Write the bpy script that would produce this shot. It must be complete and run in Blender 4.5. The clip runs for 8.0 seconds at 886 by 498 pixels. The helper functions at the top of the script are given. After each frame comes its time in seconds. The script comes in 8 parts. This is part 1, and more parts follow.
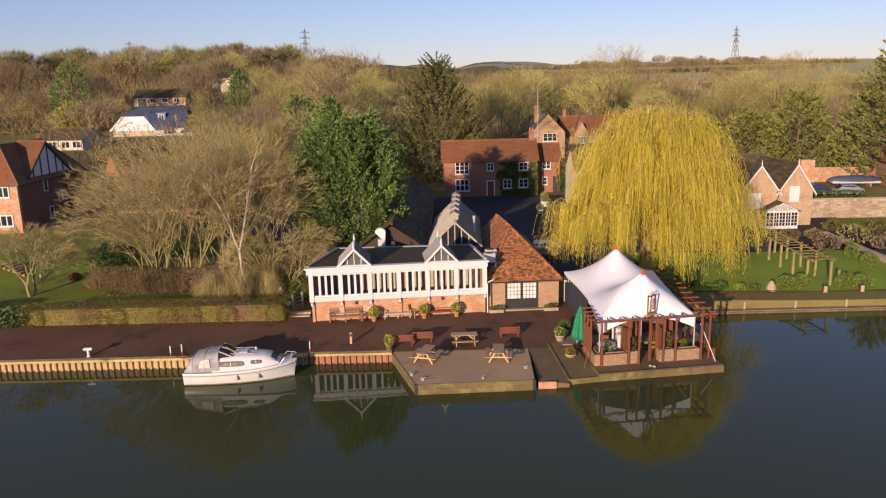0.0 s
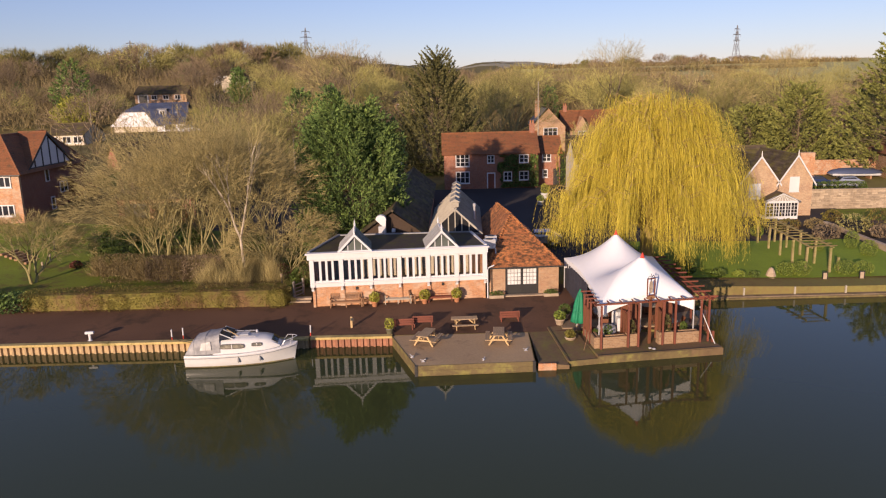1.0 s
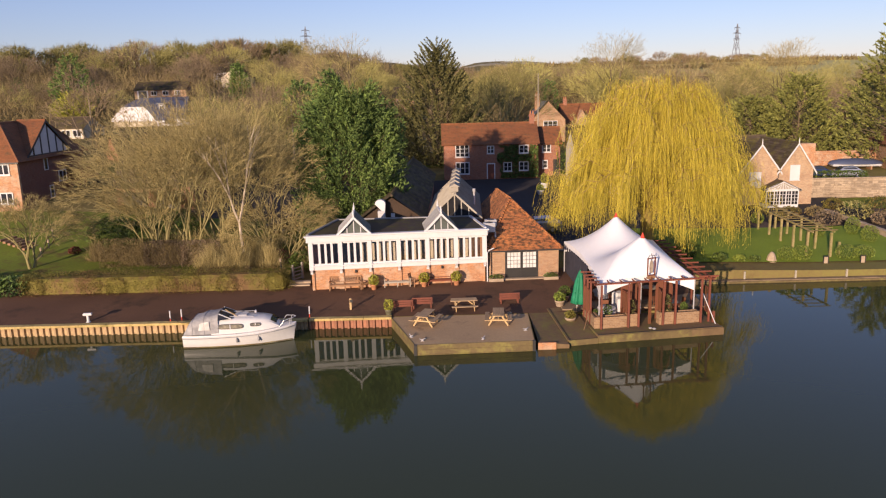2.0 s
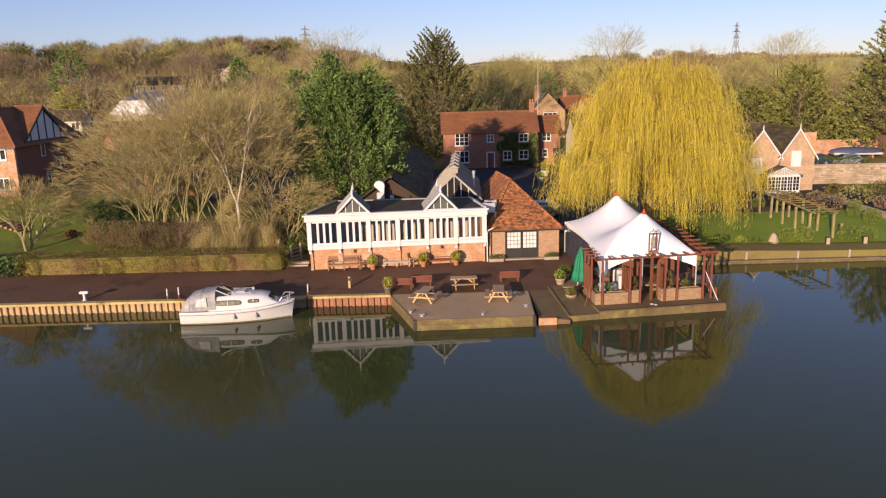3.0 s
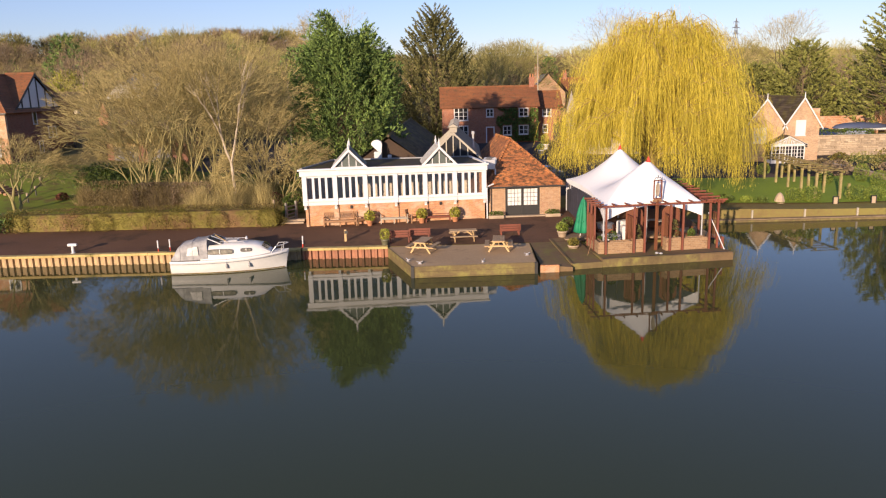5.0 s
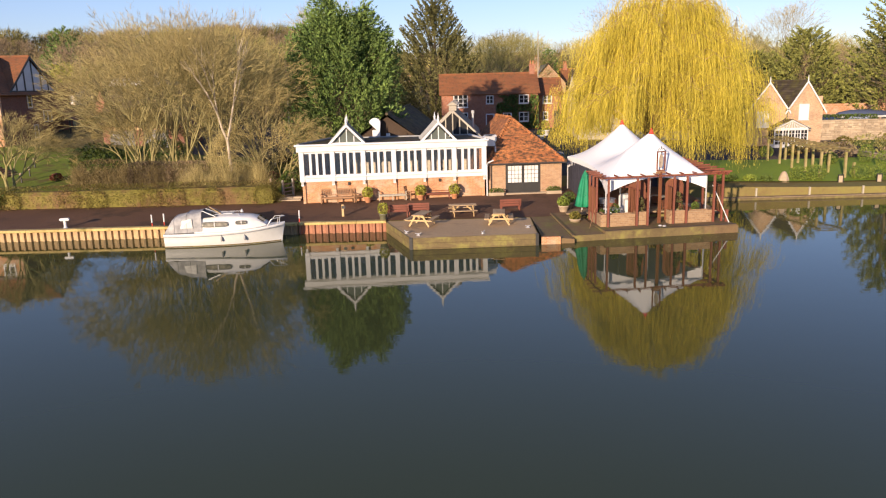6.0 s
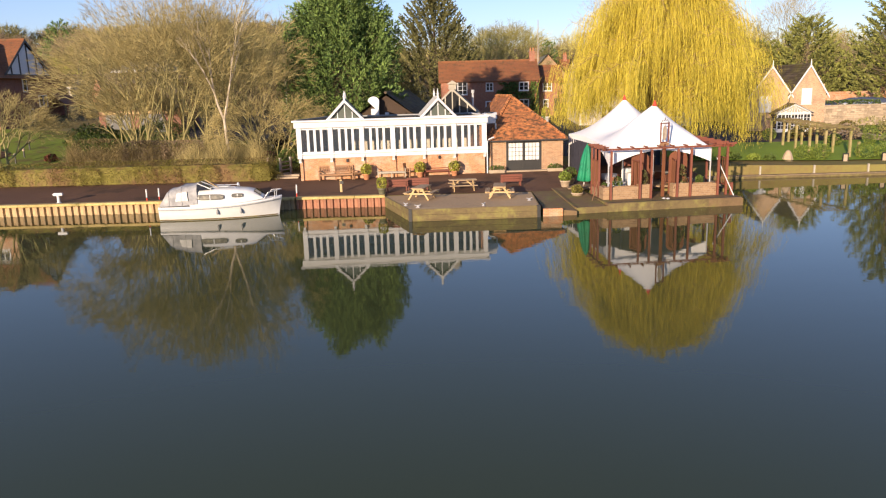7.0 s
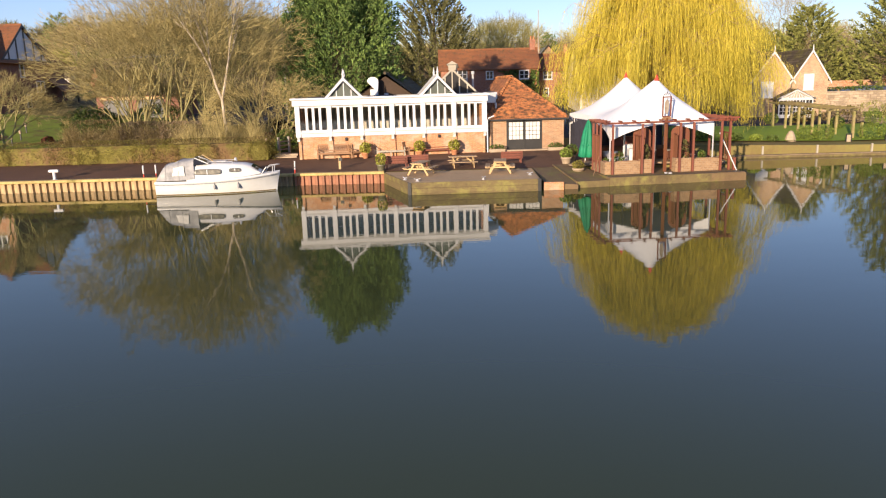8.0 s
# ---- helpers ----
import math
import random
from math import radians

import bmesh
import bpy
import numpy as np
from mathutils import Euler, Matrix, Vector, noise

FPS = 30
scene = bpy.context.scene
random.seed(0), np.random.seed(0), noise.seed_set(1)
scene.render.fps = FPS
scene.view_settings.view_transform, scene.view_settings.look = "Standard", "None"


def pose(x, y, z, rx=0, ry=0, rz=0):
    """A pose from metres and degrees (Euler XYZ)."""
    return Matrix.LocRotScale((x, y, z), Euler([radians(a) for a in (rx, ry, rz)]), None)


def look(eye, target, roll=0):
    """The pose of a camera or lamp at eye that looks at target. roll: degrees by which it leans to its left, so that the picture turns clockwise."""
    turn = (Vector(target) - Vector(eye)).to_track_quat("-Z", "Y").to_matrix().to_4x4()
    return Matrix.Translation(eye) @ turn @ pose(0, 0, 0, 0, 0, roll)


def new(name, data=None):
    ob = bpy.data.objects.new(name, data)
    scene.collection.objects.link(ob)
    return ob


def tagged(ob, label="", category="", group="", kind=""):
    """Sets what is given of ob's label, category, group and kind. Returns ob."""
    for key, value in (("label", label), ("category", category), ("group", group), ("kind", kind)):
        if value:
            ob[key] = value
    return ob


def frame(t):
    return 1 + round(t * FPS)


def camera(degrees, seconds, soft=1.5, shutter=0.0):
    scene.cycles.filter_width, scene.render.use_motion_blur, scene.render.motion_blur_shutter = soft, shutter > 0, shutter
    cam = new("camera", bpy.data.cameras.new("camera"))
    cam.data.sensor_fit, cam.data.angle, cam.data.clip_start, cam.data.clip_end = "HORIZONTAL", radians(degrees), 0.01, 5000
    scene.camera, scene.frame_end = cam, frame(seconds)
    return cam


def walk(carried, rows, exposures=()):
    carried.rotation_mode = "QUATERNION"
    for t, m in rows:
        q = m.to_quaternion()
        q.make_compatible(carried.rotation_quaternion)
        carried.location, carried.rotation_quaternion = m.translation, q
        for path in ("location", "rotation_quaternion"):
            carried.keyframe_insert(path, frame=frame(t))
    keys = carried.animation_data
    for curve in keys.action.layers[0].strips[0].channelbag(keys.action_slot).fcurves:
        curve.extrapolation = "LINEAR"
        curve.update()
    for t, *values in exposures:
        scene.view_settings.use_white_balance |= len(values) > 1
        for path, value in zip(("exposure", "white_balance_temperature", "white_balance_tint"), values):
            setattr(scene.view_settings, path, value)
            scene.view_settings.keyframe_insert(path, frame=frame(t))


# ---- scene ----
cam = camera(61.88, 8.0, soft=1.2)
# seconds, eye, yaw, pitch and roll in degrees
ROWS = [
    (0.0, 0.000, -0.000, 17.797, 0.000, -12.384, -1.386),
    (0.5, 0.018, -0.215, 17.317, 0.053, -12.369, -1.397),
    (1.0, 0.013, -0.390, 16.768, 0.064, -12.364, -1.415),
    (1.5, 0.030, -0.479, 16.180, 0.073, -12.363, -1.426),
    (3.0, 0.003, -0.370, 13.897, 0.051, -12.336, -1.501),
    (3.5, -0.044, -0.219, 13.105, 0.020, -12.337, -1.484),
    (4.0, -0.051, -0.066, 12.225, 0.005, -12.331, -1.459),
    (4.5, -0.053, 0.083, 11.408, -0.007, -12.365, -1.500),
    (6.0, -0.054, 0.751, 8.774, -0.031, -12.335, -1.519),
    (6.5, -0.100, 1.029, 7.939, -0.082, -12.316, -1.524),
    (7.0, -0.132, 1.164, 7.095, -0.094, -12.320, -1.533),
    (7.5, -0.124, 1.238, 6.330, -0.063, -12.321, -1.587),
    (8.0, -0.146, 1.323, 5.625, -0.083, -12.332, -1.556),
]
EXPOSURES = [(0.0, 0.22, 6650, 25), (4.0, 0.44, 6650, 22), (8.0, 0.74, 6480, 15)]
walk(cam, [(t, pose(x, y, z, 0, 0, yaw) @ pose(0, 0, 0, 90 + pitch) @ pose(0, 0, 0, 0, 0, roll)) for t, x, y, z, yaw, pitch, roll in ROWS], EXPOSURES)

# ---- light ----
SUN_EL, SUN_AZ = 11.0, 206.0          # degrees; azimuth clockwise from +y
world = bpy.data.worlds.new("sky")
scene.world = world
world.use_nodes = True
wn = world.node_tree
wn.nodes.clear()
sky = wn.nodes.new("ShaderNodeTexSky")
sky.sky_type = "NISHITA"
sky.sun_disc = False
sky.sun_elevation = radians(SUN_EL)
sky.sun_rotation = radians(SUN_AZ)
sky.air_density, sky.dust_density, sky.ozone_density = 1.0, 0.12, 3.0
bg = wn.nodes.new("ShaderNodeBackground")
bg.inputs["Strength"].default_value = 0.12
wout = wn.nodes.new("ShaderNodeOutputWorld")
tone = wn.nodes.new("ShaderNodeMix")
tone.data_type, tone.blend_type = "RGBA", "MULTIPLY"
tone.inputs[0].default_value = 1.0
tone.inputs[7].default_value = (1.03, 0.95, 1.10, 1)      # a slightly violet winter sky
veil = wn.nodes.new("ShaderNodeMix")                       # an even blue mixed in, added to tone down the white horizon
veil.data_type = "RGBA"
veil.inputs[0].default_value = 0.22
veil.inputs[7].default_value = (1.7, 2.5, 4.6, 1)
wn.links.new(sky.outputs[0], tone.inputs[6])
wn.links.new(tone.outputs[2], veil.inputs[6])
wn.links.new(veil.outputs[2], bg.inputs[0])
wn.links.new(bg.outputs[0], wout.inputs[0])
sun_data = bpy.data.lights.new("sun", "SUN")
sun_data.energy, sun_data.angle, sun_data.color = 5.2, radians(0.6), (1.0, 0.81, 0.57)
sun = new("sun", sun_data)
_a, _e = radians(SUN_AZ), radians(SUN_EL)
sun_way = Vector((math.sin(_a) * math.cos(_e), math.cos(_a) * math.cos(_e), math.sin(_e)))
sun.matrix_world = look(sun_way * 100, (0, 0, 0))


# ---- mesh helpers ----
class Geo:
    """Collects the faces of one mesh."""

    def __init__(self):
        self.v, self.f, self.m = [], [], None

    def add(self, verts, faces):
        k = len(self.v)
        if self.m is not None:
            verts = [tuple(self.m @ Vector(p)) for p in verts]
        self.v += [tuple(p) for p in verts]
        self.f += [tuple(k + i for i in q) for q in faces]
        return self

    def box(self, x0, y0, z0, x1, y1, z1, c=0.0):
        if c <= 0:
            p = [(x0, y0, z0), (x1, y0, z0), (x1, y1, z0), (x0, y1, z0), (x0, y0, z1), (x1, y0, z1), (x1, y1, z1), (x0, y1, z1)]
            return self.add(p, [(0, 3, 2, 1), (4, 5, 6, 7), (0, 1, 5, 4), (1, 2, 6, 5), (2, 3, 7, 6), (3, 0, 4, 7)])
        c = min(c, (x1 - x0) * .45, (y1 - y0) * .45, (z1 - z0) * .45)
        p = []
        for z, d in ((z0, c), (z0 + c, 0), (z1 - c, 0), (z1, c)):
            p += [(x0 + d, y0 + d, z), (x1 - d, y0 + d, z), (x1 - d, y1 - d, z), (x0 + d, y1 - d, z)]
        q = [(0, 3, 2, 1), (12, 13, 14, 15)]
        for k in range(3):
            for i in range(4):
                j = (i + 1) % 4
                q.append((4 * k + i, 4 * k + j, 4 * k + 4 + j, 4 * k + 4 + i))
        return self.add(p, q)

    def beam(self, p0, p1, w, h, up=(0, 0, 1)):
        """A square bar from p0 to p1, w wide and h high."""
        a, b = Vector(p0), Vector(p1)
        d = (b - a).normalized()
        s = d.cross(Vector(up))
        if s.length < 1e-4:
            s = d.cross(Vector((1, 0, 0)))
        s.normalize()
        t = s.cross(d)
        s, t = s * w / 2, t * h / 2
        p = [a - s - t, a + s - t, a + s + t, a - s + t, b - s - t, b + s - t, b + s + t, b - s + t]
        return self.add(p, [(0, 1, 2, 3), (4, 7, 6, 5), (0, 4, 5, 1), (1, 5, 6, 2), (2, 6, 7, 3), (3, 7, 4, 0)])

    def tube(self, pts, radii, n=6, cap=True):
        pts = [Vector(p) for p in pts]
        if not isinstance(radii, (list, tuple)):
            radii = [radii] * len(pts)
        v, f, ref = [], [], Vector((0.31, 0.17, 0.93))
        for i, p in enumerate(pts):
            d = (pts[min(i + 1, len(pts) - 1)] - pts[max(i - 1, 0)]).normalized()
            s = d.cross(ref)
            if s.length < .05:
                s = d.cross(Vector((1, 0, 0)))
            s.normalize()
            t = s.cross(d)
            for k in range(n):
                a = 2 * math.pi * k / n
                v.append(p + (s * math.cos(a) + t * math.sin(a)) * radii[i])
        for i in range(len(pts) - 1):
            for k in range(n):
                j = (k + 1) % n
                f.append((i * n + k, i * n + j, i * n + n + j, i * n + n + k))
        if cap:
            f.append(tuple(range(n - 1, -1, -1)))
            f.append(tuple(range((len(pts) - 1) * n, len(pts) * n)))
        return self.add(v, f)

    def lathe(self, prof, n=16, at=(0, 0, 0), squash=1.0):
        v, f = [], []
        for r, z in prof:
            for k in range(n):
                a = 2 * math.pi * k / n
                v.append((at[0] + r * math.cos(a), at[1] + r * math.sin(a) * squash, at[2] + z))
        for i in range(len(prof) - 1):
            for k in range(n):
                j = (k + 1) % n
                f.append((i * n + k, i * n + j, i * n + n + j, i * n + n + k))
        f.append(tuple(range(n - 1, -1, -1)))
        f.append(tuple(range((len(prof) - 1) * n, len(prof) * n)))
        return self.add(v, f)

    def prism(self, poly, way):
        """A flat polygon given thickness along way."""
        n, w = len(poly), Vector(way)
        v = [Vector(p) for p in poly] + [Vector(p) + w for p in poly]
        return self.add(v, [tuple(range(n - 1, -1, -1)), tuple(range(n, 2 * n))] + [(i, (i + 1) % n, n + (i + 1) % n, n + i) for i in range(n)])

    def grid(self, rows):
        """A sheet through rows of points."""
        n = len(rows[0])
        return self.add([p for r in rows for p in r], [(i * n + k, i * n + k + 1, (i + 1) * n + k + 1, (i + 1) * n + k) for i in range(len(rows) - 1) for k in range(n - 1)])

    def mesh(self, name, smooth=False):
        me = bpy.data.meshes.new(name)
        me.from_pydata(self.v, [], self.f)
        bm = bmesh.new()
        bm.from_mesh(me)
        if len(bm.faces) < 20000:
            bmesh.ops.recalc_face_normals(bm, faces=bm.faces)
        bm.to_mesh(me)
        bm.free()
        if smooth:
            me.shade_smooth()
        return me


def soup(name, verts, tri):
    """A mesh of loose triangles or quads from arrays."""
    me = bpy.data.meshes.new(name)
    n = tri.shape[1]
    me.vertices.add(len(verts))
    me.vertices.foreach_set("co", np.asarray(verts, dtype=np.float32).ravel())
    me.loops.add(tri.size)
    me.loops.foreach_set("vertex_index", np.asarray(tri, dtype=np.int32).ravel())
    me.polygons.add(len(tri))
    me.polygons.foreach_set("loop_start", np.arange(len(tri), dtype=np.int32) * n)
    me.update(calc_edges=True)
    return me


def thing(name, m, label, category, group="", kind=""):
    ob = new(name)
    ob.empty_display_size = 0.2
    ob.matrix_world = m
    return tagged(ob, label, category, group, kind)


def part(name, geo, material, parent=None, label="", smooth=False):
    me = geo.mesh(name, smooth) if isinstance(geo, Geo) else geo
    if material and not me.materials:
        me.materials.append(material)
    ob = new(name, me)
    if parent is not None:
        ob.parent = parent
    return tagged(ob, label)


def whole(name, geo, material, label, category, group="", kind="", m=None, smooth=False):
    ob = part(name, geo, material, None, label, smooth)
    if m is not None:
        ob.matrix_world = m
    return tagged(ob, "", category, group, kind)


# ---- materials ----
def node(nt, kind, **values):
    n = nt.nodes.new(kind)
    for k, v in values.items():
        n.inputs[k.replace("_", " ")].default_value = v
    return n


def mat(name, a, b=None, rough=0.7, scale=6.0, coarse=0.5, bump=0.2, bump_scale=30.0, metal=0.0, each=0.0, stain=None, stain_at=0.62, stretch=(1, 1, 1), island=0.0, spec=0.5, trans=0.0, stain_scale=0.0):
    """A surface of two colours mixed by grain and by large patches, with relief, wear and slight differences from piece to piece."""
    m = bpy.data.materials.new(name)
    m.use_nodes = True
    nt = m.node_tree
    bs = nt.nodes["Principled BSDF"]
    L = nt.links.new
    b = b or tuple(c * .72 for c in a)
    co = node(nt, "ShaderNodeTexCoord")
    mp = node(nt, "ShaderNodeMapping")
    mp.inputs["Scale"].default_value = stretch
    L(co.outputs["Object"], mp.inputs["Vector"])
    fine = node(nt, "ShaderNodeTexNoise", Scale=scale, Detail=5.0, Roughness=0.65)
    wide = node(nt, "ShaderNodeTexNoise", Scale=coarse, Detail=3.0)
    for n in (fine, wide):
        L(mp.outputs[0], n.inputs["Vector"])
    mid = node(nt, "ShaderNodeMath")
    mid.operation = "ADD"
    L(fine.outputs[0], mid.inputs[0])
    L(wide.outputs[0], mid.inputs[1])
    rg = node(nt, "ShaderNodeMapRange")
    for i, v in ((1, 0.72), (2, 1.28)):
        rg.inputs[i].default_value = v
    L(mid.outputs[0], rg.inputs[0])
    mx = node(nt, "ShaderNodeMix")
    mx.data_type = "RGBA"
    mx.inputs[6].default_value, mx.inputs[7].default_value = (*a, 1), (*b, 1)
    L(rg.outputs[0], mx.inputs[0])
    col = mx.outputs[2]
    if stain:
        st = node(nt, "ShaderNodeTexNoise", Scale=stain_scale or coarse * 2.3, Detail=6.0, Roughness=0.7)
        L(mp.outputs[0], st.inputs["Vector"])
        sr = node(nt, "ShaderNodeMapRange")
        for i, v in ((1, stain_at - .08), (2, stain_at + .08)):
            sr.inputs[i].default_value = v
        L(st.outputs[0], sr.inputs[0])
        sm = node(nt, "ShaderNodeMix")
        sm.data_type = "RGBA"
        sm.inputs[7].default_value = (*stain, 1)
        L(sr.outputs[0], sm.inputs[0])
        L(col, sm.inputs[6])
        col = sm.outputs[2]
    if each or island:
        hs = node(nt, "ShaderNodeHueSaturation")
        vr = node(nt, "ShaderNodeMapRange")
        w = each or island
        vr.inputs[3].default_value, vr.inputs[4].default_value = 1 - w, 1 + w
        if each:
            L(node(nt, "ShaderNodeObjectInfo").outputs["Random"], vr.inputs[0])
        else:
            L(node(nt, "ShaderNodeNewGeometry").outputs["Random Per Island"], vr.inputs[0])
        L(vr.outputs[0], hs.inputs["Value"])
        L(col, hs.inputs["Color"])
        col = hs.outputs[0]
    L(col, bs.inputs["Base Color"])
    bs.inputs["Roughness"].default_value = rough
    bs.inputs["Metallic"].default_value = metal
    bs.inputs["Specular IOR Level"].default_value = spec
    if bump:
        bt = node(nt, "ShaderNodeTexNoise", Scale=bump_scale, Detail=4.0)
        L(mp.outputs[0], bt.inputs["Vector"])
        bp = node(nt, "ShaderNodeBump", Strength=bump, Distance=0.02)
        L(bt.outputs[0], bp.inputs["Height"])
        L(bp.outputs[0], bs.inputs["Normal"])
    if trans:
        tr = node(nt, "ShaderNodeBsdfTranslucent")
        L(col, tr.inputs[0])
        ms = node(nt, "ShaderNodeMixShader", Fac=trans)
        L(bs.outputs[0], ms.inputs[1])
        L(tr.outputs[0], ms.inputs[2])
        L(ms.outputs[0], nt.nodes["Material Output"].inputs[0])
    return m


def brick_mat(name, a, b, mortar, length=0.225, height=0.075, rough=0.85, bump=0.35, stain=None):
    """Courses of brick or tile: the longer horizontal axis of the surface runs along the courses."""
    m = mat(name, a, b, rough, scale=3.0, coarse=0.35, bump=0, stain=stain, stain_at=0.55)
    nt = m.node_tree
    L = nt.links.new
    bs = nt.nodes["Principled BSDF"]
    src = bs.inputs["Base Color"].links[0].from_socket
    co = node(nt, "ShaderNodeTexCoord")
    sep = node(nt, "ShaderNodeSeparateXYZ")
    L(co.outputs["Object"], sep.inputs[0])
    geo = node(nt, "ShaderNodeNewGeometry")
    vt = node(nt, "ShaderNodeVectorTransform")
    vt.vector_type, vt.convert_from, vt.convert_to = "NORMAL", "WORLD", "OBJECT"
    L(geo.outputs["True Normal"], vt.inputs[0])
    sn = node(nt, "ShaderNodeSeparateXYZ")
    L(vt.outputs[0], sn.inputs[0])
    ab = node(nt, "ShaderNodeMath")
    ab.operation = "ABSOLUTE"
    L(sn.outputs[0], ab.inputs[0])
    gt = node(nt, "ShaderNodeMath")
    gt.operation = "GREATER_THAN"
    gt.inputs[1].default_value = 0.6
    L(ab.outputs[0], gt.inputs[0])
    mxu = node(nt, "ShaderNodeMix")
    L(gt.outputs[0], mxu.inputs[0])
    L(sep.outputs[0], mxu.inputs[2])
    L(sep.outputs[1], mxu.inputs[3])
    cb = node(nt, "ShaderNodeCombineXYZ")
    L(mxu.outputs[0], cb.inputs[0])
    L(sep.outputs[2], cb.inputs[1])
    br = node(nt, "ShaderNodeTexBrick", Scale=1.0, Mortar_Size=0.008, Bias=0.0)
    br.inputs["Brick Width"].default_value, br.inputs["Row Height"].default_value = length, height
    br.inputs["Color1"].default_value = (1, 1, 1, 1)
    br.inputs["Color2"].default_value = (0.55, 0.5, 0.5, 1)
    br.inputs["Mortar"].default_value = (0, 0, 0, 1)
    L(cb.outputs[0], br.inputs["Vector"])
    mu = node(nt, "ShaderNodeMix")
    mu.data_type, mu.blend_type = "RGBA", "MULTIPLY"
    mu.inputs[0].default_value = 0.75
    L(src, mu.inputs[6])
    L(br.outputs["Color"], mu.inputs[7])
    mm = node(nt, "ShaderNodeMix")
    mm.data_type = "RGBA"
    mm.inputs[7].default_value = (*mortar, 1)
    L(br.outputs["Fac"], mm.inputs[0])
    L(mu.outputs[2], mm.inputs[6])
    L(mm.outputs[2], bs.inputs["Base Color"])
    bp = node(nt, "ShaderNodeBump", Strength=bump, Distance=0.01)
    bp.invert = True
    L(br.outputs["Fac"], bp.inputs["Height"])
    L(bp.outputs[0], bs.inputs["Normal"])
    return m


def glass_mat(name, tint, rough=0.04):
    m = mat(name, tint, tuple(c * .6 for c in tint), rough, scale=1.2, coarse=0.4, bump=0.02, bump_scale=3.0)
    m.node_tree.nodes["Principled BSDF"].inputs["IOR"].default_value = 1.5
    return m


M_BRICK = brick_mat("orange_brick", (0.62, 0.285, 0.11), (0.45, 0.175, 0.066), (0.47, 0.36, 0.25), stain=(0.58, 0.42, 0.29))
M_BRICK_DARK = brick_mat("red_brick", (0.42, 0.145, 0.066), (0.26, 0.08, 0.04), (0.33, 0.24, 0.18))
M_BRICK_BUFF = brick_mat("buff_garden_brick", (0.55, 0.37, 0.215), (0.42, 0.26, 0.14), (0.48, 0.40, 0.29), stain=(0.40, 0.22, 0.12))
# darker red: holds the shade of the house's sunless walls; also the stable's brick
M_BRICK_SHADED_DEEP = brick_mat("shaded_deep_red_brick", (0.27, 0.088, 0.045), (0.18, 0.055, 0.03), (0.24, 0.17, 0.13))
M_BRICK_PALE = brick_mat("pale_brick", (0.50, 0.30, 0.155), (0.35, 0.185, 0.09), (0.45, 0.37, 0.26), stain=(0.38, 0.19, 0.095))
M_WHITE = mat("white_paint", (0.63, 0.63, 0.63), (0.57, 0.57, 0.565), 0.45, 9, 0.8, 0.06, stain=(0.66, 0.65, 0.60), stain_at=0.7)
M_TILE = mat("mossy_red_tiles", (0.58, 0.235, 0.075), (0.38, 0.13, 0.045), 0.85, 7, 0.9, 0.5, 18, stain=(0.10, 0.055, 0.024), stain_at=0.52, stain_scale=3.6, island=0.07)
M_TILE_BROWN = mat("brown_tiles", (0.27, 0.105, 0.038), (0.17, 0.064, 0.028), 0.85, 7, 0.35, 0.4, 18, stain=(0.10, 0.065, 0.03), stain_at=0.6, stain_scale=2.2, island=0.08)
M_SLATE = mat("dark_slates", (0.115, 0.088, 0.06), (0.07, 0.054, 0.04), 0.9, 6, 0.4, 0.3, 16, stain=(0.13, 0.11, 0.04), stain_at=0.54, island=0.25, spec=.1)
M_SLATE_BLUE = mat("blue_slates", (0.07, 0.09, 0.15), (0.05, 0.06, 0.10), 0.4, 6, 0.4, 0.2, 16, island=0.15)
M_FELT = mat("roof_felt", (0.085, 0.06, 0.045), (0.05, 0.042, 0.028), 0.75, 4, 0.4, 0.2, spec=.2, stain=(0.09, 0.085, 0.02), stain_at=0.55)
M_LEAD = mat("lead_grey", (0.30, 0.31, 0.32), (0.2, 0.2, 0.2), 0.5, 6, 0.8, 0.2)
M_STEEL = mat("galvanised_steel", (0.62, 0.62, 0.62), (0.5, 0.5, 0.5), 0.35, 9, 1.0, 0.05, metal=0.35)
M_GLASS = glass_mat("dark_window_glass", (0.03, 0.03, 0.032))


def pane_mat(name, tint, gloss):
    """Clear panes: mostly see-through, with the sky mirrored in them."""
    m = bpy.data.materials.new(name)
    m.use_nodes = True
    nt = m.node_tree
    a, b = node(nt, "ShaderNodeBsdfTransparent", Color=(*tint, 1)), node(nt, "ShaderNodeBsdfGlossy", Roughness=.03)
    mx = node(nt, "ShaderNodeMixShader", Fac=gloss)
    nt.links.new(a.outputs[0], mx.inputs[1])
    nt.links.new(b.outputs[0], mx.inputs[2])
    nt.links.new(mx.outputs[0], nt.nodes["Material Output"].inputs[0])
    return m


M_PANE = pane_mat("clear_panes", (.84, .82, .79), .09)
M_GLASS_GREEN = glass_mat("roof_glass", (0.05, 0.11, 0.09), 0.12)
M_WOOD = mat("weathered_wood", (0.36, 0.20, 0.10), (0.24, 0.13, 0.065), 0.75, 14, 1.0, 0.3, 40, stretch=(1, 6, 6))
M_WOOD_PALE = mat("pale_pine", (0.52, 0.36, 0.17), (0.40, 0.27, 0.125), 0.7, 14, 1.0, 0.2, 40)
M_WOOD_GREY = mat("silvered_teak", (0.42, 0.38, 0.30), (0.28, 0.25, 0.20), 0.75, 14, 1.0, 0.25, 40)
M_WOOD_RED = mat("red_brown_stain", (0.20, 0.055, 0.028), (0.12, 0.036, 0.02), 0.6, 12, 0.8, 0.2, 40)
M_SCREEN = mat("dark_stained_slats", (0.20, 0.078, 0.036), (0.13, 0.05, 0.026), 0.7, 12, 0.8, 0.2, 40, spec=.25)
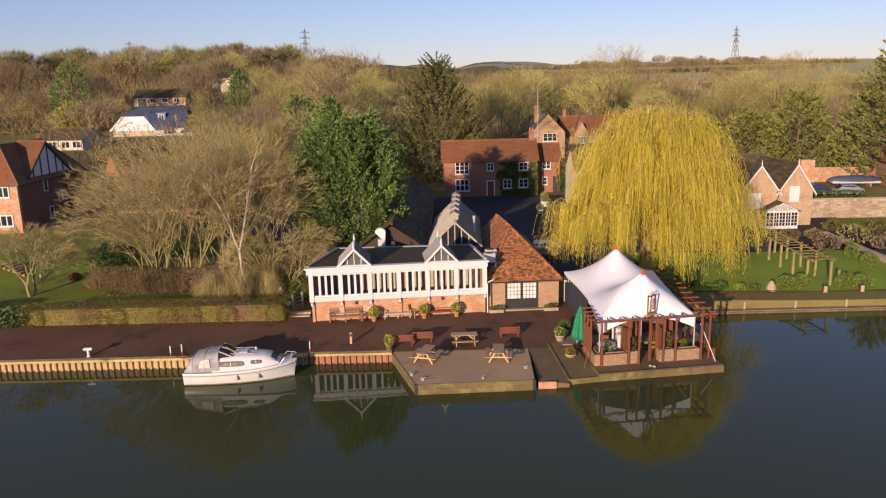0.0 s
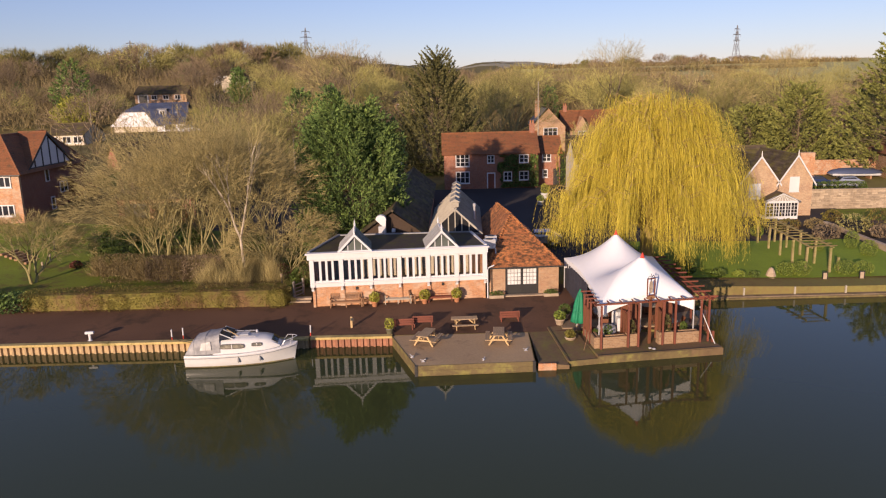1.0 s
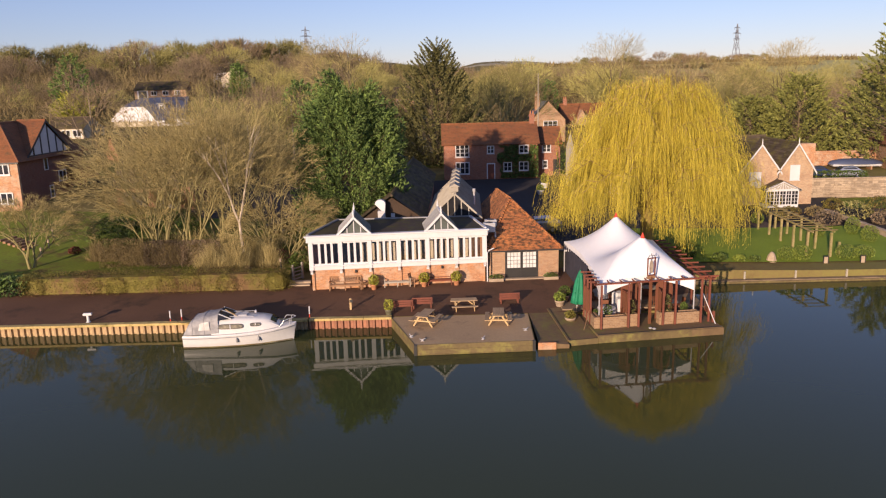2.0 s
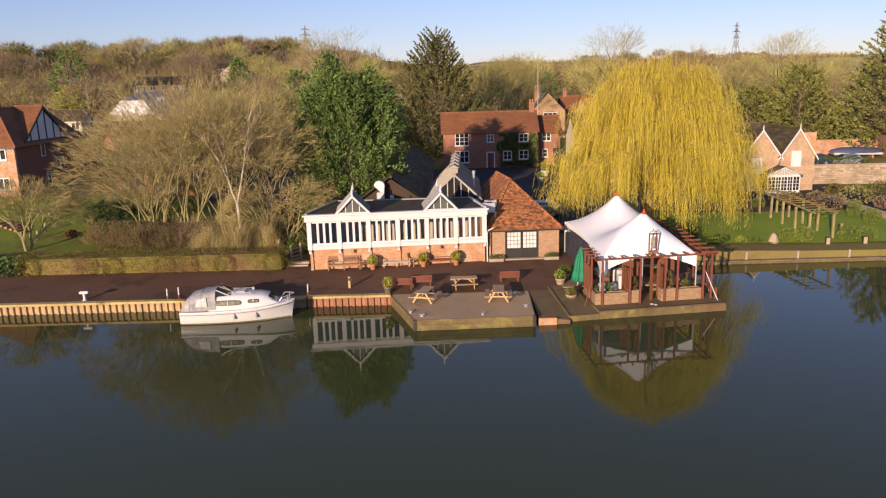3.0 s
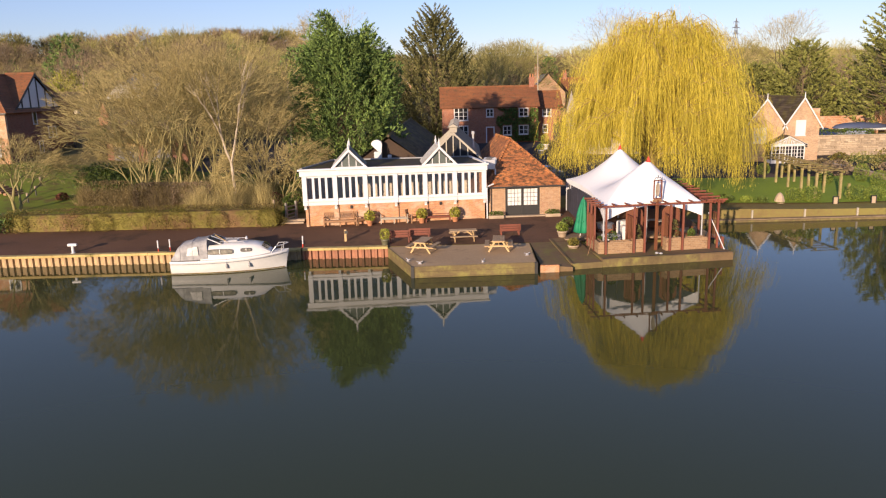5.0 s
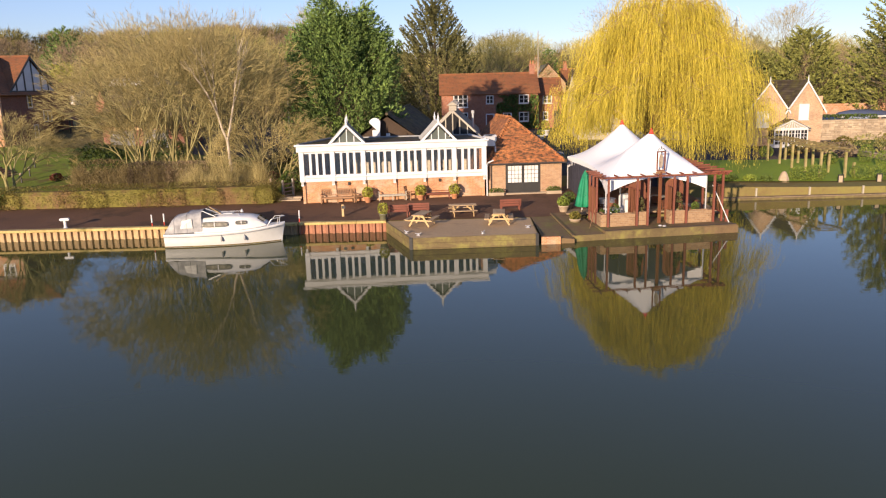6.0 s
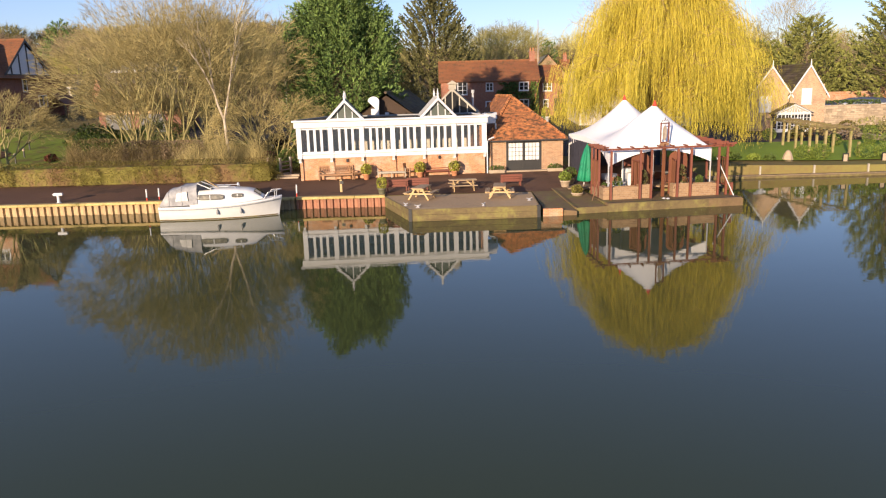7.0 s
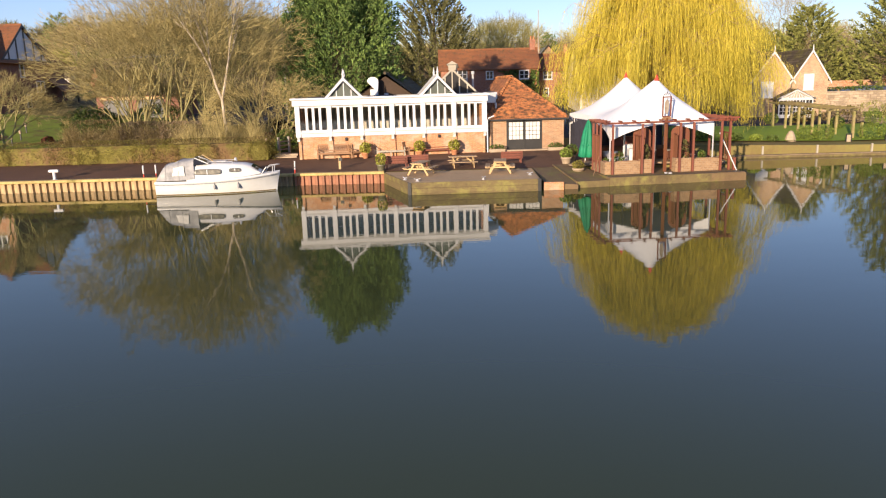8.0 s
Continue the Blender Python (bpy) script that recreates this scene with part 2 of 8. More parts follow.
M_TABLE = mat("weathered_planks", (0.44, 0.31, 0.18), (0.31, 0.215, 0.125), 0.8, 14, 1.0, 0.25, 40, each=.12, spec=.25)
M_BLACK = mat("black_paint", (0.02, 0.02, 0.02), (0.03, 0.028, 0.025), 0.5, 8, 0.8, 0.1)
M_TARMAC = mat("reddish_tarmac", (0.15, 0.08, 0.046), (0.10, 0.053, 0.032), 0.85, 14, 0.16, 0.35, 45, stain=(0.06, 0.037, 0.024), stain_at=0.6, spec=.2)
M_ASPHALT = mat("car_park_asphalt", (0.052, 0.047, 0.045), (0.036, 0.033, 0.033), 0.85, 14, 0.2, 0.3, 45, spec=.2)
M_CONCRETE = mat("damp_concrete", (0.50, 0.345, 0.185), (0.36, 0.24, 0.13), 0.8, 9, 0.22, 0.25, 30, stain=(0.18, 0.12, 0.07), stain_at=0.65, spec=.25)
M_CONCRETE_GREY = mat("brown_concrete", (0.30, 0.22, 0.14), (0.20, 0.145, 0.09), 0.85, 9, 0.25, 0.25, 30, stain=(0.13, 0.10, 0.055), stain_at=0.58, spec=.2)
M_MOSS = mat("algae_on_timber", (0.17, 0.125, 0.05), (0.10, 0.07, 0.03), 0.8, 5, 0.5, 0.4, 20, stain=(0.21, 0.18, 0.05), stain_at=0.57, stain_scale=1.6)
M_DAMP = mat("mossy_damp_paving", (0.19, 0.125, 0.065), (0.12, 0.08, 0.042), 0.8, 6, 0.4, 0.35, 25, stain=(0.17, 0.145, 0.045), stain_at=0.56, stain_scale=.9, spec=.25)
M_SCRUB = mat("dark_brambles", (0.27, 0.205, 0.09), (0.18, 0.14, 0.06), 0.9, 3, 0.03, 0, island=0.35, trans=0.1)
M_PILE = mat("rusty_piles", (0.45, 0.32, 0.165), (0.29, 0.18, 0.09), 0.75, 5, 0.9, 0.4, 20, each=0.15, stain=(0.14, 0.075, 0.045), stain_at=0.6)
M_PILE_RED = mat("red_rusty_piles", (0.34, 0.15, 0.085), (0.21, 0.09, 0.052), 0.75, 5, 0.9, 0.4, 20, each=0.15, stain=(0.36, 0.25, 0.13), stain_at=0.6)
M_CAP = mat("timber_capping", (0.56, 0.42, 0.16), (0.36, 0.26, 0.09), 0.8, 6, 0.5, 0.3, 25, stain=(0.22, 0.18, 0.05), stain_at=0.6)
M_FIELD = mat("winter_field", (0.54, 0.49, 0.18), (0.45, 0.39, 0.16), 0.95, .05, .006, 0.2, 3, spec=.1)
M_GRASS = mat("grass", (0.21, 0.19, 0.055), (0.19, 0.135, 0.06), 0.9, 3.0, 0.07, 0.8, 12, stain=(0.13, 0.095, 0.04), stain_at=0.58, spec=.1)
M_LAWN = mat("mown_lawn", (0.24, 0.33, 0.04), (0.18, 0.25, 0.035), 0.9, 5.0, 0.2, 0.8, 30, spec=.1)
M_LAWN_DULL = mat("rough_lawn", (0.17, 0.22, 0.03), (0.125, 0.15, 0.027), 0.9, 5.0, 0.25, 0.8, 30, stain=(0.12, 0.095, 0.035), stain_at=0.56, spec=.1)
M_SOIL = mat("bare_soil", (0.11, 0.065, 0.04), (0.07, 0.045, 0.028), 0.95, 6, 0.5, 0.6, 14)
M_GELCOAT = mat("white_gelcoat", (0.62, 0.62, 0.61), (0.56, 0.56, 0.545), 0.25, 5, 0.5, 0.02)
M_CANVAS = mat("grey_canvas", (0.38, 0.375, 0.37), (0.20, 0.20, 0.205), 0.7, 4, 1.8, 1.0, 3.0)
M_TENT = mat("white_membrane", (0.92, 0.92, 0.92), (0.88, 0.88, 0.875), 0.55, 3, 0.35, 0.05, 6, trans=0.16)
M_RED = mat("red_fabric", (0.65, 0.06, 0.03), (0.5, 0.04, 0.02), 0.6)
M_GREEN_CLOTH = mat("green_canvas", (0.0, 0.22, 0.10), (0.0, 0.14, 0.07), 0.7, 5, 1.5, 0.4, 6)
M_TERRACOTTA = mat("terracotta", (0.50, 0.22, 0.10), (0.36, 0.15, 0.07), 0.85, 8, 1.0, 0.2)
M_STONE = mat("pale_stone", (0.42, 0.33, 0.23), (0.28, 0.21, 0.14), 0.85, 4, 0.6, 0.5, 9, island=0.25)
M_BARK = mat("grey_brown_bark", (0.17, 0.13, 0.075), (0.10, 0.075, 0.04), 0.9, 9, 0.8, 0.6, 20)
M_BARK_GREEN = mat("mossy_bark", (0.33, 0.285, 0.12), (0.22, 0.19, 0.075), 0.9, 9, 0.8, 0.6, 20)
M_BIRCH = mat("birch_bark", (0.55, 0.47, 0.36), (0.36, 0.29, 0.2), 0.8, 5, 0.8, 0.3, 12, stain=(0.16, 0.12, 0.09), stain_at=0.63)
M_TWIG = mat("bare_twigs", (0.43, 0.35, 0.145), (0.29, 0.235, 0.095), 0.9, 3, 0.15, 0, island=0.5, trans=0.06)
M_TWIG_OLIVE = mat("olive_twigs", (0.41, 0.37, 0.12), (0.26, 0.235, 0.075), 0.9, 3, 0.05, 0, each=0.38, trans=0.1)
M_TWIG_BROWN = mat("brown_twigs", (0.29, 0.215, 0.125), (0.17, 0.125, 0.075), 0.9, 3, 0.05, 0, each=0.38, trans=0.1)
M_WILLOW = mat("yellow_willow_shoots", (0.67, 0.55, 0.07), (0.49, 0.40, 0.045), 0.85, 2, 0.25, 0, island=0.28, trans=0.25)
M_NEEDLE = mat("dark_green_needles", (0.175, 0.255, 0.055), (0.065, 0.12, 0.03), 0.85, 3, 0.5, 0, island=0.5, trans=0.06)
M_NEEDLE_OLIVE = mat("olive_needles", (0.17, 0.16, 0.05), (0.10, 0.10, 0.033), 0.85, 3, 0.3, 0, island=0.35, trans=0.15)
M_NEEDLE_LIGHT = mat("mid_green_needles", (0.27, 0.275, 0.062), (0.155, 0.165, 0.04), 0.85, 3, 0.3, 0, island=0.4, trans=0.2)
M_LEAF = mat("shrub_leaves", (0.14, 0.20, 0.035), (0.08, 0.12, 0.024), 0.7, 3, 0.5, 0, island=0.35, trans=0.2)
M_HEDGE_GOLD = mat("golden_hedge_leaves", (0.28, 0.245, 0.042), (0.18, 0.16, 0.03), 0.8, 2, 0.3, 0, island=0.3, trans=0.15)
M_BOX = mat("clipped_box_leaves", (0.25, 0.31, 0.045), (0.15, 0.20, 0.03), 0.75, 3, 0.5, 0, island=0.35, trans=0.1)
M_LEAF_YELLOW = mat("golden_leaves", (0.48, 0.46, 0.07), (0.30, 0.31, 0.05), 0.7, 3, 0.5, 0, island=0.35, trans=0.2)
M_LEAF_HEDGE = mat("hedge_leaves", (0.235, 0.205, 0.036), (0.15, 0.125, 0.025), 0.8, 2, 0.22, 0, island=0.4, trans=0.15, stain=(0.19, 0.11, 0.045), stain_at=0.54)
M_LEAF_RED = mat("russet_leaves", (0.24, 0.075, 0.045), (0.15, 0.05, 0.03), 0.8, 3, 0.5, 0, island=0.35, trans=0.2)


def water_mat():
    m = bpy.data.materials.new("river_water")
    m.use_nodes = True
    nt = m.node_tree
    bs = nt.nodes["Principled BSDF"]
    L = nt.links.new
    bs.inputs["Base Color"].default_value = (0.045, 0.054, 0.019, 1)
    bs.inputs["Roughness"].default_value = 0.03
    bs.inputs["IOR"].default_value = 1.27
    co = node(nt, "ShaderNodeTexCoord")
    mp = node(nt, "ShaderNodeMapping")
    mp.inputs["Scale"].default_value = (0.5, 1.0, 1.0)
    L(co.outputs["Object"], mp.inputs[0])
    a = node(nt, "ShaderNodeTexNoise", Scale=0.9, Detail=3.0)
    b = node(nt, "ShaderNodeTexNoise", Scale=4.0, Detail=2.0)
    for n in (a, b):
        L(mp.outputs[0], n.inputs["Vector"])
    ad = node(nt, "ShaderNodeMath")
    ad.operation = "MULTIPLY_ADD"
    ad.inputs[1].default_value = 0.25
    L(b.outputs[0], ad.inputs[0])
    L(a.outputs[0], ad.inputs[2])
    bp = node(nt, "ShaderNodeBump", Strength=0.05, Distance=0.05)
    L(ad.outputs[0], bp.inputs["Height"])
    L(bp.outputs[0], bs.inputs["Normal"])
    return m


M_WATER = water_mat()


# ---- ground, river, quays ----
def ramp(v, pts):
    return float(np.interp(v, [p[0] for p in pts], [p[1] for p in pts]))


MIDDLE = [(46, .62), (48.5, .74), (50, .85), (54, 1.1), (62, 1.3), (80, 2.0), (100, 3.0), (130, 3.6), (180, 6), (250, 10), (400, 18), (650, 31), (900, 41), (1500, 52), (2600, 78), (4500, 90)]
LEFT = [(46, 0), (56, 0.1), (62, 0.5), (76, 2.4), (100, 3.4), (175, 2.6), (220, 6.5), (300, 8), (420, 10), (650, 6), (1200, 0), (4500, 0)]
RIGHT = [(46, -.5), (58, -.42), (66, -.25), (82, -.6), (100, -.2), (200, 0), (700, -2), (900, -8), (1500, -16), (4500, -26)]


def bank(x):
    return 46.5 if x < 17.6 else 55.6


def land(x, y):
    """The height of the ground."""
    if y < -60:
        return ramp(-y, [(60, -1.5), (66, 1.2), (400, 6), (4500, 30)])
    if y < bank(x) + .04:
        return -1.6
    left = ramp(-x, [(13, 0), (42, 1), (300, 1), (700, .4)])
    right = ramp(x, [(14, 0), (30, 1), (900, 1), (1600, .5)])
    roll = 0.0 if y < 120 else (y - 120) / 900 * 5 * noise.noise((x / 240, y / 240, 3.1))
    far = max(0.0, min(1.0, (y - 2000) / 1400))
    ridge = far * (50 * math.exp(-((x - 300) / 330) ** 2) + 34 * math.exp(-((x - 950) / 420) ** 2) + 30 * math.exp(-((x + 500) / 420) ** 2) + 16 * noise.noise((x / 170, 4.4, 1.7)) + 5 * noise.noise((x / 45, 2.4, 1.7)))
    return ramp(y, MIDDLE) + left * ramp(y, LEFT) + right * ramp(y, RIGHT) + roll + ridge


def drape(x0, x1, y0, y1, lift, step=2.0, side=None):
    """A sheet that lies on the ground; side(x, y) may shift its points."""
    nx, ny = max(2, int((x1 - x0) / step) + 1), max(2, int((y1 - y0) / step) + 1)
    rows = []
    for j in range(ny):
        r = []
        for i in range(nx):
            x, y = x0 + (x1 - x0) * i / (nx - 1), y0 + (y1 - y0) * j / (ny - 1)
            if side:
                x, y = side(x, y)
            r.append((x, y, land(x, y) + lift))
        rows.append(r)
    return Geo().grid(rows)


xs = sorted(set([-4500, -3000, -2000, -1400, -1000, -860, -750, -650, -560, -490, -420, -360, -320, -280, -250, -220, -200] + list(range(-160, 161, 4)) + [17.58, 17.62] + [190, 220, 250, 285, 320, 370, 420, 490, 560, 650, 750, 870, 1000, 1400, 2000, 3000, 4500]))
ys = sorted(set([-4500, -1500, -400, -120, -66, -60, -59.9, 0, 40, 46.5, 46.56, 50, 54, 55.6, 55.66, 58] + list(range(60, 140, 4)) + list(range(140, 320, 12)) + [340, 370, 400, 450, 500, 560, 650, 750, 900, 1100, 1300, 1600, 2000, 2600, 3400, 4500]))
whole("ground", Geo().grid([[(x, y, land(x, y)) for x in xs] for y in ys]), M_GRASS, "rough winter grass over gently rising riverside land", "ground", kind="structure")
whole("water", Geo().grid([[(x, y, 0.0) for x in (-1500, -60, 0, 60, 1500)] for y in (-66, 0, 30, 46.7, 56.2)]), M_WATER, "calm dark green river water with clear reflections", "water", kind="structure")


def sheet_piles(name, x0, x1, y, top, pitch, material, cap_material, label):
    """A quay wall of folded steel piles under a timber cap."""
    w = thing(name, pose(x0, y, 0), label, "quay wall", kind="structure")
    n = int((x1 - x0) / pitch)
    p = [(0, .02), (pitch * .3, .02), (pitch * .42, .16), (pitch * .88, .16), (pitch, .02)]
    one = Geo().prism([(a, b, -1.2) for a, b in p] + [(pitch, .3, -1.2), (0, .3, -1.2)], (0, 0, top + 1.2 - .14)).mesh("pile")
    one.materials.append(material)
    for k in range(n):
        part("pile", one, None, w).location = (k * pitch, 0, 0)
    length = n * pitch
    k = 0.0
    while k < length:
        e = min(k + 3.6, length)
        part("capping_timber", Geo().box(k + .008, -.06, top - .14, e - .008, .42, top + .02, .015), cap_material, w)
        k = e
    return w


sheet_piles("quay_wall", -62.0, -9.0, 46.15, 0.72, 0.42, M_PILE, M_CAP, "rusty steel sheet-pile quay with yellowed timber capping")
sheet_piles("quay_wall", -9.0, -3.4, 46.25, 0.72, 0.42, M_PILE_RED, M_CAP, "red rusty steel sheet-pile quay with mossy timber capping")

path = drape(-62, 17.5, 46.57, 54.6, 0.03, 1.5, lambda x, y: (x, y if x < -10 or y < 52 else y + (x + 10) * .1 * (y - 52) / 2.6))
whole("path", path, M_TARMAC, "dark reddish tarmac riverside path, damp in patches", "path", kind="structure")
whole("car_park", drape(-27, 46, 62, 100, 0.05, 3.0, lambda x, y: (x if x > -18 or y > 66 else -18, y)), M_ASPHALT, "dark asphalt yard and lane behind the restaurant", "yard", kind="structure")
for k, (x0, x1, y0, y1) in enumerate(((-4, 16, 114, 134), (-64, -44, 186, 206), (62, 78, 160, 190), (-44, -30, 92, 104))):
    whole("meadow", drape(x0, x1, y0, y1, .12, 4.0), M_LAWN_DULL, "small green paddock among the trees", "meadow", kind="structure")
whole("road", Geo().grid([[(x + (y - 96) * -.12, y, land(x, y) + .09) for x in (-9.5, -6.5, -3.5)] for y in (96, 104, 112, 124, 136, 150, 166)]), M_ASPHALT, "narrow asphalt lane leading away from the yard", "road", kind="structure")

deck = thing("mooring_deck", pose(0, 0, 0), "brown concrete mooring terrace with algae-covered timber sides", "terrace", kind="structure")
DECK = [(-3.5, 46.3), (-1.8, 40.95), (5.25, 41.25), (5.5, 47.2), (-3.5, 47.2)]
part("slab", Geo().prism([(x, y, -.9) for x, y in DECK], (0, 0, 1.54)), M_CONCRETE, deck)
for (xa, ya), (xb, yb) in ((DECK[0], DECK[1]), (DECK[1], DECK[2]), (DECK[2], DECK[3])):
    d = Vector((xb - xa, yb - ya, 0))
    nrm = Vector((d.y, -d.x, 0)).normalized() * .05
    for z0, z1 in ((-.5, .05), (.06, .34), (.35, .655)):
        part("fender_board", Geo().prism([Vector((xa, ya, z0)), Vector((xb, yb, z0)), Vector((xb, yb, z1)), Vector((xa, ya, z1))], nrm), M_MOSS, deck)
for x, y in DECK[1:3]:
    part("corner_post", Geo().box(x - .09, y - .1, -.8, x + .09, y + .06, .66, .01), M_BLACK, deck)

slip = Geo().add([(5.56, 41.5, .40), (7.4, 41.5, .24), (6.9, 46.9, .68), (5.56, 46.9, .68), (5.56, 41.5, -1.5), (7.4, 41.5, -1.5), (6.9, 46.9, -1.5), (5.56, 46.9, -1.5)], [(0, 1, 2, 3), (4, 5, 1, 0), (5, 6, 2, 1), (6, 7, 3, 2), (7, 4, 0, 3), (7, 6, 5, 4)])
whole("slipway_wall", Geo().box(5.52, 41.36, -1.2, 6.6, 41.495, .43, .015), M_BRICK, "weathered brick face at the foot of the slipway", "wall", kind="structure")
whole("slipway", slip, M_DAMP, "wet stone slipway running down into the river", "slipway", kind="structure")

quay = thing("garden_quay", pose(0, 0, 0), "low concrete garden quay along the far lawn", "quay", kind="structure")
part("walkway", Geo().box(17.5, 55.1, -1.5, 120, 57.5, .2, .03), M_CONCRETE_GREY, quay)
part("edge_kerb", Geo().box(17.5, 54.95, -.6, 120, 55.095, .14, .02), M_MOSS, quay)
part("retaining_wall", Geo().box(17.5, 57.42, -1, 120, 57.75, .6, .03), M_STONE, quay)
whole("lawn", drape(18, 40, 57.8, 70, 0.1, 2.0), M_LAWN, "neat bright green garden lawn", "lawn", kind="structure")
whole("lawn", drape(44.5, 60, 78.6, 84.4, 0.1, 2.0), M_LAWN_DULL, "shaded upper lawn below the stone wall", "lawn", kind="structure")
whole("garden_bed", drape(30.5, 52, 70.1, 78.5, 0.05, 2.0), M_SOIL, "bare brown garden beds", "garden bed", kind="structure")


# ---- roofs and windows in general ----
def courses(geo, a, b, c, d, step=0.28, lift=0.045):
    """A roof slope as overlapping courses: a, b at the eave, d, c at the ridge (a under d, b under c)."""
    a, b, c, d = map(Vector, (a, b, c, d))
    nrm = (b - a).cross(d - a)
    if nrm.length < 1e-6:
        nrm = (b - a).cross(c - a)
    nrm.normalize()
    if nrm.z < 0:
        nrm = -nrm
    n = max(2, int(max((d - a).length, (c - b).length) / step))
    for k in range(n):
        u0, u1 = k / n, min(1, (k + 1.12) / n)
        p = [a.lerp(d, u0) + nrm * lift, b.lerp(c, u0) + nrm * lift, b.lerp(c, u1) + nrm * .008, a.lerp(d, u1) + nrm * .008]
        q = [a.lerp(d, u0) - nrm * .03, b.lerp(c, u0) - nrm * .03]
        if (p[2] - p[3]).length < .02 and (p[0] - p[1]).length < .02:
            continue
        # shorter pieces along the course give each its own tone
        m = max(1, int((p[1] - p[0]).length / 1.3))
        for i in range(m):
            s, t = i / m, (i + 1) / m
            geo.add([p[0].lerp(p[1], s), p[0].lerp(p[1], t), p[3].lerp(p[2], t), p[3].lerp(p[2], s), q[0].lerp(q[1], s), q[0].lerp(q[1], t)],
                    [(0, 1, 2, 3), (4, 5, 1, 0)])
    return geo


def casement(parent, x, z, w, h, lights=2, rows=2, y=0.0, frame_mat=None, glass=None):
    """A white casement window on the wall plane y, facing -y."""
    frame_mat, glass = frame_mat or M_WHITE, glass or M_GLASS
    win = part("window", Geo().box(x - w / 2, y - .03, z, x + w / 2, y + .04, z + h), glass, parent)
    g = Geo()
    t = .09
    g.box(x - w / 2 - .02, y - .08, z - .02, x - w / 2 + t, y + .02, z + h + .02)
    g.box(x + w / 2 - t, y - .08, z - .02, x + w / 2 + .02, y + .02, z + h + .02)
    g.box(x - w / 2 + t, y - .08, z - .02, x + w / 2 - t, y + .02, z + t)
    g.box(x - w / 2 + t, y - .08, z + h - t, x + w / 2 - t, y + .02, z + h + .02)
    for k in range(1, lights):
        xk = x - w / 2 + w * k / lights
        g.box(xk - .05, y - .07, z + t, xk + .05, y + .02, z + h - t)
    part("frame", g, frame_mat, win)
    b = Geo()
    for r in range(1, rows):
        zr = z + h * r / rows
        b.box(x - w / 2 + t, y - .055, zr - .025, x + w / 2 - t, y + .01, zr + .025)
    if rows > 1:
        part("glazing_bar", b, frame_mat, win)
    part("sill", Geo().box(x - w / 2 - .08, y - .14, z - .09, x + w / 2 + .08, y + .02, z - .025), frame_mat, win)
    return win


def gable_house(name, m, w, d, eave, ridge, wall, roof, label, over=0.3, along=True):
    """A house of w by d with the ridge along x (or along y): walls, roof."""
    h = thing(name, m, label, "house")
    t = .3
    if along:
        part("front_wall", Geo().box(0, 0, -1, w, t, eave), wall, h)
        part("back_wall", Geo().box(0, d - t, -1, w, d, eave), wall, h)
        for x in (0, w - t):
            part("end_wall", Geo().prism([(x, t, -1), (x, d - t, -1), (x, d - t, eave), (x, d / 2, ridge - .1), (x, t, eave)], (t, 0, 0)), wall, h)
        k = (ridge - eave) / (d / 2) * over
        g = courses(Geo(), (-over, -over, eave - k), (w + over, -over, eave - k), (w + over, d / 2, ridge), (-over, d / 2, ridge))
        courses(g, (w + over, d + over, eave - k), (-over, d + over, eave - k), (-over, d / 2, ridge), (w + over, d / 2, ridge))
        part("roof", g, roof, h)
        part("ridge", Geo().tube([(-over, d / 2, ridge + .02), (w + over, d / 2, ridge + .02)], .13, 6), roof, h)
    else:
        for x in (0, w - t):
            part("side_wall", Geo().box(x, t, -1, x + t, d - t, eave), wall, h)
        for y in (0, d - t):
            part("gable_wall", Geo().prism([(0, y, -1), (w, y, -1), (w, y, eave), (w / 2, y, ridge - .1), (0, y, eave)], (0, t, 0)), wall, h)
        k = (ridge - eave) / (w / 2) * over
        g = courses(Geo(), (-over, d + over, eave - k), (-over, -over, eave - k), (w / 2, -over, ridge), (w / 2, d + over, ridge))
        courses(g, (w + over, -over, eave - k), (w + over, d + over, eave - k), (w / 2, d + over, ridge), (w / 2, -over, ridge))
        part("roof", g, roof, h)
        part("ridge", Geo().tube([(w / 2, -over, ridge + .02), (w / 2, d + over, ridge + .02)], .13, 6), roof, h)
    return h


def chimney(parent, x, y, z0, z1, w=.7, d=.5, wall=None):
    c = part("chimney", Geo().box(x - w / 2, y - d / 2, z0, x + w / 2, y + d / 2, z1).box(x - w / 2 - .06, y - d / 2 - .06, z1 - .22, x + w / 2 + .06, y + d / 2 + .06, z1 - .08), wall or M_BRICK_DARK, parent)
    for k in (-.18, .18):
        part("chimney_pot", Geo().lathe([(.12, 0), (.14, .05), (.1, .12), (.1, .4), (.13, .45)], 8, (x + k, y, z1)), M_TERRACOTTA, c)
    return c


# ---- the riverside conservatory ----
M_GLASS_PALE = glass_mat("pale_gable_glass", (0.12, 0.135, 0.115), 0.08)
CON = pose(-9.72, 52.35, 1.1, 0, 0, 5.4)
con = thing("conservatory", CON, "white-framed riverside conservatory on an orange brick plinth", "conservatory")
CW, BAY = 12.84, 2.14
FLOOR_Z, PLINTH, SILL, HEAD, TOP = -.4, 1.42, 1.72, 3.52, 4.02
part("plinth_wall", Geo().box(0, .06, FLOOR_Z, CW, .36, PLINTH), M_BRICK, con)
for k in range(7):
    x = k * BAY
    part("brick_pier", Geo().box(max(-.02, x - .17), -.06, FLOOR_Z, min(CW + .02, x + .17), .05, PLINTH - .12, .01), M_BRICK, con)
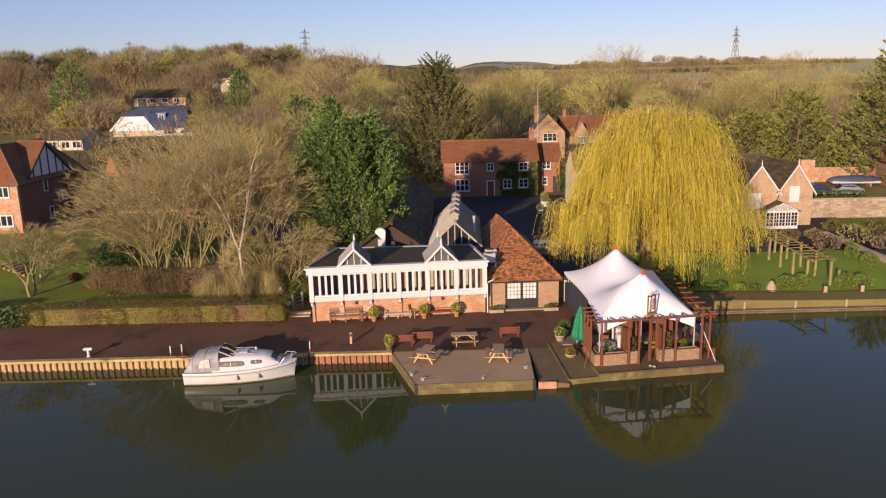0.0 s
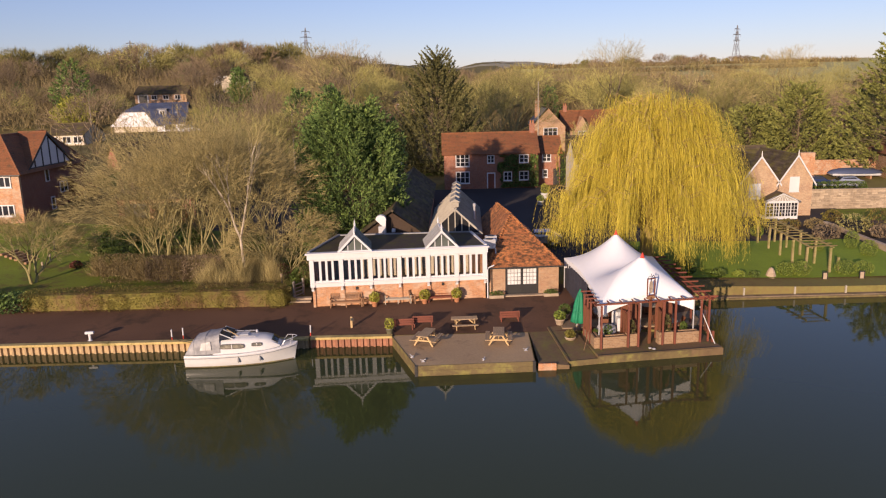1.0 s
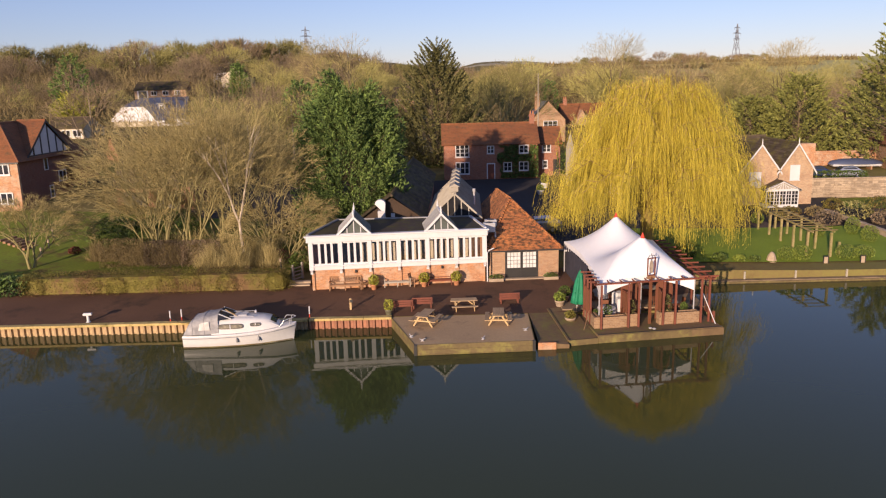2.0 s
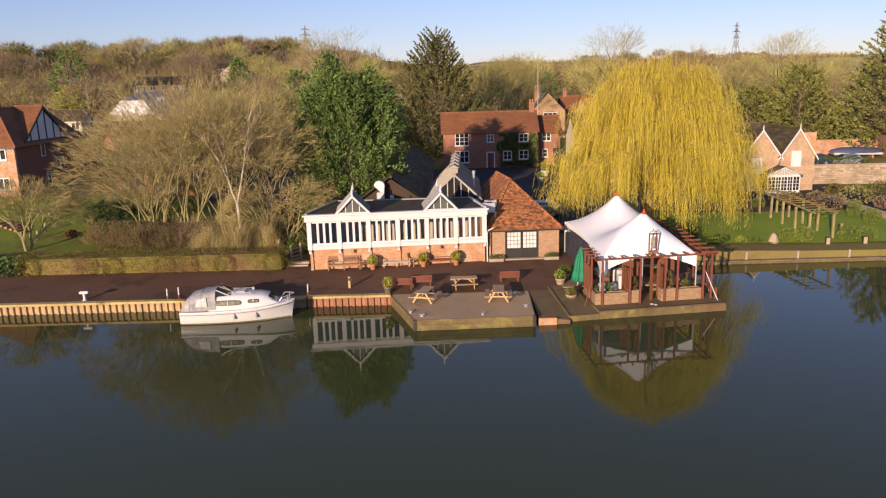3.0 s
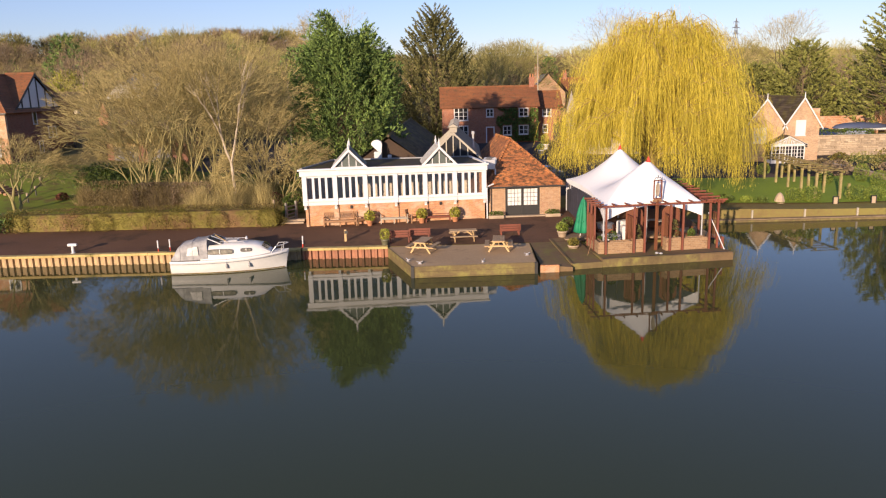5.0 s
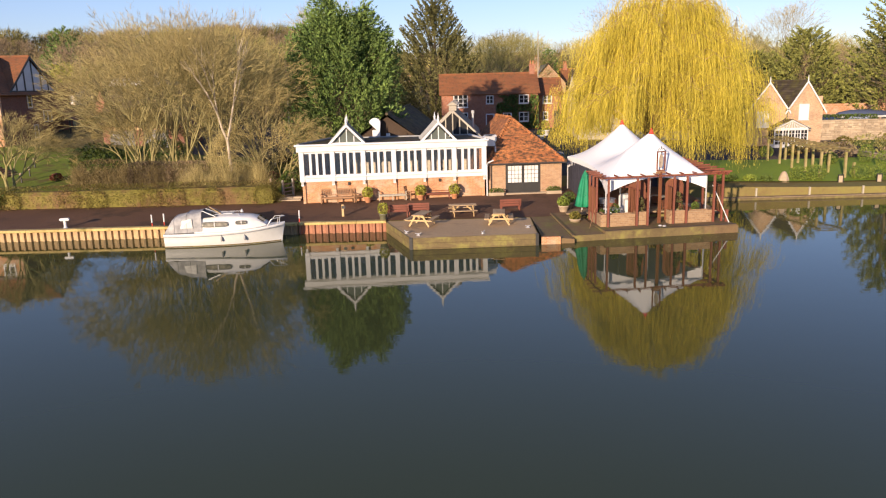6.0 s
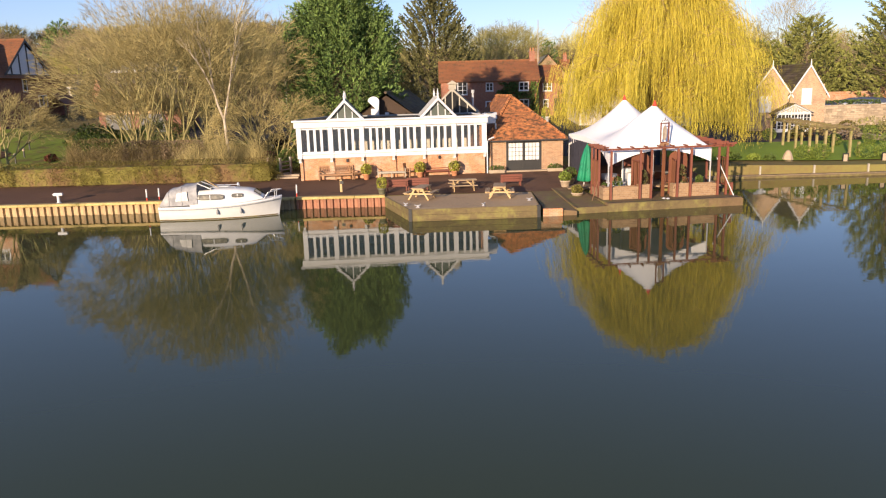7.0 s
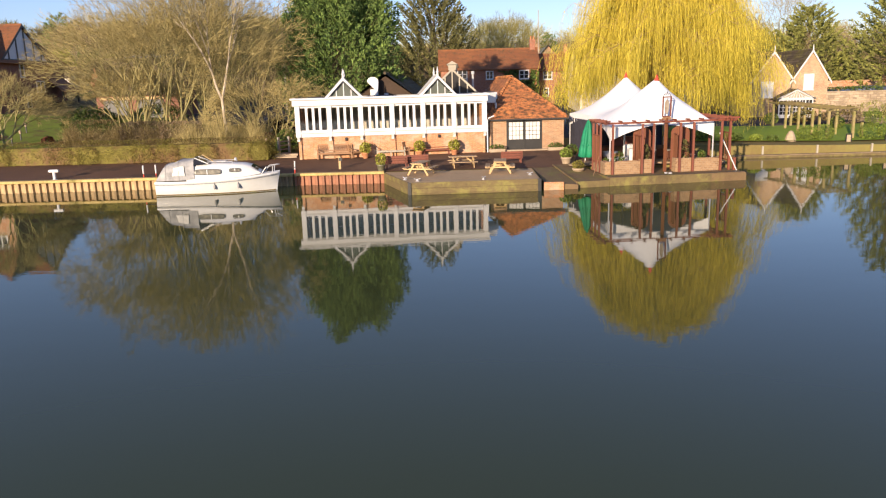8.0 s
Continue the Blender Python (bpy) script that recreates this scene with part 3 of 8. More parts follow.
part("end_wall", Geo().prism([(0.0, .37, FLOOR_Z), (1.5, 6.6, FLOOR_Z), (1.5, 6.6, HEAD), (0.0, .37, HEAD)], (.3, 0, 0)), M_BRICK_DARK, con)
part("end_wall", Geo().box(CW - .3, .37, FLOOR_Z, CW, 5.8, HEAD), M_BRICK, con)
part("apron", Geo().box(-.05, -.03, PLINTH, CW + .05, .3, SILL, .015), M_WHITE, con, "white boarded apron under the windows")
part("sill", Geo().box(-.12, -.14, SILL - .03, CW + .12, .2, SILL + .05, .015), M_WHITE, con)
part("fascia", Geo().box(-.3, -.18, HEAD, CW + .22, .3, TOP, .02), M_WHITE, con, "deep white fascia board")
part("cornice", Geo().box(-.42, -.32, TOP - .1, CW + .3, -.185, TOP + .03, .02), M_WHITE, con)
for b in range(6):
    x0 = b * BAY
    bay = part("window_bay", Geo().box(x0 + .16, .1, SILL + .05, x0 + BAY - .16, .115, HEAD - .01), M_PANE, con, "glazed bay of four tall lights")
    bay.visible_shadow = False
    n, wl = 4, (BAY - .32) / 4
    for k in range(1, n):
        xm = x0 + .16 + wl * k
        part("mullion", Geo().box(xm - .085, -.01, SILL + .05, xm + .085, .16, HEAD - .01), M_WHITE, bay)
    part("transom", Geo().box(x0 + .16, .0, HEAD - .13, x0 + BAY - .16, .16, HEAD - .01), M_WHITE, bay)
    part("bottom_rail", Geo().box(x0 + .16, .0, SILL + .05, x0 + BAY - .16, .16, SILL + .17), M_WHITE, bay)
for k in (1, 4):
    lm = part("wall_lamp", Geo().box((k + .5) * BAY - .07, -.08, PLINTH - .3, (k + .5) * BAY + .07, .055, PLINTH - .08, .02), M_BLACK, con, "small dark bulkhead lamp on the brick")
for k in range(7):
    x = k * BAY
    part("pilaster", Geo().box(x - .16, -.1, PLINTH + .02, x + .16, .2, HEAD + .05, .015), M_WHITE, con)
    part("bracket", Geo().prism([(x - .09, -.12, PLINTH + .02), (x - .09, -.12, PLINTH - .26), (x - .09, -.06, PLINTH - .26), (x - .09, -.24, PLINTH + .02)], (.18, 0, 0)), M_WHITE, con)
part("floor", Geo().box(.3, .37, 0, CW - .3, 5.6, .12), M_WOOD, con)
part("back_wall", Geo().box(1.6, 5.4, 0, CW - .3, 5.6, HEAD + .1), mat("warm_plaster", (.74, .68, .56), (.66, .6, .48), .85), con, "warm cream plaster back wall")
part("flat_roof", Geo().prism([(-.2, .25, TOP - .24), (CW + .15, .25, TOP - .24), (CW - .3, 5.6, TOP - .24), (1.75, 6.6, TOP - .24)], (0, 0, .2)), M_FELT, con, "dark felt flat roof, damp and mossy")
part("roof_kerb", Geo().prism([(-.3, .3, TOP - .3), (-.12, .3, TOP - .3), (1.9, 6.7, TOP - .3), (1.7, 6.7, TOP - .3)], (0, 0, .36)), M_LEAD, con)
part("roof_kerb", Geo().prism([(CW + .05, .3, TOP - .3), (CW + .22, .3, TOP - .3), (CW - .2, 5.7, TOP - .3), (CW - .4, 5.7, TOP - .3)], (0, 0, .36)), M_WHITE, con)
part("roof_kerb", Geo().beam((1.8, 6.55, TOP - .1), (CW - .35, 5.65, TOP - .1), .2, .3), M_LEAD, con)
for k in (1, 4):                        # glazed roof lanterns with finials
    xc, hw, rise, dep = (k + .5) * BAY, 1.22, 1.3, 2.7
    z0 = TOP + .03
    lan = part("roof_lantern", Geo().prism([(xc - hw + .25, .06, z0), (xc + hw - .25, .06, z0), (xc, .06, z0 + rise - .28)], (0, .03, 0)), M_GLASS_PALE, con, "glazed gable lantern with one grey slope and one green glass slope")
    g = Geo()
    for s in (-1, 1):
        g.prism([(xc + s * (hw + .1), -.2, z0 - .04), (xc + s * (hw - .1), -.2, z0 - .04), (xc, -.2, z0 + rise - .19), (xc, -.2, z0 + rise + .02)], (0, .1, 0))
    part("bargeboard", g, M_WHITE, lan)
    g = Geo()
    for x in (-.5, 0, .5):
        hgt = (rise - .28) * (1 - abs(x) / (hw - .25))
        g.box(xc + x - .03, 0, z0, xc + x + .03, .12, z0 + max(hgt, .1))
    part("gable_bar", g, M_WHITE, lan)
    part("gable_rail", Geo().box(xc - hw - .05, -.12, z0 - .05, xc + hw + .05, .12, z0 + .06), M_WHITE, lan)
    # left slope in solid grey, right slope in green glass
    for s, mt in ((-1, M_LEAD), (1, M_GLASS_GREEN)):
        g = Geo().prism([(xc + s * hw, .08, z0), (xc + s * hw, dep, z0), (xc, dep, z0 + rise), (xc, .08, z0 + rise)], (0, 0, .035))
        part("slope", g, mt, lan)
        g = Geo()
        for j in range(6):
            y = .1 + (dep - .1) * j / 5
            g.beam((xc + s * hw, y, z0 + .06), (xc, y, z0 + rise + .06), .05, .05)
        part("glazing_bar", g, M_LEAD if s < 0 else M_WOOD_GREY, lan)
    part("back_gable", Geo().prism([(xc - hw, dep, z0), (xc + hw, dep, z0), (xc, dep, z0 + rise)], (0, .05, 0)), M_WHITE, lan)
    part("ridge", Geo().box(xc - .06, -.2, z0 + rise - .02, xc + .06, dep + .06, z0 + rise + .08), M_WHITE, lan)
    for y in (-.1, dep):
        part("finial", Geo().lathe([(.07, -.1), (.07, .18), (.11, .22), (.05, .3), (.06, .36), (.025, .45), (.01, .6)], 8, (xc, y, z0 + rise)), M_WHITE, lan)

# the kitchens behind, under a long slate roof
kit = thing("kitchen_range", pose(-6.9, 60.6, 1.25, 0, 0, -1.1), "long low kitchen range under a dark mossy slate roof", "outbuilding")
part("front_wall", Geo().prism([(0, 0, -.5), (5.2, 0, -.5), (5.2, 0, 3.6), (2.7, 0, 5.35), (0, 0, 3.6)], (0, .3, 0)), mat("brown_boards", (.075, .05, .034), (.05, .034, .024), .85, spec=.2), kit, "brown boarded gable wall")
part("side_wall", Geo().box(0, .31, -.5, .3, 33, 3.6), M_BRICK_DARK, kit)
part("side_wall", Geo().box(4.9, .31, -.5, 5.2, 33, 3.6), M_BRICK_DARK, kit)
part("back_wall", Geo().prism([(0, 33, -.5), (5.2, 33, -.5), (5.2, 33, 3.6), (2.7, 33, 5.35), (0, 33, 3.6)], (0, .3, 0)), M_BRICK_DARK, kit)
g = courses(Geo(), (-.3, 33.5, 3.4), (-.3, -.4, 3.4), (2.7, -.4, 5.55), (2.7, 33.5, 5.55))
courses(g, (5.5, -.4, 3.4), (5.5, 33.5, 3.4), (2.7, 33.5, 5.55), (2.7, -.4, 5.55))
part("roof", g, M_SLATE, kit)
part("ridge", Geo().tube([(2.7, -.4, 5.58), (2.7, 33.5, 5.58)], .12, 6), M_SLATE, kit)
part("vent_box", Geo().box(2.6, -.3, 3.75, 2.9, -.02, 4.05, .02), M_WHITE, kit)
fan = [(.3, 0), (.12, 0), (-.5, .62)] + [(-.08 + .43 * math.cos(radians(q)), .66 + .34 * math.sin(radians(q))) for q in range(170, -1, -17)]
cw = thing("extract_cowl", pose(-5.05, 60.0, 5.55), "pale fan-shaped kitchen extract cowl", "extract duct")
part("hood", Geo().prism([(x, -.28, z) for x, z in fan], (0, .56, 0)), M_WHITE, cw)
part("duct", Geo().box(-.3, -.3, -2.2, .3, .3, .08, .03), M_STEEL, cw)

# the old glasshouse roof beside it
gh = thing("glasshouse_roof", pose(-1.25, 59.6, 1.2, 0, 0, -2), "grey timber glasshouse with slatted roof and ridge vents", "glasshouse")
part("base_wall", Geo().box(0, 0, -.5, 4.5, .25, 3.6).box(0, .25, -.5, .25, 13.5, 3.6).box(4.25, .25, -.5, 4.5, 13.5, 3.6).box(0.25, 13.25, -.5, 4.25, 13.5, 3.6), M_BRICK_DARK, gh)
for s in (0, 1):
    xe = 0 if s == 0 else 4.5
    part("roof_slope", Geo().prism([(xe, 0, 3.6), (xe, 13.5, 3.6), (2.25, 13.5, 5.7), (2.25, 0, 5.7)], (0, 0, .03)), M_LEAD if s == 0 else M_GLASS, gh)
    for k in range(22):
        y = 13.4 * k / 21 + .05
        part("roof_bar", Geo().beam((xe, y, 3.68), (2.25, y, 5.78), .16, .07), M_WOOD_GREY, gh)
for k in range(5):
    y = 1.2 + k * 2.7
    part("ridge_vent", Geo().box(1.95, y, 5.7, 2.55, y + 1.5, 6.15, .05).prism([(1.8, y - .1, 6.15), (2.7, y - .1, 6.15), (2.25, y - .1, 6.42)], (0, 1.7, 0)), M_WOOD_GREY, gh)
g = Geo()
g.beam((0, -.05, 3.65), (2.25, -.05, 5.75), .12, .14).beam((4.5, -.05, 3.65), (2.25, -.05, 5.75), .12, .14).beam((.1, -.05, 3.7), (4.4, -.05, 3.7), .12, .14)
for x in (1.1, 1.7, 2.25, 2.8, 3.4):
    g.beam((x, -.05, 3.7), (x, -.05, 5.7 - abs(x - 2.25) * .93), .09, .09)
part("gable_frame", g, M_WOOD_GREY, gh)
part("gable_glass", Geo().prism([(.1, .02, 3.7), (4.4, .02, 3.7), (2.25, .02, 5.65)], (0, .03, 0)), M_GLASS, gh)

whole("flue_pipe", Geo().tube([(0, 0, 0), (0, 0, 3.2)], .09, 8).tube([(0, 0, 3.2), (0, 0, 3.45)], .14, 8), M_STEEL, "slim galvanised flue pipe", "flue", m=pose(2.75, 63.0, 3.4))
for i, (x, y) in enumerate(((3.55, 55.6), (3.75, 56.9))):
    ac = thing("air_conditioner", pose(x, y, 4.35, 0, 0, 8), "grey air-conditioning unit on a steel bracket", "air conditioner", "roof units")
    part("casing", Geo().box(-.45, -.2, .1, .45, .2, .85, .03), M_STEEL, ac)
    part("fan_grille", Geo().lathe([(.3, 0), (.3, .03), (.1, .04)], 16, (0, 0, .85)), M_BLACK, ac)
    for s in (-.5, .4):
        part("bracket", Geo().box(s, -.25, -.3, s + .1, .25, .1), M_STEEL, ac)

# the tiled boathouse
shed = thing("tiled_boathouse", pose(3.45, 54.1, 1.1, 0, 0, 3), "small brick boathouse with a mossy orange tile hipped roof", "outbuilding")
SW, SD, SE, SR = 5.3, 15.0, 2.3, 5.15
part("front_wall", Geo().box(0, 0, -.4, 1.2, .3, SE).box(3.75, 0, -.4, SW, .3, SE).box(1.2, 0, 2.16, 3.75, .3, SE), M_BRICK_PALE, shed)
part("side_wall", Geo().box(0, .31, -.4, .3, SD, SE), M_BRICK_PALE, shed)
part("side_wall", Geo().box(SW - .3, .31, -.4, SW, SD, SE), M_BRICK_PALE, shed)
part("back_wall", Geo().box(.3, SD - .3, -.4, SW - .3, SD, SE), M_BRICK_PALE, shed)
o, ax, ay, by = .22, 2.5, 6.2, 12.3
g = courses(Geo(), (-o, -o, SE - .1), (SW + o, -o, SE - .1), (ax, ay, SR), (ax, ay, SR), .22)
courses(g, (-o, SD + o, SE - .1), (-o, -o, SE - .1), (ax, ay, SR), (ax - .4, by, SR), .22)
courses(g, (SW + o, -o, SE - .1), (SW + o, SD + o, SE - .1), (ax - .4, by, SR), (ax, ay, SR), .22)
courses(g, (SW + o, SD + o, SE - .1), (-o, SD + o, SE - .1), (ax - .4, by, SR), (ax - .4, by, SR), .22)
part("roof", g, M_TILE, shed)
for a, b in (((-o, -o, SE - .08), (ax, ay, SR)), ((SW + o, -o, SE - .08), (ax, ay, SR)), ((ax, ay, SR), (ax - .4, by, SR))):
    a, b = Vector(a), Vector(b)
    n = int((b - a).length / .34)
    rg = Geo()
    for k in range(n):
        rg.tube([a.lerp(b, k / n) + Vector((0, 0, .06)), a.lerp(b, (k + .96) / n) + Vector((0, 0, .03))], [.13, .11], 6)
    part("hip_tiles", rg, M_TILE, shed)
door = part("glazed_doors", Geo().box(1.2, .1, -.02, 3.75, .16, 2.16), M_BLACK, shed, "black glazed doors with white blinds")
g = Geo()
for x in (1.2, 2.4, 3.6):
    g.box(x, .0, -.02, x + .15, .2, 2.16)
g.box(1.35, .0, 2.0, 3.6, .2, 2.16).box(1.35, .02, .62, 3.6, .2, .76).box(1.35, .03, .02, 3.6, .18, .62)
part("door_frame", g, M_BLACK, door)
for x in (1.38, 2.58):
    part("pane", Geo().box(x, .06, .78, x + 1.0, .09, 1.98), mat("blind_behind_glass", (.70, .70, .68), (.54, .54, .52), .3, 3, 1.5, bump=0, spec=.2), door)
    g = Geo()
    for k in range(1, 4):
        g.box(x + k * .25 - .012, .035, .78, x + k * .25 + .012, .055, 1.98)
    for k in (1, 2, 3):
        g.box(x, .03, .78 + k * .3 - .012, x + 1.0, .055, .78 + k * .3 + .012)
    part("glazing_bar", g, M_BLACK, door)
part("step", Geo().box(-.1, -.42, -.4, SW + .1, -.02, .06, .03), M_STONE, shed)
part("gutter", Geo().beam((-.3, -.3, SE - .12), (SW + .3, -.3, SE - .12), .1, .1), M_BLACK, shed)
whole("downpipe", Geo().tube([(0, 0, 0), (0, 0, 2.2), (.1, .1, 2.35), (.5, .2, 2.5)], .05, 8), M_WHITE, "white plastic downpipe on the brick corner", "downpipe", m=pose(3.25, 53.35, 1.1))


# ---- plants ----
def frame_of(d):
    """Two directions square to each of the unit vectors d."""
    ref = np.where(np.abs(d[:, 2:3]) < .9, np.array([[0, 0, 1.0]]), np.array([[1.0, 0, 0]]))
    s = np.cross(d, ref)
    s /= np.linalg.norm(s, axis=1, keepdims=True) + 1e-9
    return s, np.cross(s, d)


def blades(rng, base, way, length, width):
    """Thin pointed triangles from base along way."""
    n = len(base)
    d = way / (np.linalg.norm(way, axis=1, keepdims=True) + 1e-9)
    s, t = frame_of(d)
    a = rng.uniform(0, 2 * np.pi, (n, 1))
    s = s * np.cos(a) + t * np.sin(a)
    length, width = np.broadcast_to(np.asarray(length, float), (n,))[:, None], np.broadcast_to(np.asarray(width, float), (n,))[:, None]
    v = np.stack([base - s * width / 2, base + s * width / 2, base + d * length], 1)
    return v.reshape(-1, 3), np.arange(3 * n).reshape(n, 3)


def leaves(rng, at, size, up=0.3):
    """Diamond leaves, turned at random."""
    n = len(at)
    d = rng.normal(size=(n, 3))
    d[:, 2] += up
    d /= np.linalg.norm(d, axis=1, keepdims=True)
    s, t = frame_of(d)
    size = np.broadcast_to(np.asarray(size, float), (n,))[:, None]
    v = np.stack([at - d * size * .6, at + s * size * .32, at + d * size * .6, at - s * size * .32], 1)
    return v.reshape(-1, 3), np.arange(4 * n).reshape(n, 4)


def forked_tree(seed, height, stems=1, tilt=.5, gens=8, angle=20, base_r=.12, trunk=0.0, keep=.86, three=.3, outward=.10, rise=.03, droop=0.0, twigs=5, twig=.4, twig_w=.012, thick=.02, taper=.68):
    """A leafless tree that forks again and again: trunk and limbs as tubes, ever finer shoots and twigs as slivers."""
    rng = np.random.default_rng(seed)
    a = 2 * np.pi * (np.arange(stems) + rng.uniform(0, .7, stems)) / stems
    t = np.zeros(stems) if stems == 1 else rng.uniform(.08, tilt, stems)
    d = np.stack([np.cos(a) * t, np.sin(a) * t, np.ones(stems)], 1)
    p = np.stack([np.cos(a) * t * .8, np.sin(a) * t * .8, np.full(stems, -.25)], 1)
    step = (height - trunk) * (1 - keep) / (1 - keep ** gens)
    g = Geo()
    slivers, twig_base, twig_way = [], [], []
    for k in range(gens + (trunk > 0)):
        n = len(p)
        d = d / np.linalg.norm(d, axis=1, keepdims=True)
        ln = (np.full(n, trunk) if trunk and k == 0 else step * keep ** (k - (trunk > 0)) * rng.uniform(.7, 1.3, n))[:, None]
        r = base_r * taper ** k
        mid = p + d * ln * .5
        away = p * np.array([1, 1, 0])
        away /= np.linalg.norm(away, axis=1, keepdims=True) + .6
        d2 = d + rng.normal(size=(n, 3)) * .09 + away * outward
        d2[:, 2] += rise - droop * (k / gens) ** 2
        d2 /= np.linalg.norm(d2, axis=1, keepdims=True)
        q = mid + d2 * ln * .5
        if r > thick:
            for b, m, e in zip(p, mid, q):
                g.tube([b, m, e], [r, r * .86, r * taper], 7 if k == 0 else (5 if k < 3 else 3), cap=False)
        else:
            w = np.full(n, max(r * 2, twig_w))
            slivers += [(p, mid - p, w), (mid - d * ln * .05, (q - mid) * 1.2, w)]
        if k >= gens - 3:
            for _ in range(twigs if k >= gens - 2 else max(1, twigs // 2)):
                f = rng.uniform(.1, 1, (n, 1))
                twig_base.append(mid * (1 - f) + q * f)
                twig_way.append(d2 + rng.normal(size=(n, 3)) * .42 + np.array([0, 0, .08]))
        kids = np.where(rng.uniform(0, 1, n) < three, 3, 2)
        own = np.repeat(np.arange(n), kids)
        nth = np.concatenate([np.arange(c) for c in kids])
        e1, e2 = frame_of(d2[own])
        turn = (rng.uniform(0, 2 * np.pi, n)[own] + nth * 2 * np.pi / kids[own])[:, None]
        bend = np.tan(np.radians(angle * rng.uniform(.45, 1.35, len(own))))[:, None]
        p, d = q[own], d2[own] + (e1 * np.cos(turn) + e2 * np.sin(turn)) * bend
    b, w = np.concatenate(twig_base), np.concatenate(twig_way)
    V, F = blades(rng, b, w, twig * rng.uniform(.5, 1.35, len(b)), twig_w)
    if slivers:
        b, w, t = (np.concatenate([q[k] for q in slivers]) for k in range(3))
        v2, f2 = blades(rng, b, w, np.linalg.norm(w, axis=1) * 1.3, t)
        V, F = np.concatenate([V, v2]), np.concatenate([F, f2 + len(V)])
    return g.mesh("trunk"), soup("crown", V, F)


def put_tree(name, pair, mats, m, label, group="", crown="crown", category="tree"):
    t = thing(name, m, label, category, group)
    for nm, me, mt in (("trunk", pair[0], mats[0]), (crown, pair[1], mats[1])):
        if not me.materials:
            me.materials.append(mt)
        part(nm, me, None, t)
    return t


def bush_mesh(seed, sx, sy, sz, n, size, box=0.0, lumps=0.18):
    """Leaves over and in a rounded (box=0) or clipped (box near 1) body, standing on z = 0."""
    rng = np.random.default_rng(seed)
    d = rng.normal(size=(n, 3))
    d /= np.linalg.norm(d, axis=1, keepdims=True)
    cube = d / np.max(np.abs(d), axis=1, keepdims=True)
    p = d * (1 - box) + cube * box
    l = np.array([noise.noise((q[0] * 2.3 * max(1, sx / sz) + seed, q[1] * 2.3, q[2] * 2.3)) for q in p])
    p = p * (1 + lumps * l)[:, None] * (1 - .22 * rng.uniform(0, 1, n) ** 2)[:, None]
    at = p * np.array([sx / 2, sy / 2, sz / 2]) + np.array([0, 0, sz / 2])
    at[:, 2] = np.maximum(at[:, 2], .02)
    v, f = leaves(rng, at, size * rng.uniform(.6, 1.4, n))
    return soup("foliage", v, f)


def tuft_mesh(seed, sx, sy, h, n, width=.02):
    """Upright stalks and stems in a clump."""
    r = np.random.default_rng(seed)
    q = r.uniform(-1, 1, (n, 2)) * (1 - .3 * r.uniform(0, 1, (n, 1)))
    tall = np.array([.65 + .5 * noise.noise((a * sx * .6 + seed, b * sy * .6, 1.3)) for a, b in q])
    base = np.stack([q[:, 0] * sx / 2, q[:, 1] * sy / 2, r.uniform(0, .55, n) * h * tall], 1)
    way = np.stack([q[:, 0] * .25, q[:, 1] * .25, np.ones(n)], 1) + r.normal(size=(n, 3)) * .35
    v, f = blades(r, base, way, h * tall * r.uniform(.35, .75, n), width)
    return soup("stems", v, f)


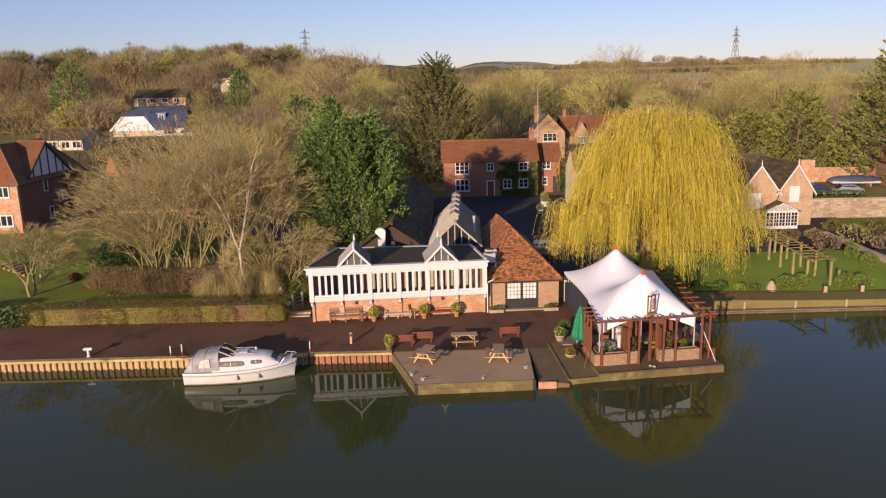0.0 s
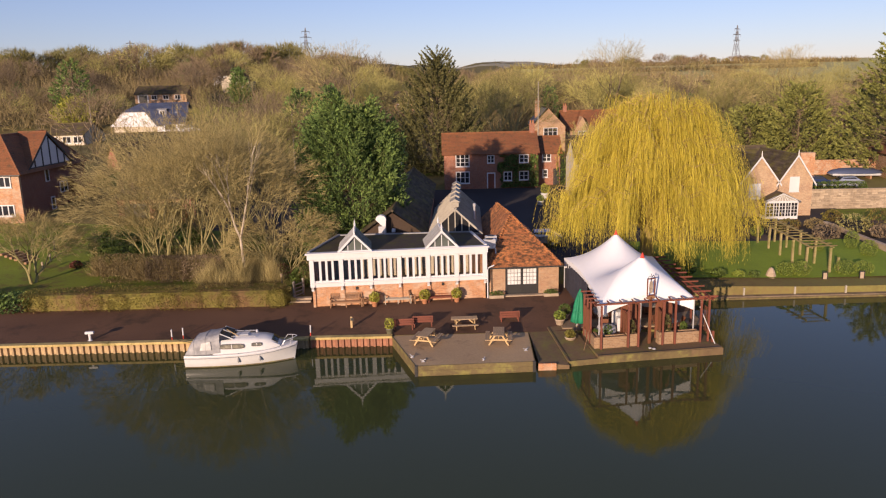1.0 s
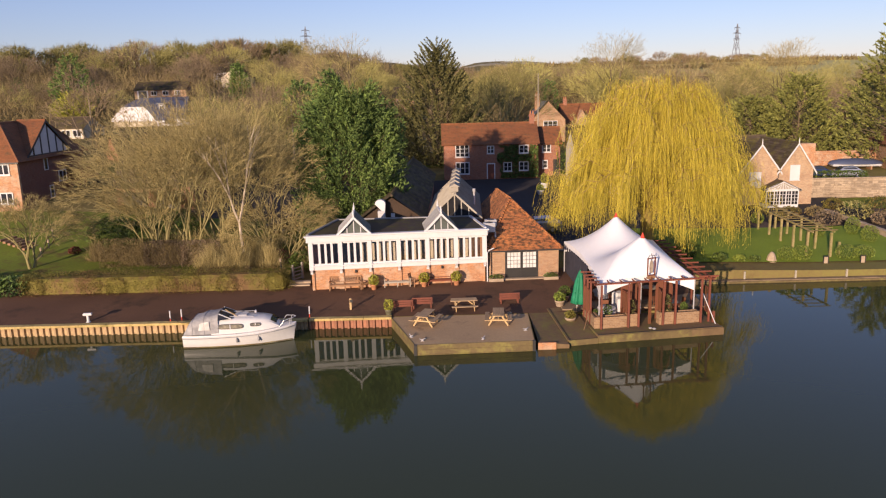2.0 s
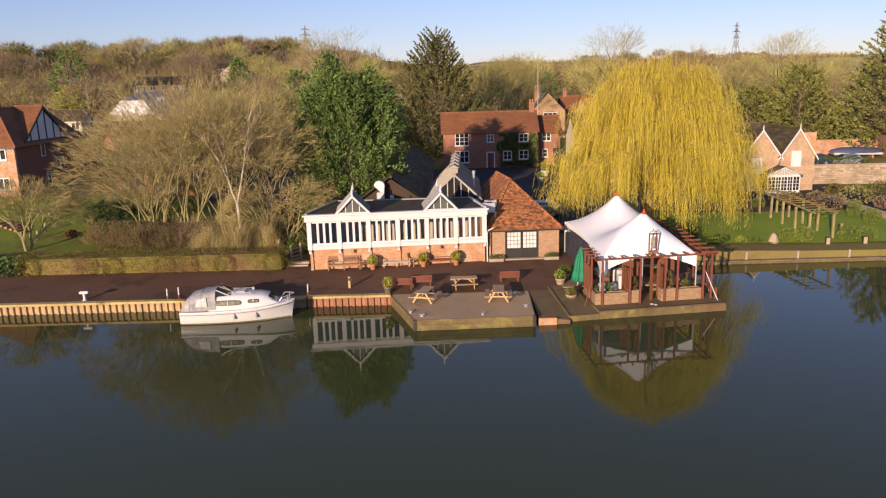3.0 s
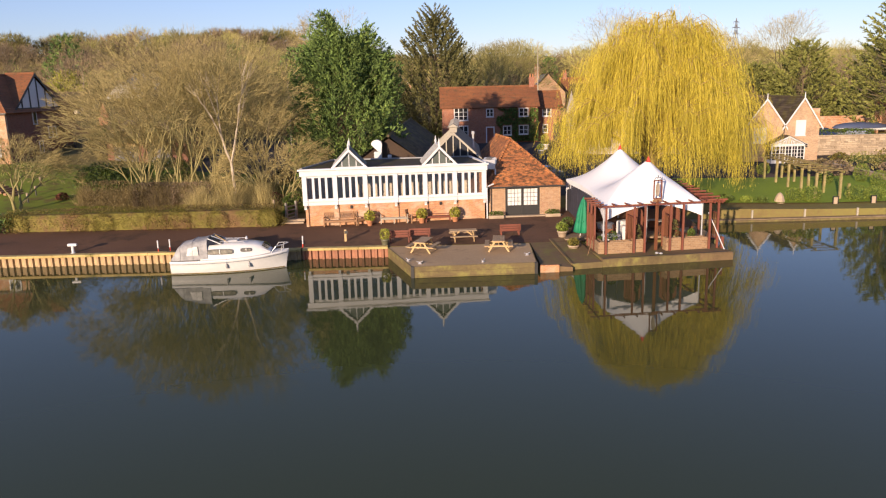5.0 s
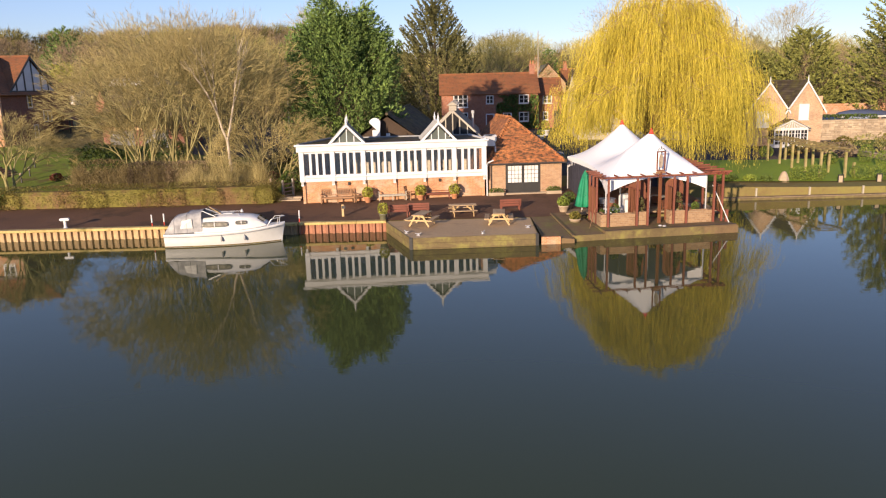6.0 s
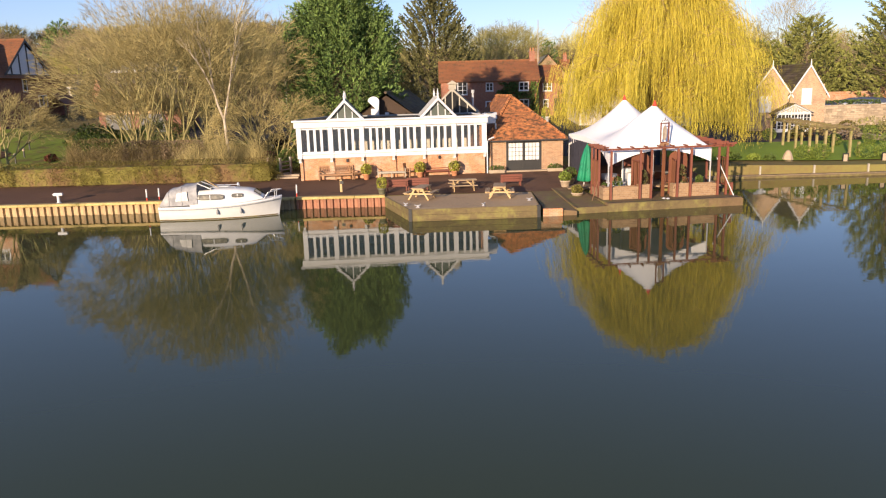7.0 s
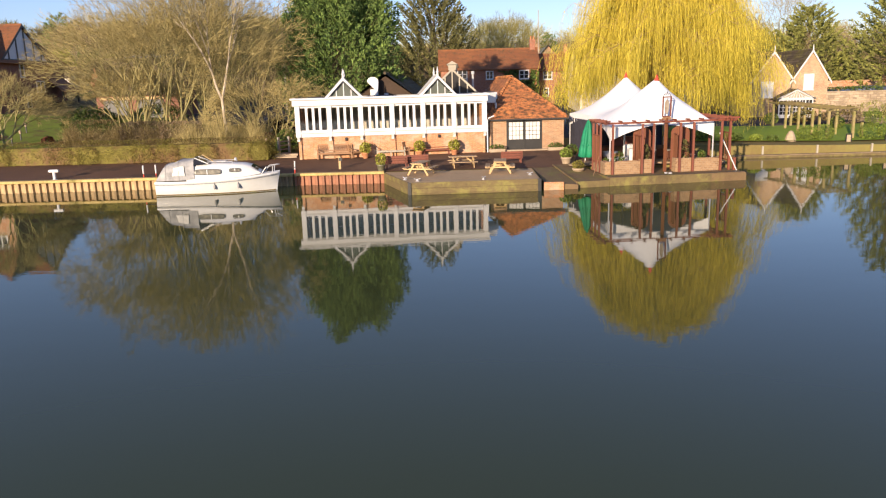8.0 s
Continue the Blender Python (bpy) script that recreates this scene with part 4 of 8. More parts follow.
def willow_meshes(seed=5):
    """Arching boughs in tiers, each with its own curtain of hanging shoots."""
    rng = np.random.default_rng(seed)
    g = Geo()
    g.tube([(0, 0, -.4), (.1, 0, 1.6), (.05, .1, 3.6)], [.75, .6, .5], 10)
    arms = []
    N = 118
    for k in range(N):
        h = 4.6 + 9.6 * ((k + rng.uniform()) / N) ** .8
        a = k * 2.39996 + rng.uniform(-.25, .25)
        reach = 8.2 * max(.03, 1 - ((h - 2.0) / 13.0) ** 2.2) ** .6 * rng.uniform(.66, 1.1)
        c, s = math.cos(a), math.sin(a) * .92
        shift = .09 * max(0, h - 6)
        rise = rng.uniform(.3, 1.2)
        knee = np.array([c * reach * .30, s * reach * .30, 3.2 + (h - 3.2) * .62])
        crest = np.array([c * reach * .74 + shift, s * reach * .74, h + rise])
        tip = np.array([c * reach + shift, s * reach, h - .2])
        over = np.array([c * (reach + .55) + shift, s * (reach + .55), h - 1.3])
        pts = [np.array([0, 0, 2.8 + rng.uniform(0, 1.2)]), knee, (knee + crest) / 2 + np.array([0, 0, .35]), crest, tip, over]
        r0 = rng.uniform(.08, .17)
        g.tube(pts, [r0, r0 * .75, r0 * .55, r0 * .38, r0 * .2, .012], 5, False)
        drop = rng.uniform(2.2, 5.0) * (1 - .35 * max(0, h - 9) / 5)
        arms.append((pts[2:], drop))
        for j in range(9):
            u = rng.uniform(.2, 2.6)
            i = int(u)
            b = pts[2 + i] + (pts[3 + i] - pts[2 + i]) * (u - i)
            q = a + rng.uniform(-1.7, 1.7)
            r2 = rng.uniform(.7, 2.3)
            end = b + np.array([math.cos(q) * r2, math.sin(q) * r2, -.5 * r2 * rng.uniform(.1, 1)])
            mid = (b + end) / 2 + np.array([0, 0, .3 * r2])
            g.tube([b, mid, end], [.035, .02, .008], 3, False)
            arms.append(([b, mid, end], drop * rng.uniform(.7, 1.15)))
    # strings of narrow leaves
    n = 23000
    start, length = np.zeros((n, 3)), np.zeros(n)
    for k in range(n):
        L, drop = arms[k % len(arms)]
        i = rng.integers(len(L) - 1)
        start[k] = L[i] + (L[i + 1] - L[i]) * rng.uniform() + rng.normal(size=3) * .22
        length[k] = drop * rng.uniform(.45, 1.1)
    r0 = np.hypot(start[:, 0], start[:, 1])
    a0 = np.arctan2(start[:, 1], start[:, 0])
    low = .35 + .8 * np.array([max(0, .25 + noise.noise((math.cos(q) * 2.7, math.sin(q) * 2.7, 7.7))) for q in a0]) + rng.uniform(0, .9, n)
    length = np.maximum(.5, np.minimum(length, start[:, 2] - low))
    seg = 5
    V = []
    w = rng.uniform(.012, .026, n)
    face = rng.uniform(0, np.pi, n)
    sx, sy = np.cos(face) * w / 2, np.sin(face) * w / 2
    outx, outy = np.cos(a0), np.sin(a0)
    sway = rng.normal(size=(n, 2)) * .05
    for k in range(seg + 1):
        u = k / seg
        bow = .5 * (1 - (1 - u) ** 2) * np.minimum(1, r0 / 5)
        x = start[:, 0] + outx * bow + sway[:, 0] * u * length
        y = start[:, 1] + outy * bow + sway[:, 1] * u * length
        z = start[:, 2] + .18 * math.sin(math.pi * min(1, u * 3)) - u * length
        t = 1 - .75 * u
        V.append(np.stack([np.stack([x - sx * t, y - sy * t, z], 1), np.stack([x + sx * t, y + sy * t, z], 1)], 1))
    V = np.stack(V, 1)                       # strand, ring, side
    idx = np.arange(n * (seg + 1) * 2).reshape(n, seg + 1, 2)
    F = np.stack([idx[:, :-1, 0], idx[:, :-1, 1], idx[:, 1:, 1], idx[:, 1:, 0]], -1).reshape(-1, 4)
    mids = V.mean(2)
    at = mids[:, 1:, :].reshape(-1, 3)
    at = at + rng.normal(size=at.shape) * .045
    d = np.stack([rng.normal(size=len(at)) * .22, rng.normal(size=len(at)) * .22, -np.ones(len(at))], 1)
    d /= np.linalg.norm(d, axis=1, keepdims=True)
    s, t = frame_of(d)
    q = rng.uniform(0, np.pi, (len(at), 1))
    s = s * np.cos(q) + t * np.sin(q)
    ln = rng.uniform(.18, .44, (len(at), 1))
    lv = np.stack([at, at + d * ln * .5 + s * .013, at + d * ln, at + d * ln * .5 - s * .013], 1).reshape(-1, 3)
    lf = np.arange(len(lv)).reshape(-1, 4) + n * (seg + 1) * 2
    return g.mesh("trunk"), soup("foliage", np.concatenate([V.reshape(-1, 3), lv]), np.concatenate([F, lf]))


def plume_conifer(seed, height, prof, plumes, per, size, spray, lift, tips=(), flat=1.0, bough_r=.05, inner=.0, slim=.42):
    """An evergreen of feathery plumes at the ends of upswept boughs; prof(u) is its radius at u of its height."""
    rng = np.random.default_rng(seed)
    g = Geo().tube([(0, 0, -.4), (.1, 0, height * .5), (0, 0, height * .98)], [height * .022, height * .013, .02], 7)
    V = []
    heads = [(0, 0, 0, height, 1.0, plumes)] + [(x, y, z, h, r, int(plumes * .11)) for x, y, z, h, r in tips]
    for x, y, z0, hh, rr, count in heads:
        for k in range(count):
            u = (k + rng.uniform()) / count
            u = 1 - (1 - u) ** .8
            a = k * 2.39996 + rng.uniform(-.3, .3)
            R = max(.12, prof(u) * rr * rng.uniform(.72, 1.1))
            up = lift * rng.uniform(.6, 1.3)
            end = np.array([x + math.cos(a) * R, y + math.sin(a) * R, z0 + u * hh])
            root = np.array([x * .3, y * .3, max(.3, end[2] - R * up)])
            way = end - root
            way /= np.linalg.norm(way)
            way = way * .7 + np.array([math.cos(a) * .35, math.sin(a) * .35, .25 + lift * .4])
            way /= np.linalg.norm(way)
            ln = size * rng.uniform(.7, 1.35) * (1 - .35 * u)
            g.tube([root, root + (end - root) * .6 - np.array([0, 0, .06 * R]), end], [bough_r, bough_r * .6, .012], 3, False)
            f = rng.uniform(-.5 - inner, 1, per)
            wide = slim * np.sqrt(np.clip(1 - f, .03, 1)) * ln
            sd, td = frame_of(way[None, :])
            b = rng.normal(size=(per, 2)) * .55
            c = end + way * (f * ln)[:, None] + sd * (b[:, :1] * wide[:, None]) + td * (b[:, 1:] * wide[:, None] * flat)
            o = way + sd * b[:, :1] * .9 + td * b[:, 1:] * .9 + rng.normal(size=(per, 3)) * .3
            o /= np.linalg.norm(o, axis=1, keepdims=True)
            e, e2 = frame_of(o)
            q = rng.uniform(0, np.pi, (per, 1))
            e = e * np.cos(q) + e2 * np.sin(q)
            l2 = (spray * rng.uniform(.55, 1.35, per))[:, None]
            V.append(np.stack([c - o * l2 * .4, c + e * l2 * .2, c + o * l2 * .7, c - e * l2 * .2], 1).reshape(-1, 3))
    V = np.concatenate(V)
    return g.mesh("trunk"), soup("foliage", V, np.arange(len(V)).reshape(-1, 4))


def ground_pose(x, y, rz=0.0, s=1.0, sz=None):
    return pose(x, y, land(x, y) - .05, 0, 0, rz) @ Matrix.Diagonal((s, s, sz or s, 1))




# ---- the tented pavilion on its platform ----
PAV = pose(9.3, 42.3, 0, 0, 0, 7.6)
pon = thing("pavilion_platform", PAV, "low timber-edged platform carrying the tented pavilion", "platform", kind="structure")
part("platform_slab", Geo().box(0, 0, -.9, 8.05, 4.6, .48, .02), M_DAMP, pon)
part("edge_strip", Geo().box(0, .05, .482, 8.05, .16, .5, .008), M_BLACK, pon)
part("edge_board", Geo().box(-.02, -.08, -.3, 6.0, -.005, .46, .01), M_MOSS, pon)
part("edge_board", Geo().box(6.0, -.08, -.3, 8.08, -.005, .44, .01), M_DAMP, pon, "patched damp end of the edge")
part("side_walk", Geo().add([(-1.85, -.1, .3), (-.03, 0, .3), (-.03, 5.3, .74), (-1.7, 5.3, .74), (-1.85, -.1, -.9), (-.03, 0, -.9), (-.03, 5.3, -.9), (-1.7, 5.3, -.9)], [(0, 1, 2, 3), (4, 5, 1, 0), (5, 6, 2, 1), (6, 7, 3, 2), (7, 4, 0, 3), (7, 6, 5, 4)]), M_DAMP, pon)
part("side_kerb", Geo().beam((-1.9, -.1, .26), (-1.74, 5.1, .69), .12, .2), M_DAMP, pon, "damp timber kerb")
part("front_board", Geo().beam((-1.9, -.16, .12), (-.04, -.05, .12), .08, .46), M_MOSS, pon)
whole("terrace", Geo().box(7.85, 46.9, -1.2, 17.45, 58, .78, .02), M_CONCRETE_GREY, "grey stone terrace under the tent", "terrace", kind="structure")

P1, P2 = Vector((12.6, 52.5, 6.1)), Vector((12.83, 46.1, 6.2))
FL, FR, BR, BL = Vector((9.72, 44.2, 3.12)), Vector((15.95, 45.0, 3.2)), Vector((16.25, 55.6, 3.5)), Vector((9.4, 55.6, 3.55))


def sheet(u, v):
    """A point of the stretched membrane: low curved edges and two concave peaks."""
    p = FL.lerp(FR, u).lerp(BL.lerp(BR, u), v)
    eu, ev = 4 * u * (1 - u), 4 * v * (1 - v)
    c = Vector((12.9, 50.0, 0))
    p.x += (c.x - p.x) * .09 * ev * (abs(2 * u - 1) ** 2)
    p.y += (c.y - p.y) * .05 * eu * (abs(2 * v - 1) ** 2)
    p.z += .12 * eu * (1 - ev) + .12 * ev * (1 - eu) + .15 * eu * ev
    edge = min(min(v, 1 - v) * 10.5, min(u, 1 - u) * 6.5)
    hold = 1 - .88 * math.exp(-edge / .7)
    up, low = 0.0, p.z
    for k in (P1, P2):
        d = math.hypot(p.x - k.x, (p.y - k.y) * .85)
        up += (max(0.0, (k.z - low) * max(0.0, 1 - d / 6.4) ** 2.7)) ** 2.5
    p.z += up ** .4 * hold
    return p


def sheet_top(p):
    """The height of the membrane at a mast."""
    pts = [sheet(i / 60, j / 96) for i in range(61) for j in range(97)]
    return max(q.z for q in pts if math.hypot(q.x - p.x, q.y - p.y) < .4)


tent = thing("tented_pavilion", pose(0, 0, 0), "white two-peaked tensile tent with red peak caps", "tent")
N, K = 60, 96
part("canopy", Geo().grid([[sheet(i / N, j / K) for i in range(N + 1)] for j in range(K + 1)]), M_TENT, tent, "taut white membrane roof", True)
for p in (P1, P2):
    part("peak_cap", Geo().lathe([(.15, -.16), (.09, .02), (.02, .2)], 10, (p.x, p.y, sheet_top(p) + .03)), M_RED, tent, "red fabric peak cap")
    part("mast", Geo().tube([(p.x, p.y, .6), (p.x, p.y, p.z - .3)], .06, 8), M_STEEL, tent)
for a, b in (((0, 0), (1, 0)), ((1, 0), (1, .5)), ((0, .5), (0, 0)), ((0, 1), (0, .5))):
    rows = [[], []]
    for k in range(19):
        f = k / 18
        q = sheet(a[0] + (b[0] - a[0]) * f, a[1] + (b[1] - a[1]) * f)
        low = abs(2 * f - 1) ** 2.2 if a[1] == b[1] else (f if b[1] in (0, 1) else 1 - f) ** 3
        rows[0].append(q)
        rows[1].append(q - Vector((0, 0, .34 + .5 * low)))
    part("valance", Geo().grid(rows), M_TENT, tent, "", True)
# near-black blue: the shadow inside the tent is put into the curtain colour
M_SHADED_CURTAIN = mat("shaded_curtain", (.035, .035, .05), (.02, .02, .03), .8, 5, 1.0, .3, 6)
for (xa, ya), (xb, yb) in (((9.5, 55.5), (9.85, 48.6)), ((9.6, 55.6), (16.1, 55.6))):
    rows = [[], []]
    n = 40
    ax, ay = (yb - ya) * .012, (xa - xb) * .012
    for k in range(n + 1):
        f, q = k / n, math.sin(k * 1.9)
        x, y = xa + (xb - xa) * f + ax * q, ya + (yb - ya) * f + ay * q
        rows[0].append((x, y, .8))
        rows[1].append((x, y, 3.25))
    part("side_curtain", Geo().grid(rows), M_SHADED_CURTAIN, tent, "hanging side curtain, darkened for the shadow under the tent", True)
for c in (FL, FR, BR, BL):
    part("corner_pole", Geo().tube([(c.x, c.y, .5), c], .045, 8), M_STEEL, tent)


# ---- pergola, planters and sign round the pavilion ----
perg = thing("pavilion_pergola", pose(0, 0, 0), "red-brown stained timber pergola with slatted post screens", "pergola")
PT = 3.3
POSTS = [(9.7, 43.45), (11.45, 43.7), (12.1, 43.75), (13.7, 44.0), (14.5, 44.1), (16.2, 44.35), (9.25, 44.6), (9.2, 45.4), (9.15, 46.2), (16.75, 44.5), (16.6, 47.4), (16.5, 50.4), (16.5, 53.2), (16.5, 55.6)]
for x, y in POSTS:
    part("post", Geo().box(x - .06, y - .06, .45, x + .06, y + .06, PT, .012), M_WOOD_RED, perg)
part("beam", Geo().beam((9.2, 43.4, PT + .08), (17.1, 44.45, PT + .08), .05, .11), M_WOOD_RED, perg)
part("beam", Geo().beam((9.3, 43.2, PT + .08), (9.1, 46.9, PT + .08), .05, .11), M_WOOD_RED, perg)
part("beam", Geo().beam((16.8, 44.0, PT + .08), (16.45, 56.0, PT + .08), .06, .13), M_WOOD_RED, perg)
part("beam", Geo().beam((16.35, 44.0, PT + .08), (16.05, 56.0, PT + .08), .06, .13), M_WOOD_RED, perg)
for k in range(10):
    x = 9.35 + k * .8
    y = 43.42 + (x - 9.2) * .133
    part("rafter", Geo().beam((x, y - .3, PT + .18), (x - .03, y + .4, PT + .18), .045, .09), M_WOOD_RED, perg)
for k in range(4):
    y = 43.7 + k * .85
    part("rafter", Geo().beam((8.9, y, PT + .18), (9.6, y, PT + .18), .045, .09), M_WOOD_RED, perg)
for k in range(10):
    y = 44.3 + k * 1.22
    part("rafter", Geo().beam((16.0, y, PT + .2), (17.2, y + .05, PT + .2), .045, .1), M_WOOD_RED, perg)
for (xa, ya), (xb, yb) in (((13.55, 44.0), (13.7, 45.1)), ((9.25, 44.65), (9.2, 45.35)), ((9.2, 45.45), (9.15, 46.15)), ((16.75, 44.6), (16.7, 46.0)), ((11.45, 43.8), (11.3, 44.9))):
    scr = part("top_rail", Geo().beam((xa, ya, 2.62), (xb, yb, 2.62), .05, .06), M_WOOD_RED, perg)
    part("bottom_rail", Geo().beam((xa, ya, 1.05), (xb, yb, 1.05), .05, .06), M_WOOD_RED, scr)
    n = 6
    for k in range(n):
        f = (k + .5) / n
        x, y = xa + (xb - xa) * f, ya + (yb - ya) * f
        part("slat", Geo().beam((x, y, 1.0), (x, y, 2.66), .06, .025, (1, 0, 0) if abs(xb - xa) < .3 else (0, 1, 0)), M_SCREEN, scr)
for x0, x1, y in ((11.25, 12.3, 45.0), (13.55, 14.65, 45.25)):
    xm, hw = (x0 + x1) / 2, (x1 - x0) / 2
    arch = [(xm - hw, y, .5), (xm + hw, y, .5)] + [(xm + hw * math.cos(math.pi * k / 10), y, 2.65 + .42 * math.sin(math.pi * k / 10)) for k in range(11)]
    pnl = part("arched_panel", Geo().prism(arch, (0, .03, 0)), M_SCREEN, perg, "arch-topped red-brown boarded panel")
    for k in range(8):
        xk = x0 + (x1 - x0) * (k + .5) / 8
        part("slat", Geo().box(xk - .025, y - .022, .6, xk + .025, y - .002, 2.62 + .36 * math.sqrt(max(0, 1 - ((xk - xm) / hw) ** 2))), M_WOOD_RED, pnl)
M_PLANTER = brick_mat("buff_planter_brick", (0.38, 0.24, 0.125), (0.27, 0.16, 0.085), (0.34, 0.26, 0.17), 0.225, 0.11)


def planter(x, y, w, d, h, rz, leafy=True):
    p = thing("brick_planter", pose(x, y, .48, 0, 0, rz), "low buff brick planter at the pavilion edge", "planter", "pavilion planters")
    g = Geo().box(0, 0, 0, w, .1, h).box(0, d - .1, 0, w, d, h).box(0, .1, 0, .1, d - .1, h).box(w - .1, .1, 0, w, d - .1, h)
    part("wall", g, M_PLANTER, p)
    part("soil", Geo().box(.1, .1, h - .2, w - .1, d - .1, h - .06), M_SOIL, p)
    return p


for q in ((9.75, 43.55, 1.65, .5, .72, 8), (11.45, 43.82, .66, .5, .8, 8), (13.5, 44.05, .95, .5, .78, 8), (14.55, 44.18, 1.6, .5, .72, 8), (9.3, 43.6, .35, 2.5, .72, 3)):
    planter(*q)


def shrub(name, x, y, z, sx, sy, sz, n, size, material, label, category="shrub", group="", seed=1, box=0.0, lumps=.18):
    return whole(name, bush_mesh(seed, sx, sy, sz, n, size, box, lumps), material, label, category, group, m=pose(x, y, z))


def pot_profile(r, h):
    return [(r * .68, 0), (r * .72, h * .1), (r * .95, h * .78), (r * 1.02, h * .8), (r * 1.02, h), (r * .86, h), (r * .8, h * .86), (.01, h * .86)]


def potted(x, y, z, r, h, sx, sz, material, label, plant_label, seed, pot_mat=None, box=0.0, n=500, size=.11, group=""):
    pot = whole("plant_pot", Geo().lathe(pot_profile(r, h), 18), pot_mat or M_TERRACOTTA, label, "plant pot", group, m=pose(x, y, z), smooth=True)
    shrub("potted_plant", x, y, z + h * .82, sx, sx, sz, n, size, material, plant_label, "potted plant", group, seed, box)
    return pot


# pub sign on a tall post
sg = thing("hanging_sign", pose(12.95, 44.3, .48, 0, 0, 22), "framed pictorial pub sign on a tall timber post", "sign")
part("post", Geo().box(-.07, -.07, 0, .07, .07, 3.1, .015), M_SCREEN, sg)
part("bracket", Geo().prism([(-.3, -.06, 2.98), (.3, -.06, 2.98), (.3, -.06, 3.1), (.16, -.06, 3.16), (-.16, -.06, 3.16), (-.3, -.06, 3.1)], (0, .12, 0)), M_WOOD, sg)
part("sign_frame", Geo().box(-.3, -.04, 3.16, -.25, .04, 4.3).box(.25, -.04, 3.16, .3, .04, 4.3).box(-.25, -.04, 4.24, .25, .04, 4.3).box(-.25, -.04, 3.16, .25, .04, 3.21), M_WOOD_RED, sg)
part("sign_panel", Geo().prism([(.15 * math.sin(k * math.pi / 8), -.015, 3.72 + .42 * math.cos(k * math.pi / 8)) for k in range(16)], (0, .03, 0)), mat("painted_panel", (.50, .42, .32), (.20, .14, .10), .6, 5, 2.0, 0), sg, "weathered painted oval sign panel")
part("hanger", Geo().tube([(0, 0, 4.24), (0, 0, 4.12)], .015, 5), M_BLACK, sg)
part("crest", Geo().tube([(-.28, 0, 4.3), (-.16, 0, 4.46), (-.05, 0, 4.4), (0, 0, 4.58), (.05, 0, 4.4), (.16, 0, 4.46), (.28, 0, 4.3)], .02, 5), M_BLACK, sg)

# closed green parasol
um = thing("parasol", pose(8.75, 46.65, .72), "closed green canvas parasol on a white pole", "parasol")
part("pole", Geo().tube([(0, 0, 0), (.1, 0, 1.4), (.2, 0, 2.75)], .03, 8), M_WHITE, um)
folds = Geo()
ring = 24
rows = []
for z, r, a in ((.5, .27, 1.1), (.58, .36, 1.2), (.95, .35, 1.0), (1.3, .31, .9), (1.7, .29, .8), (2.1, .24, .7), (2.5, .15, .5), (2.8, .03, 0)):
    rows.append([(.05 + z * .06 + r * (1 + a * .35 * math.cos(6 * 2 * math.pi * k / ring)) * math.cos(2 * math.pi * k / ring), r * (1 + a * .35 * math.cos(6 * 2 * math.pi * k / ring)) * math.sin(2 * math.pi * k / ring), z) for k in range(ring + 1)])
part("canopy", folds.grid(rows), M_GREEN_CLOTH, um, "folded green canvas canopy", True)
part("base", Geo().lathe([(.3, 0), (.3, .06), (.06, .09), (.05, .3)], 16), M_CONCRETE_GREY, um)
part("strap", Geo().lathe([(.305, -.04), (.32, 0), (.305, .04)], 16, (.12, 0, 1.25)), M_GREEN_CLOTH, um)

# tables, chairs and cloths under the tent
def round_table(x, y, cloth=True):
    t = thing("dining_table", pose(x, y, .48), "round dining table under the tent", "table", "pavilion tables")
    part("tabletop", Geo().lathe([(.55, .72), (.57, .73), (.57, .75), (.55, .76)], 20), M_WOOD_GREY, t)
    part("pedestal", Geo().lathe([(.28, 0), (.28, .04), (.05, .08), (.05, .72)], 12), M_BLACK, t)
    if cloth:
        rows = [[(.6 * f * math.cos(a), .6 * f * math.sin(a), zz + .02 * math.sin(6 * a) * (zz < .74)) for a in [2 * math.pi * k / 24 for k in range(25)]] for f, zz in ((.02, .775), (.97, .775), (1.0, .74), (1.06, .5), (1.1, .3))]
        whole("tablecloth", Geo().grid(rows), M_WHITE, "white tablecloth hanging over the table", "tablecloth", "pavilion tablecloths", m=pose(x, y, .48), smooth=True)


def cafe_chair(x, y, rz, material, label):
    c = thing("cafe_chair", pose(x, y, .48, 0, 0, rz), label, "chair", "pavilion chairs")
    part("seat", Geo().box(-.21, -.21, .43, .21, .21, .47, .012), material, c)
    for a in (-.19, .19):
        for b in (-.19, .19):
            part("leg", Geo().box(a - .018, b - .018, 0, a + .018, b + .018, .43), material, c)
    part("backrest", Geo().prism([(-.21, .19, .5), (.21, .19, .5), (.2, .25, .92), (-.2, .25, .92)], (0, .03, 0)), material, c)
    return c


for x, y, cl in ((10.5, 45.6, True), (12.2, 47.6, False), (14.9, 46.6, False), (11.0, 49.6, True), (14.6, 50.2, False)):
    round_table(x, y, cl)
    for k, a in enumerate((20, 140, 260)):
        r = radians(a + x * 40)
        cafe_chair(x + .85 * math.cos(r), y + .85 * math.sin(r), math.degrees(r) - 90, M_SCREEN, "dark wooden cafe chair at a tent table")
for k in range(3):
    whole("dust_sheet", Geo().box(-.32, -.3, 0, .32, .3, 1.25 + .1 * k, .06), M_WHITE, "stack of chairs under a white dust sheet", "dust sheet", "stacked chairs", m=pose(11.55 + .7 * (k % 2), 46.0 + .75 * (k // 2 + k % 2), .48, 0, 0, 14 * k))
wall_bar = thing("serving_counter", pose(12.4, 55.2, .78), "dark timber serving counter at the back of the tent", "counter")
part("body", Geo().box(0, 0, 0, 3.2, .6, .98, .01), M_WOOD_RED, wall_bar)
part("top", Geo().box(-.06, -.06, .985, 3.26, .66, 1.03, .01), M_WOOD, wall_bar)

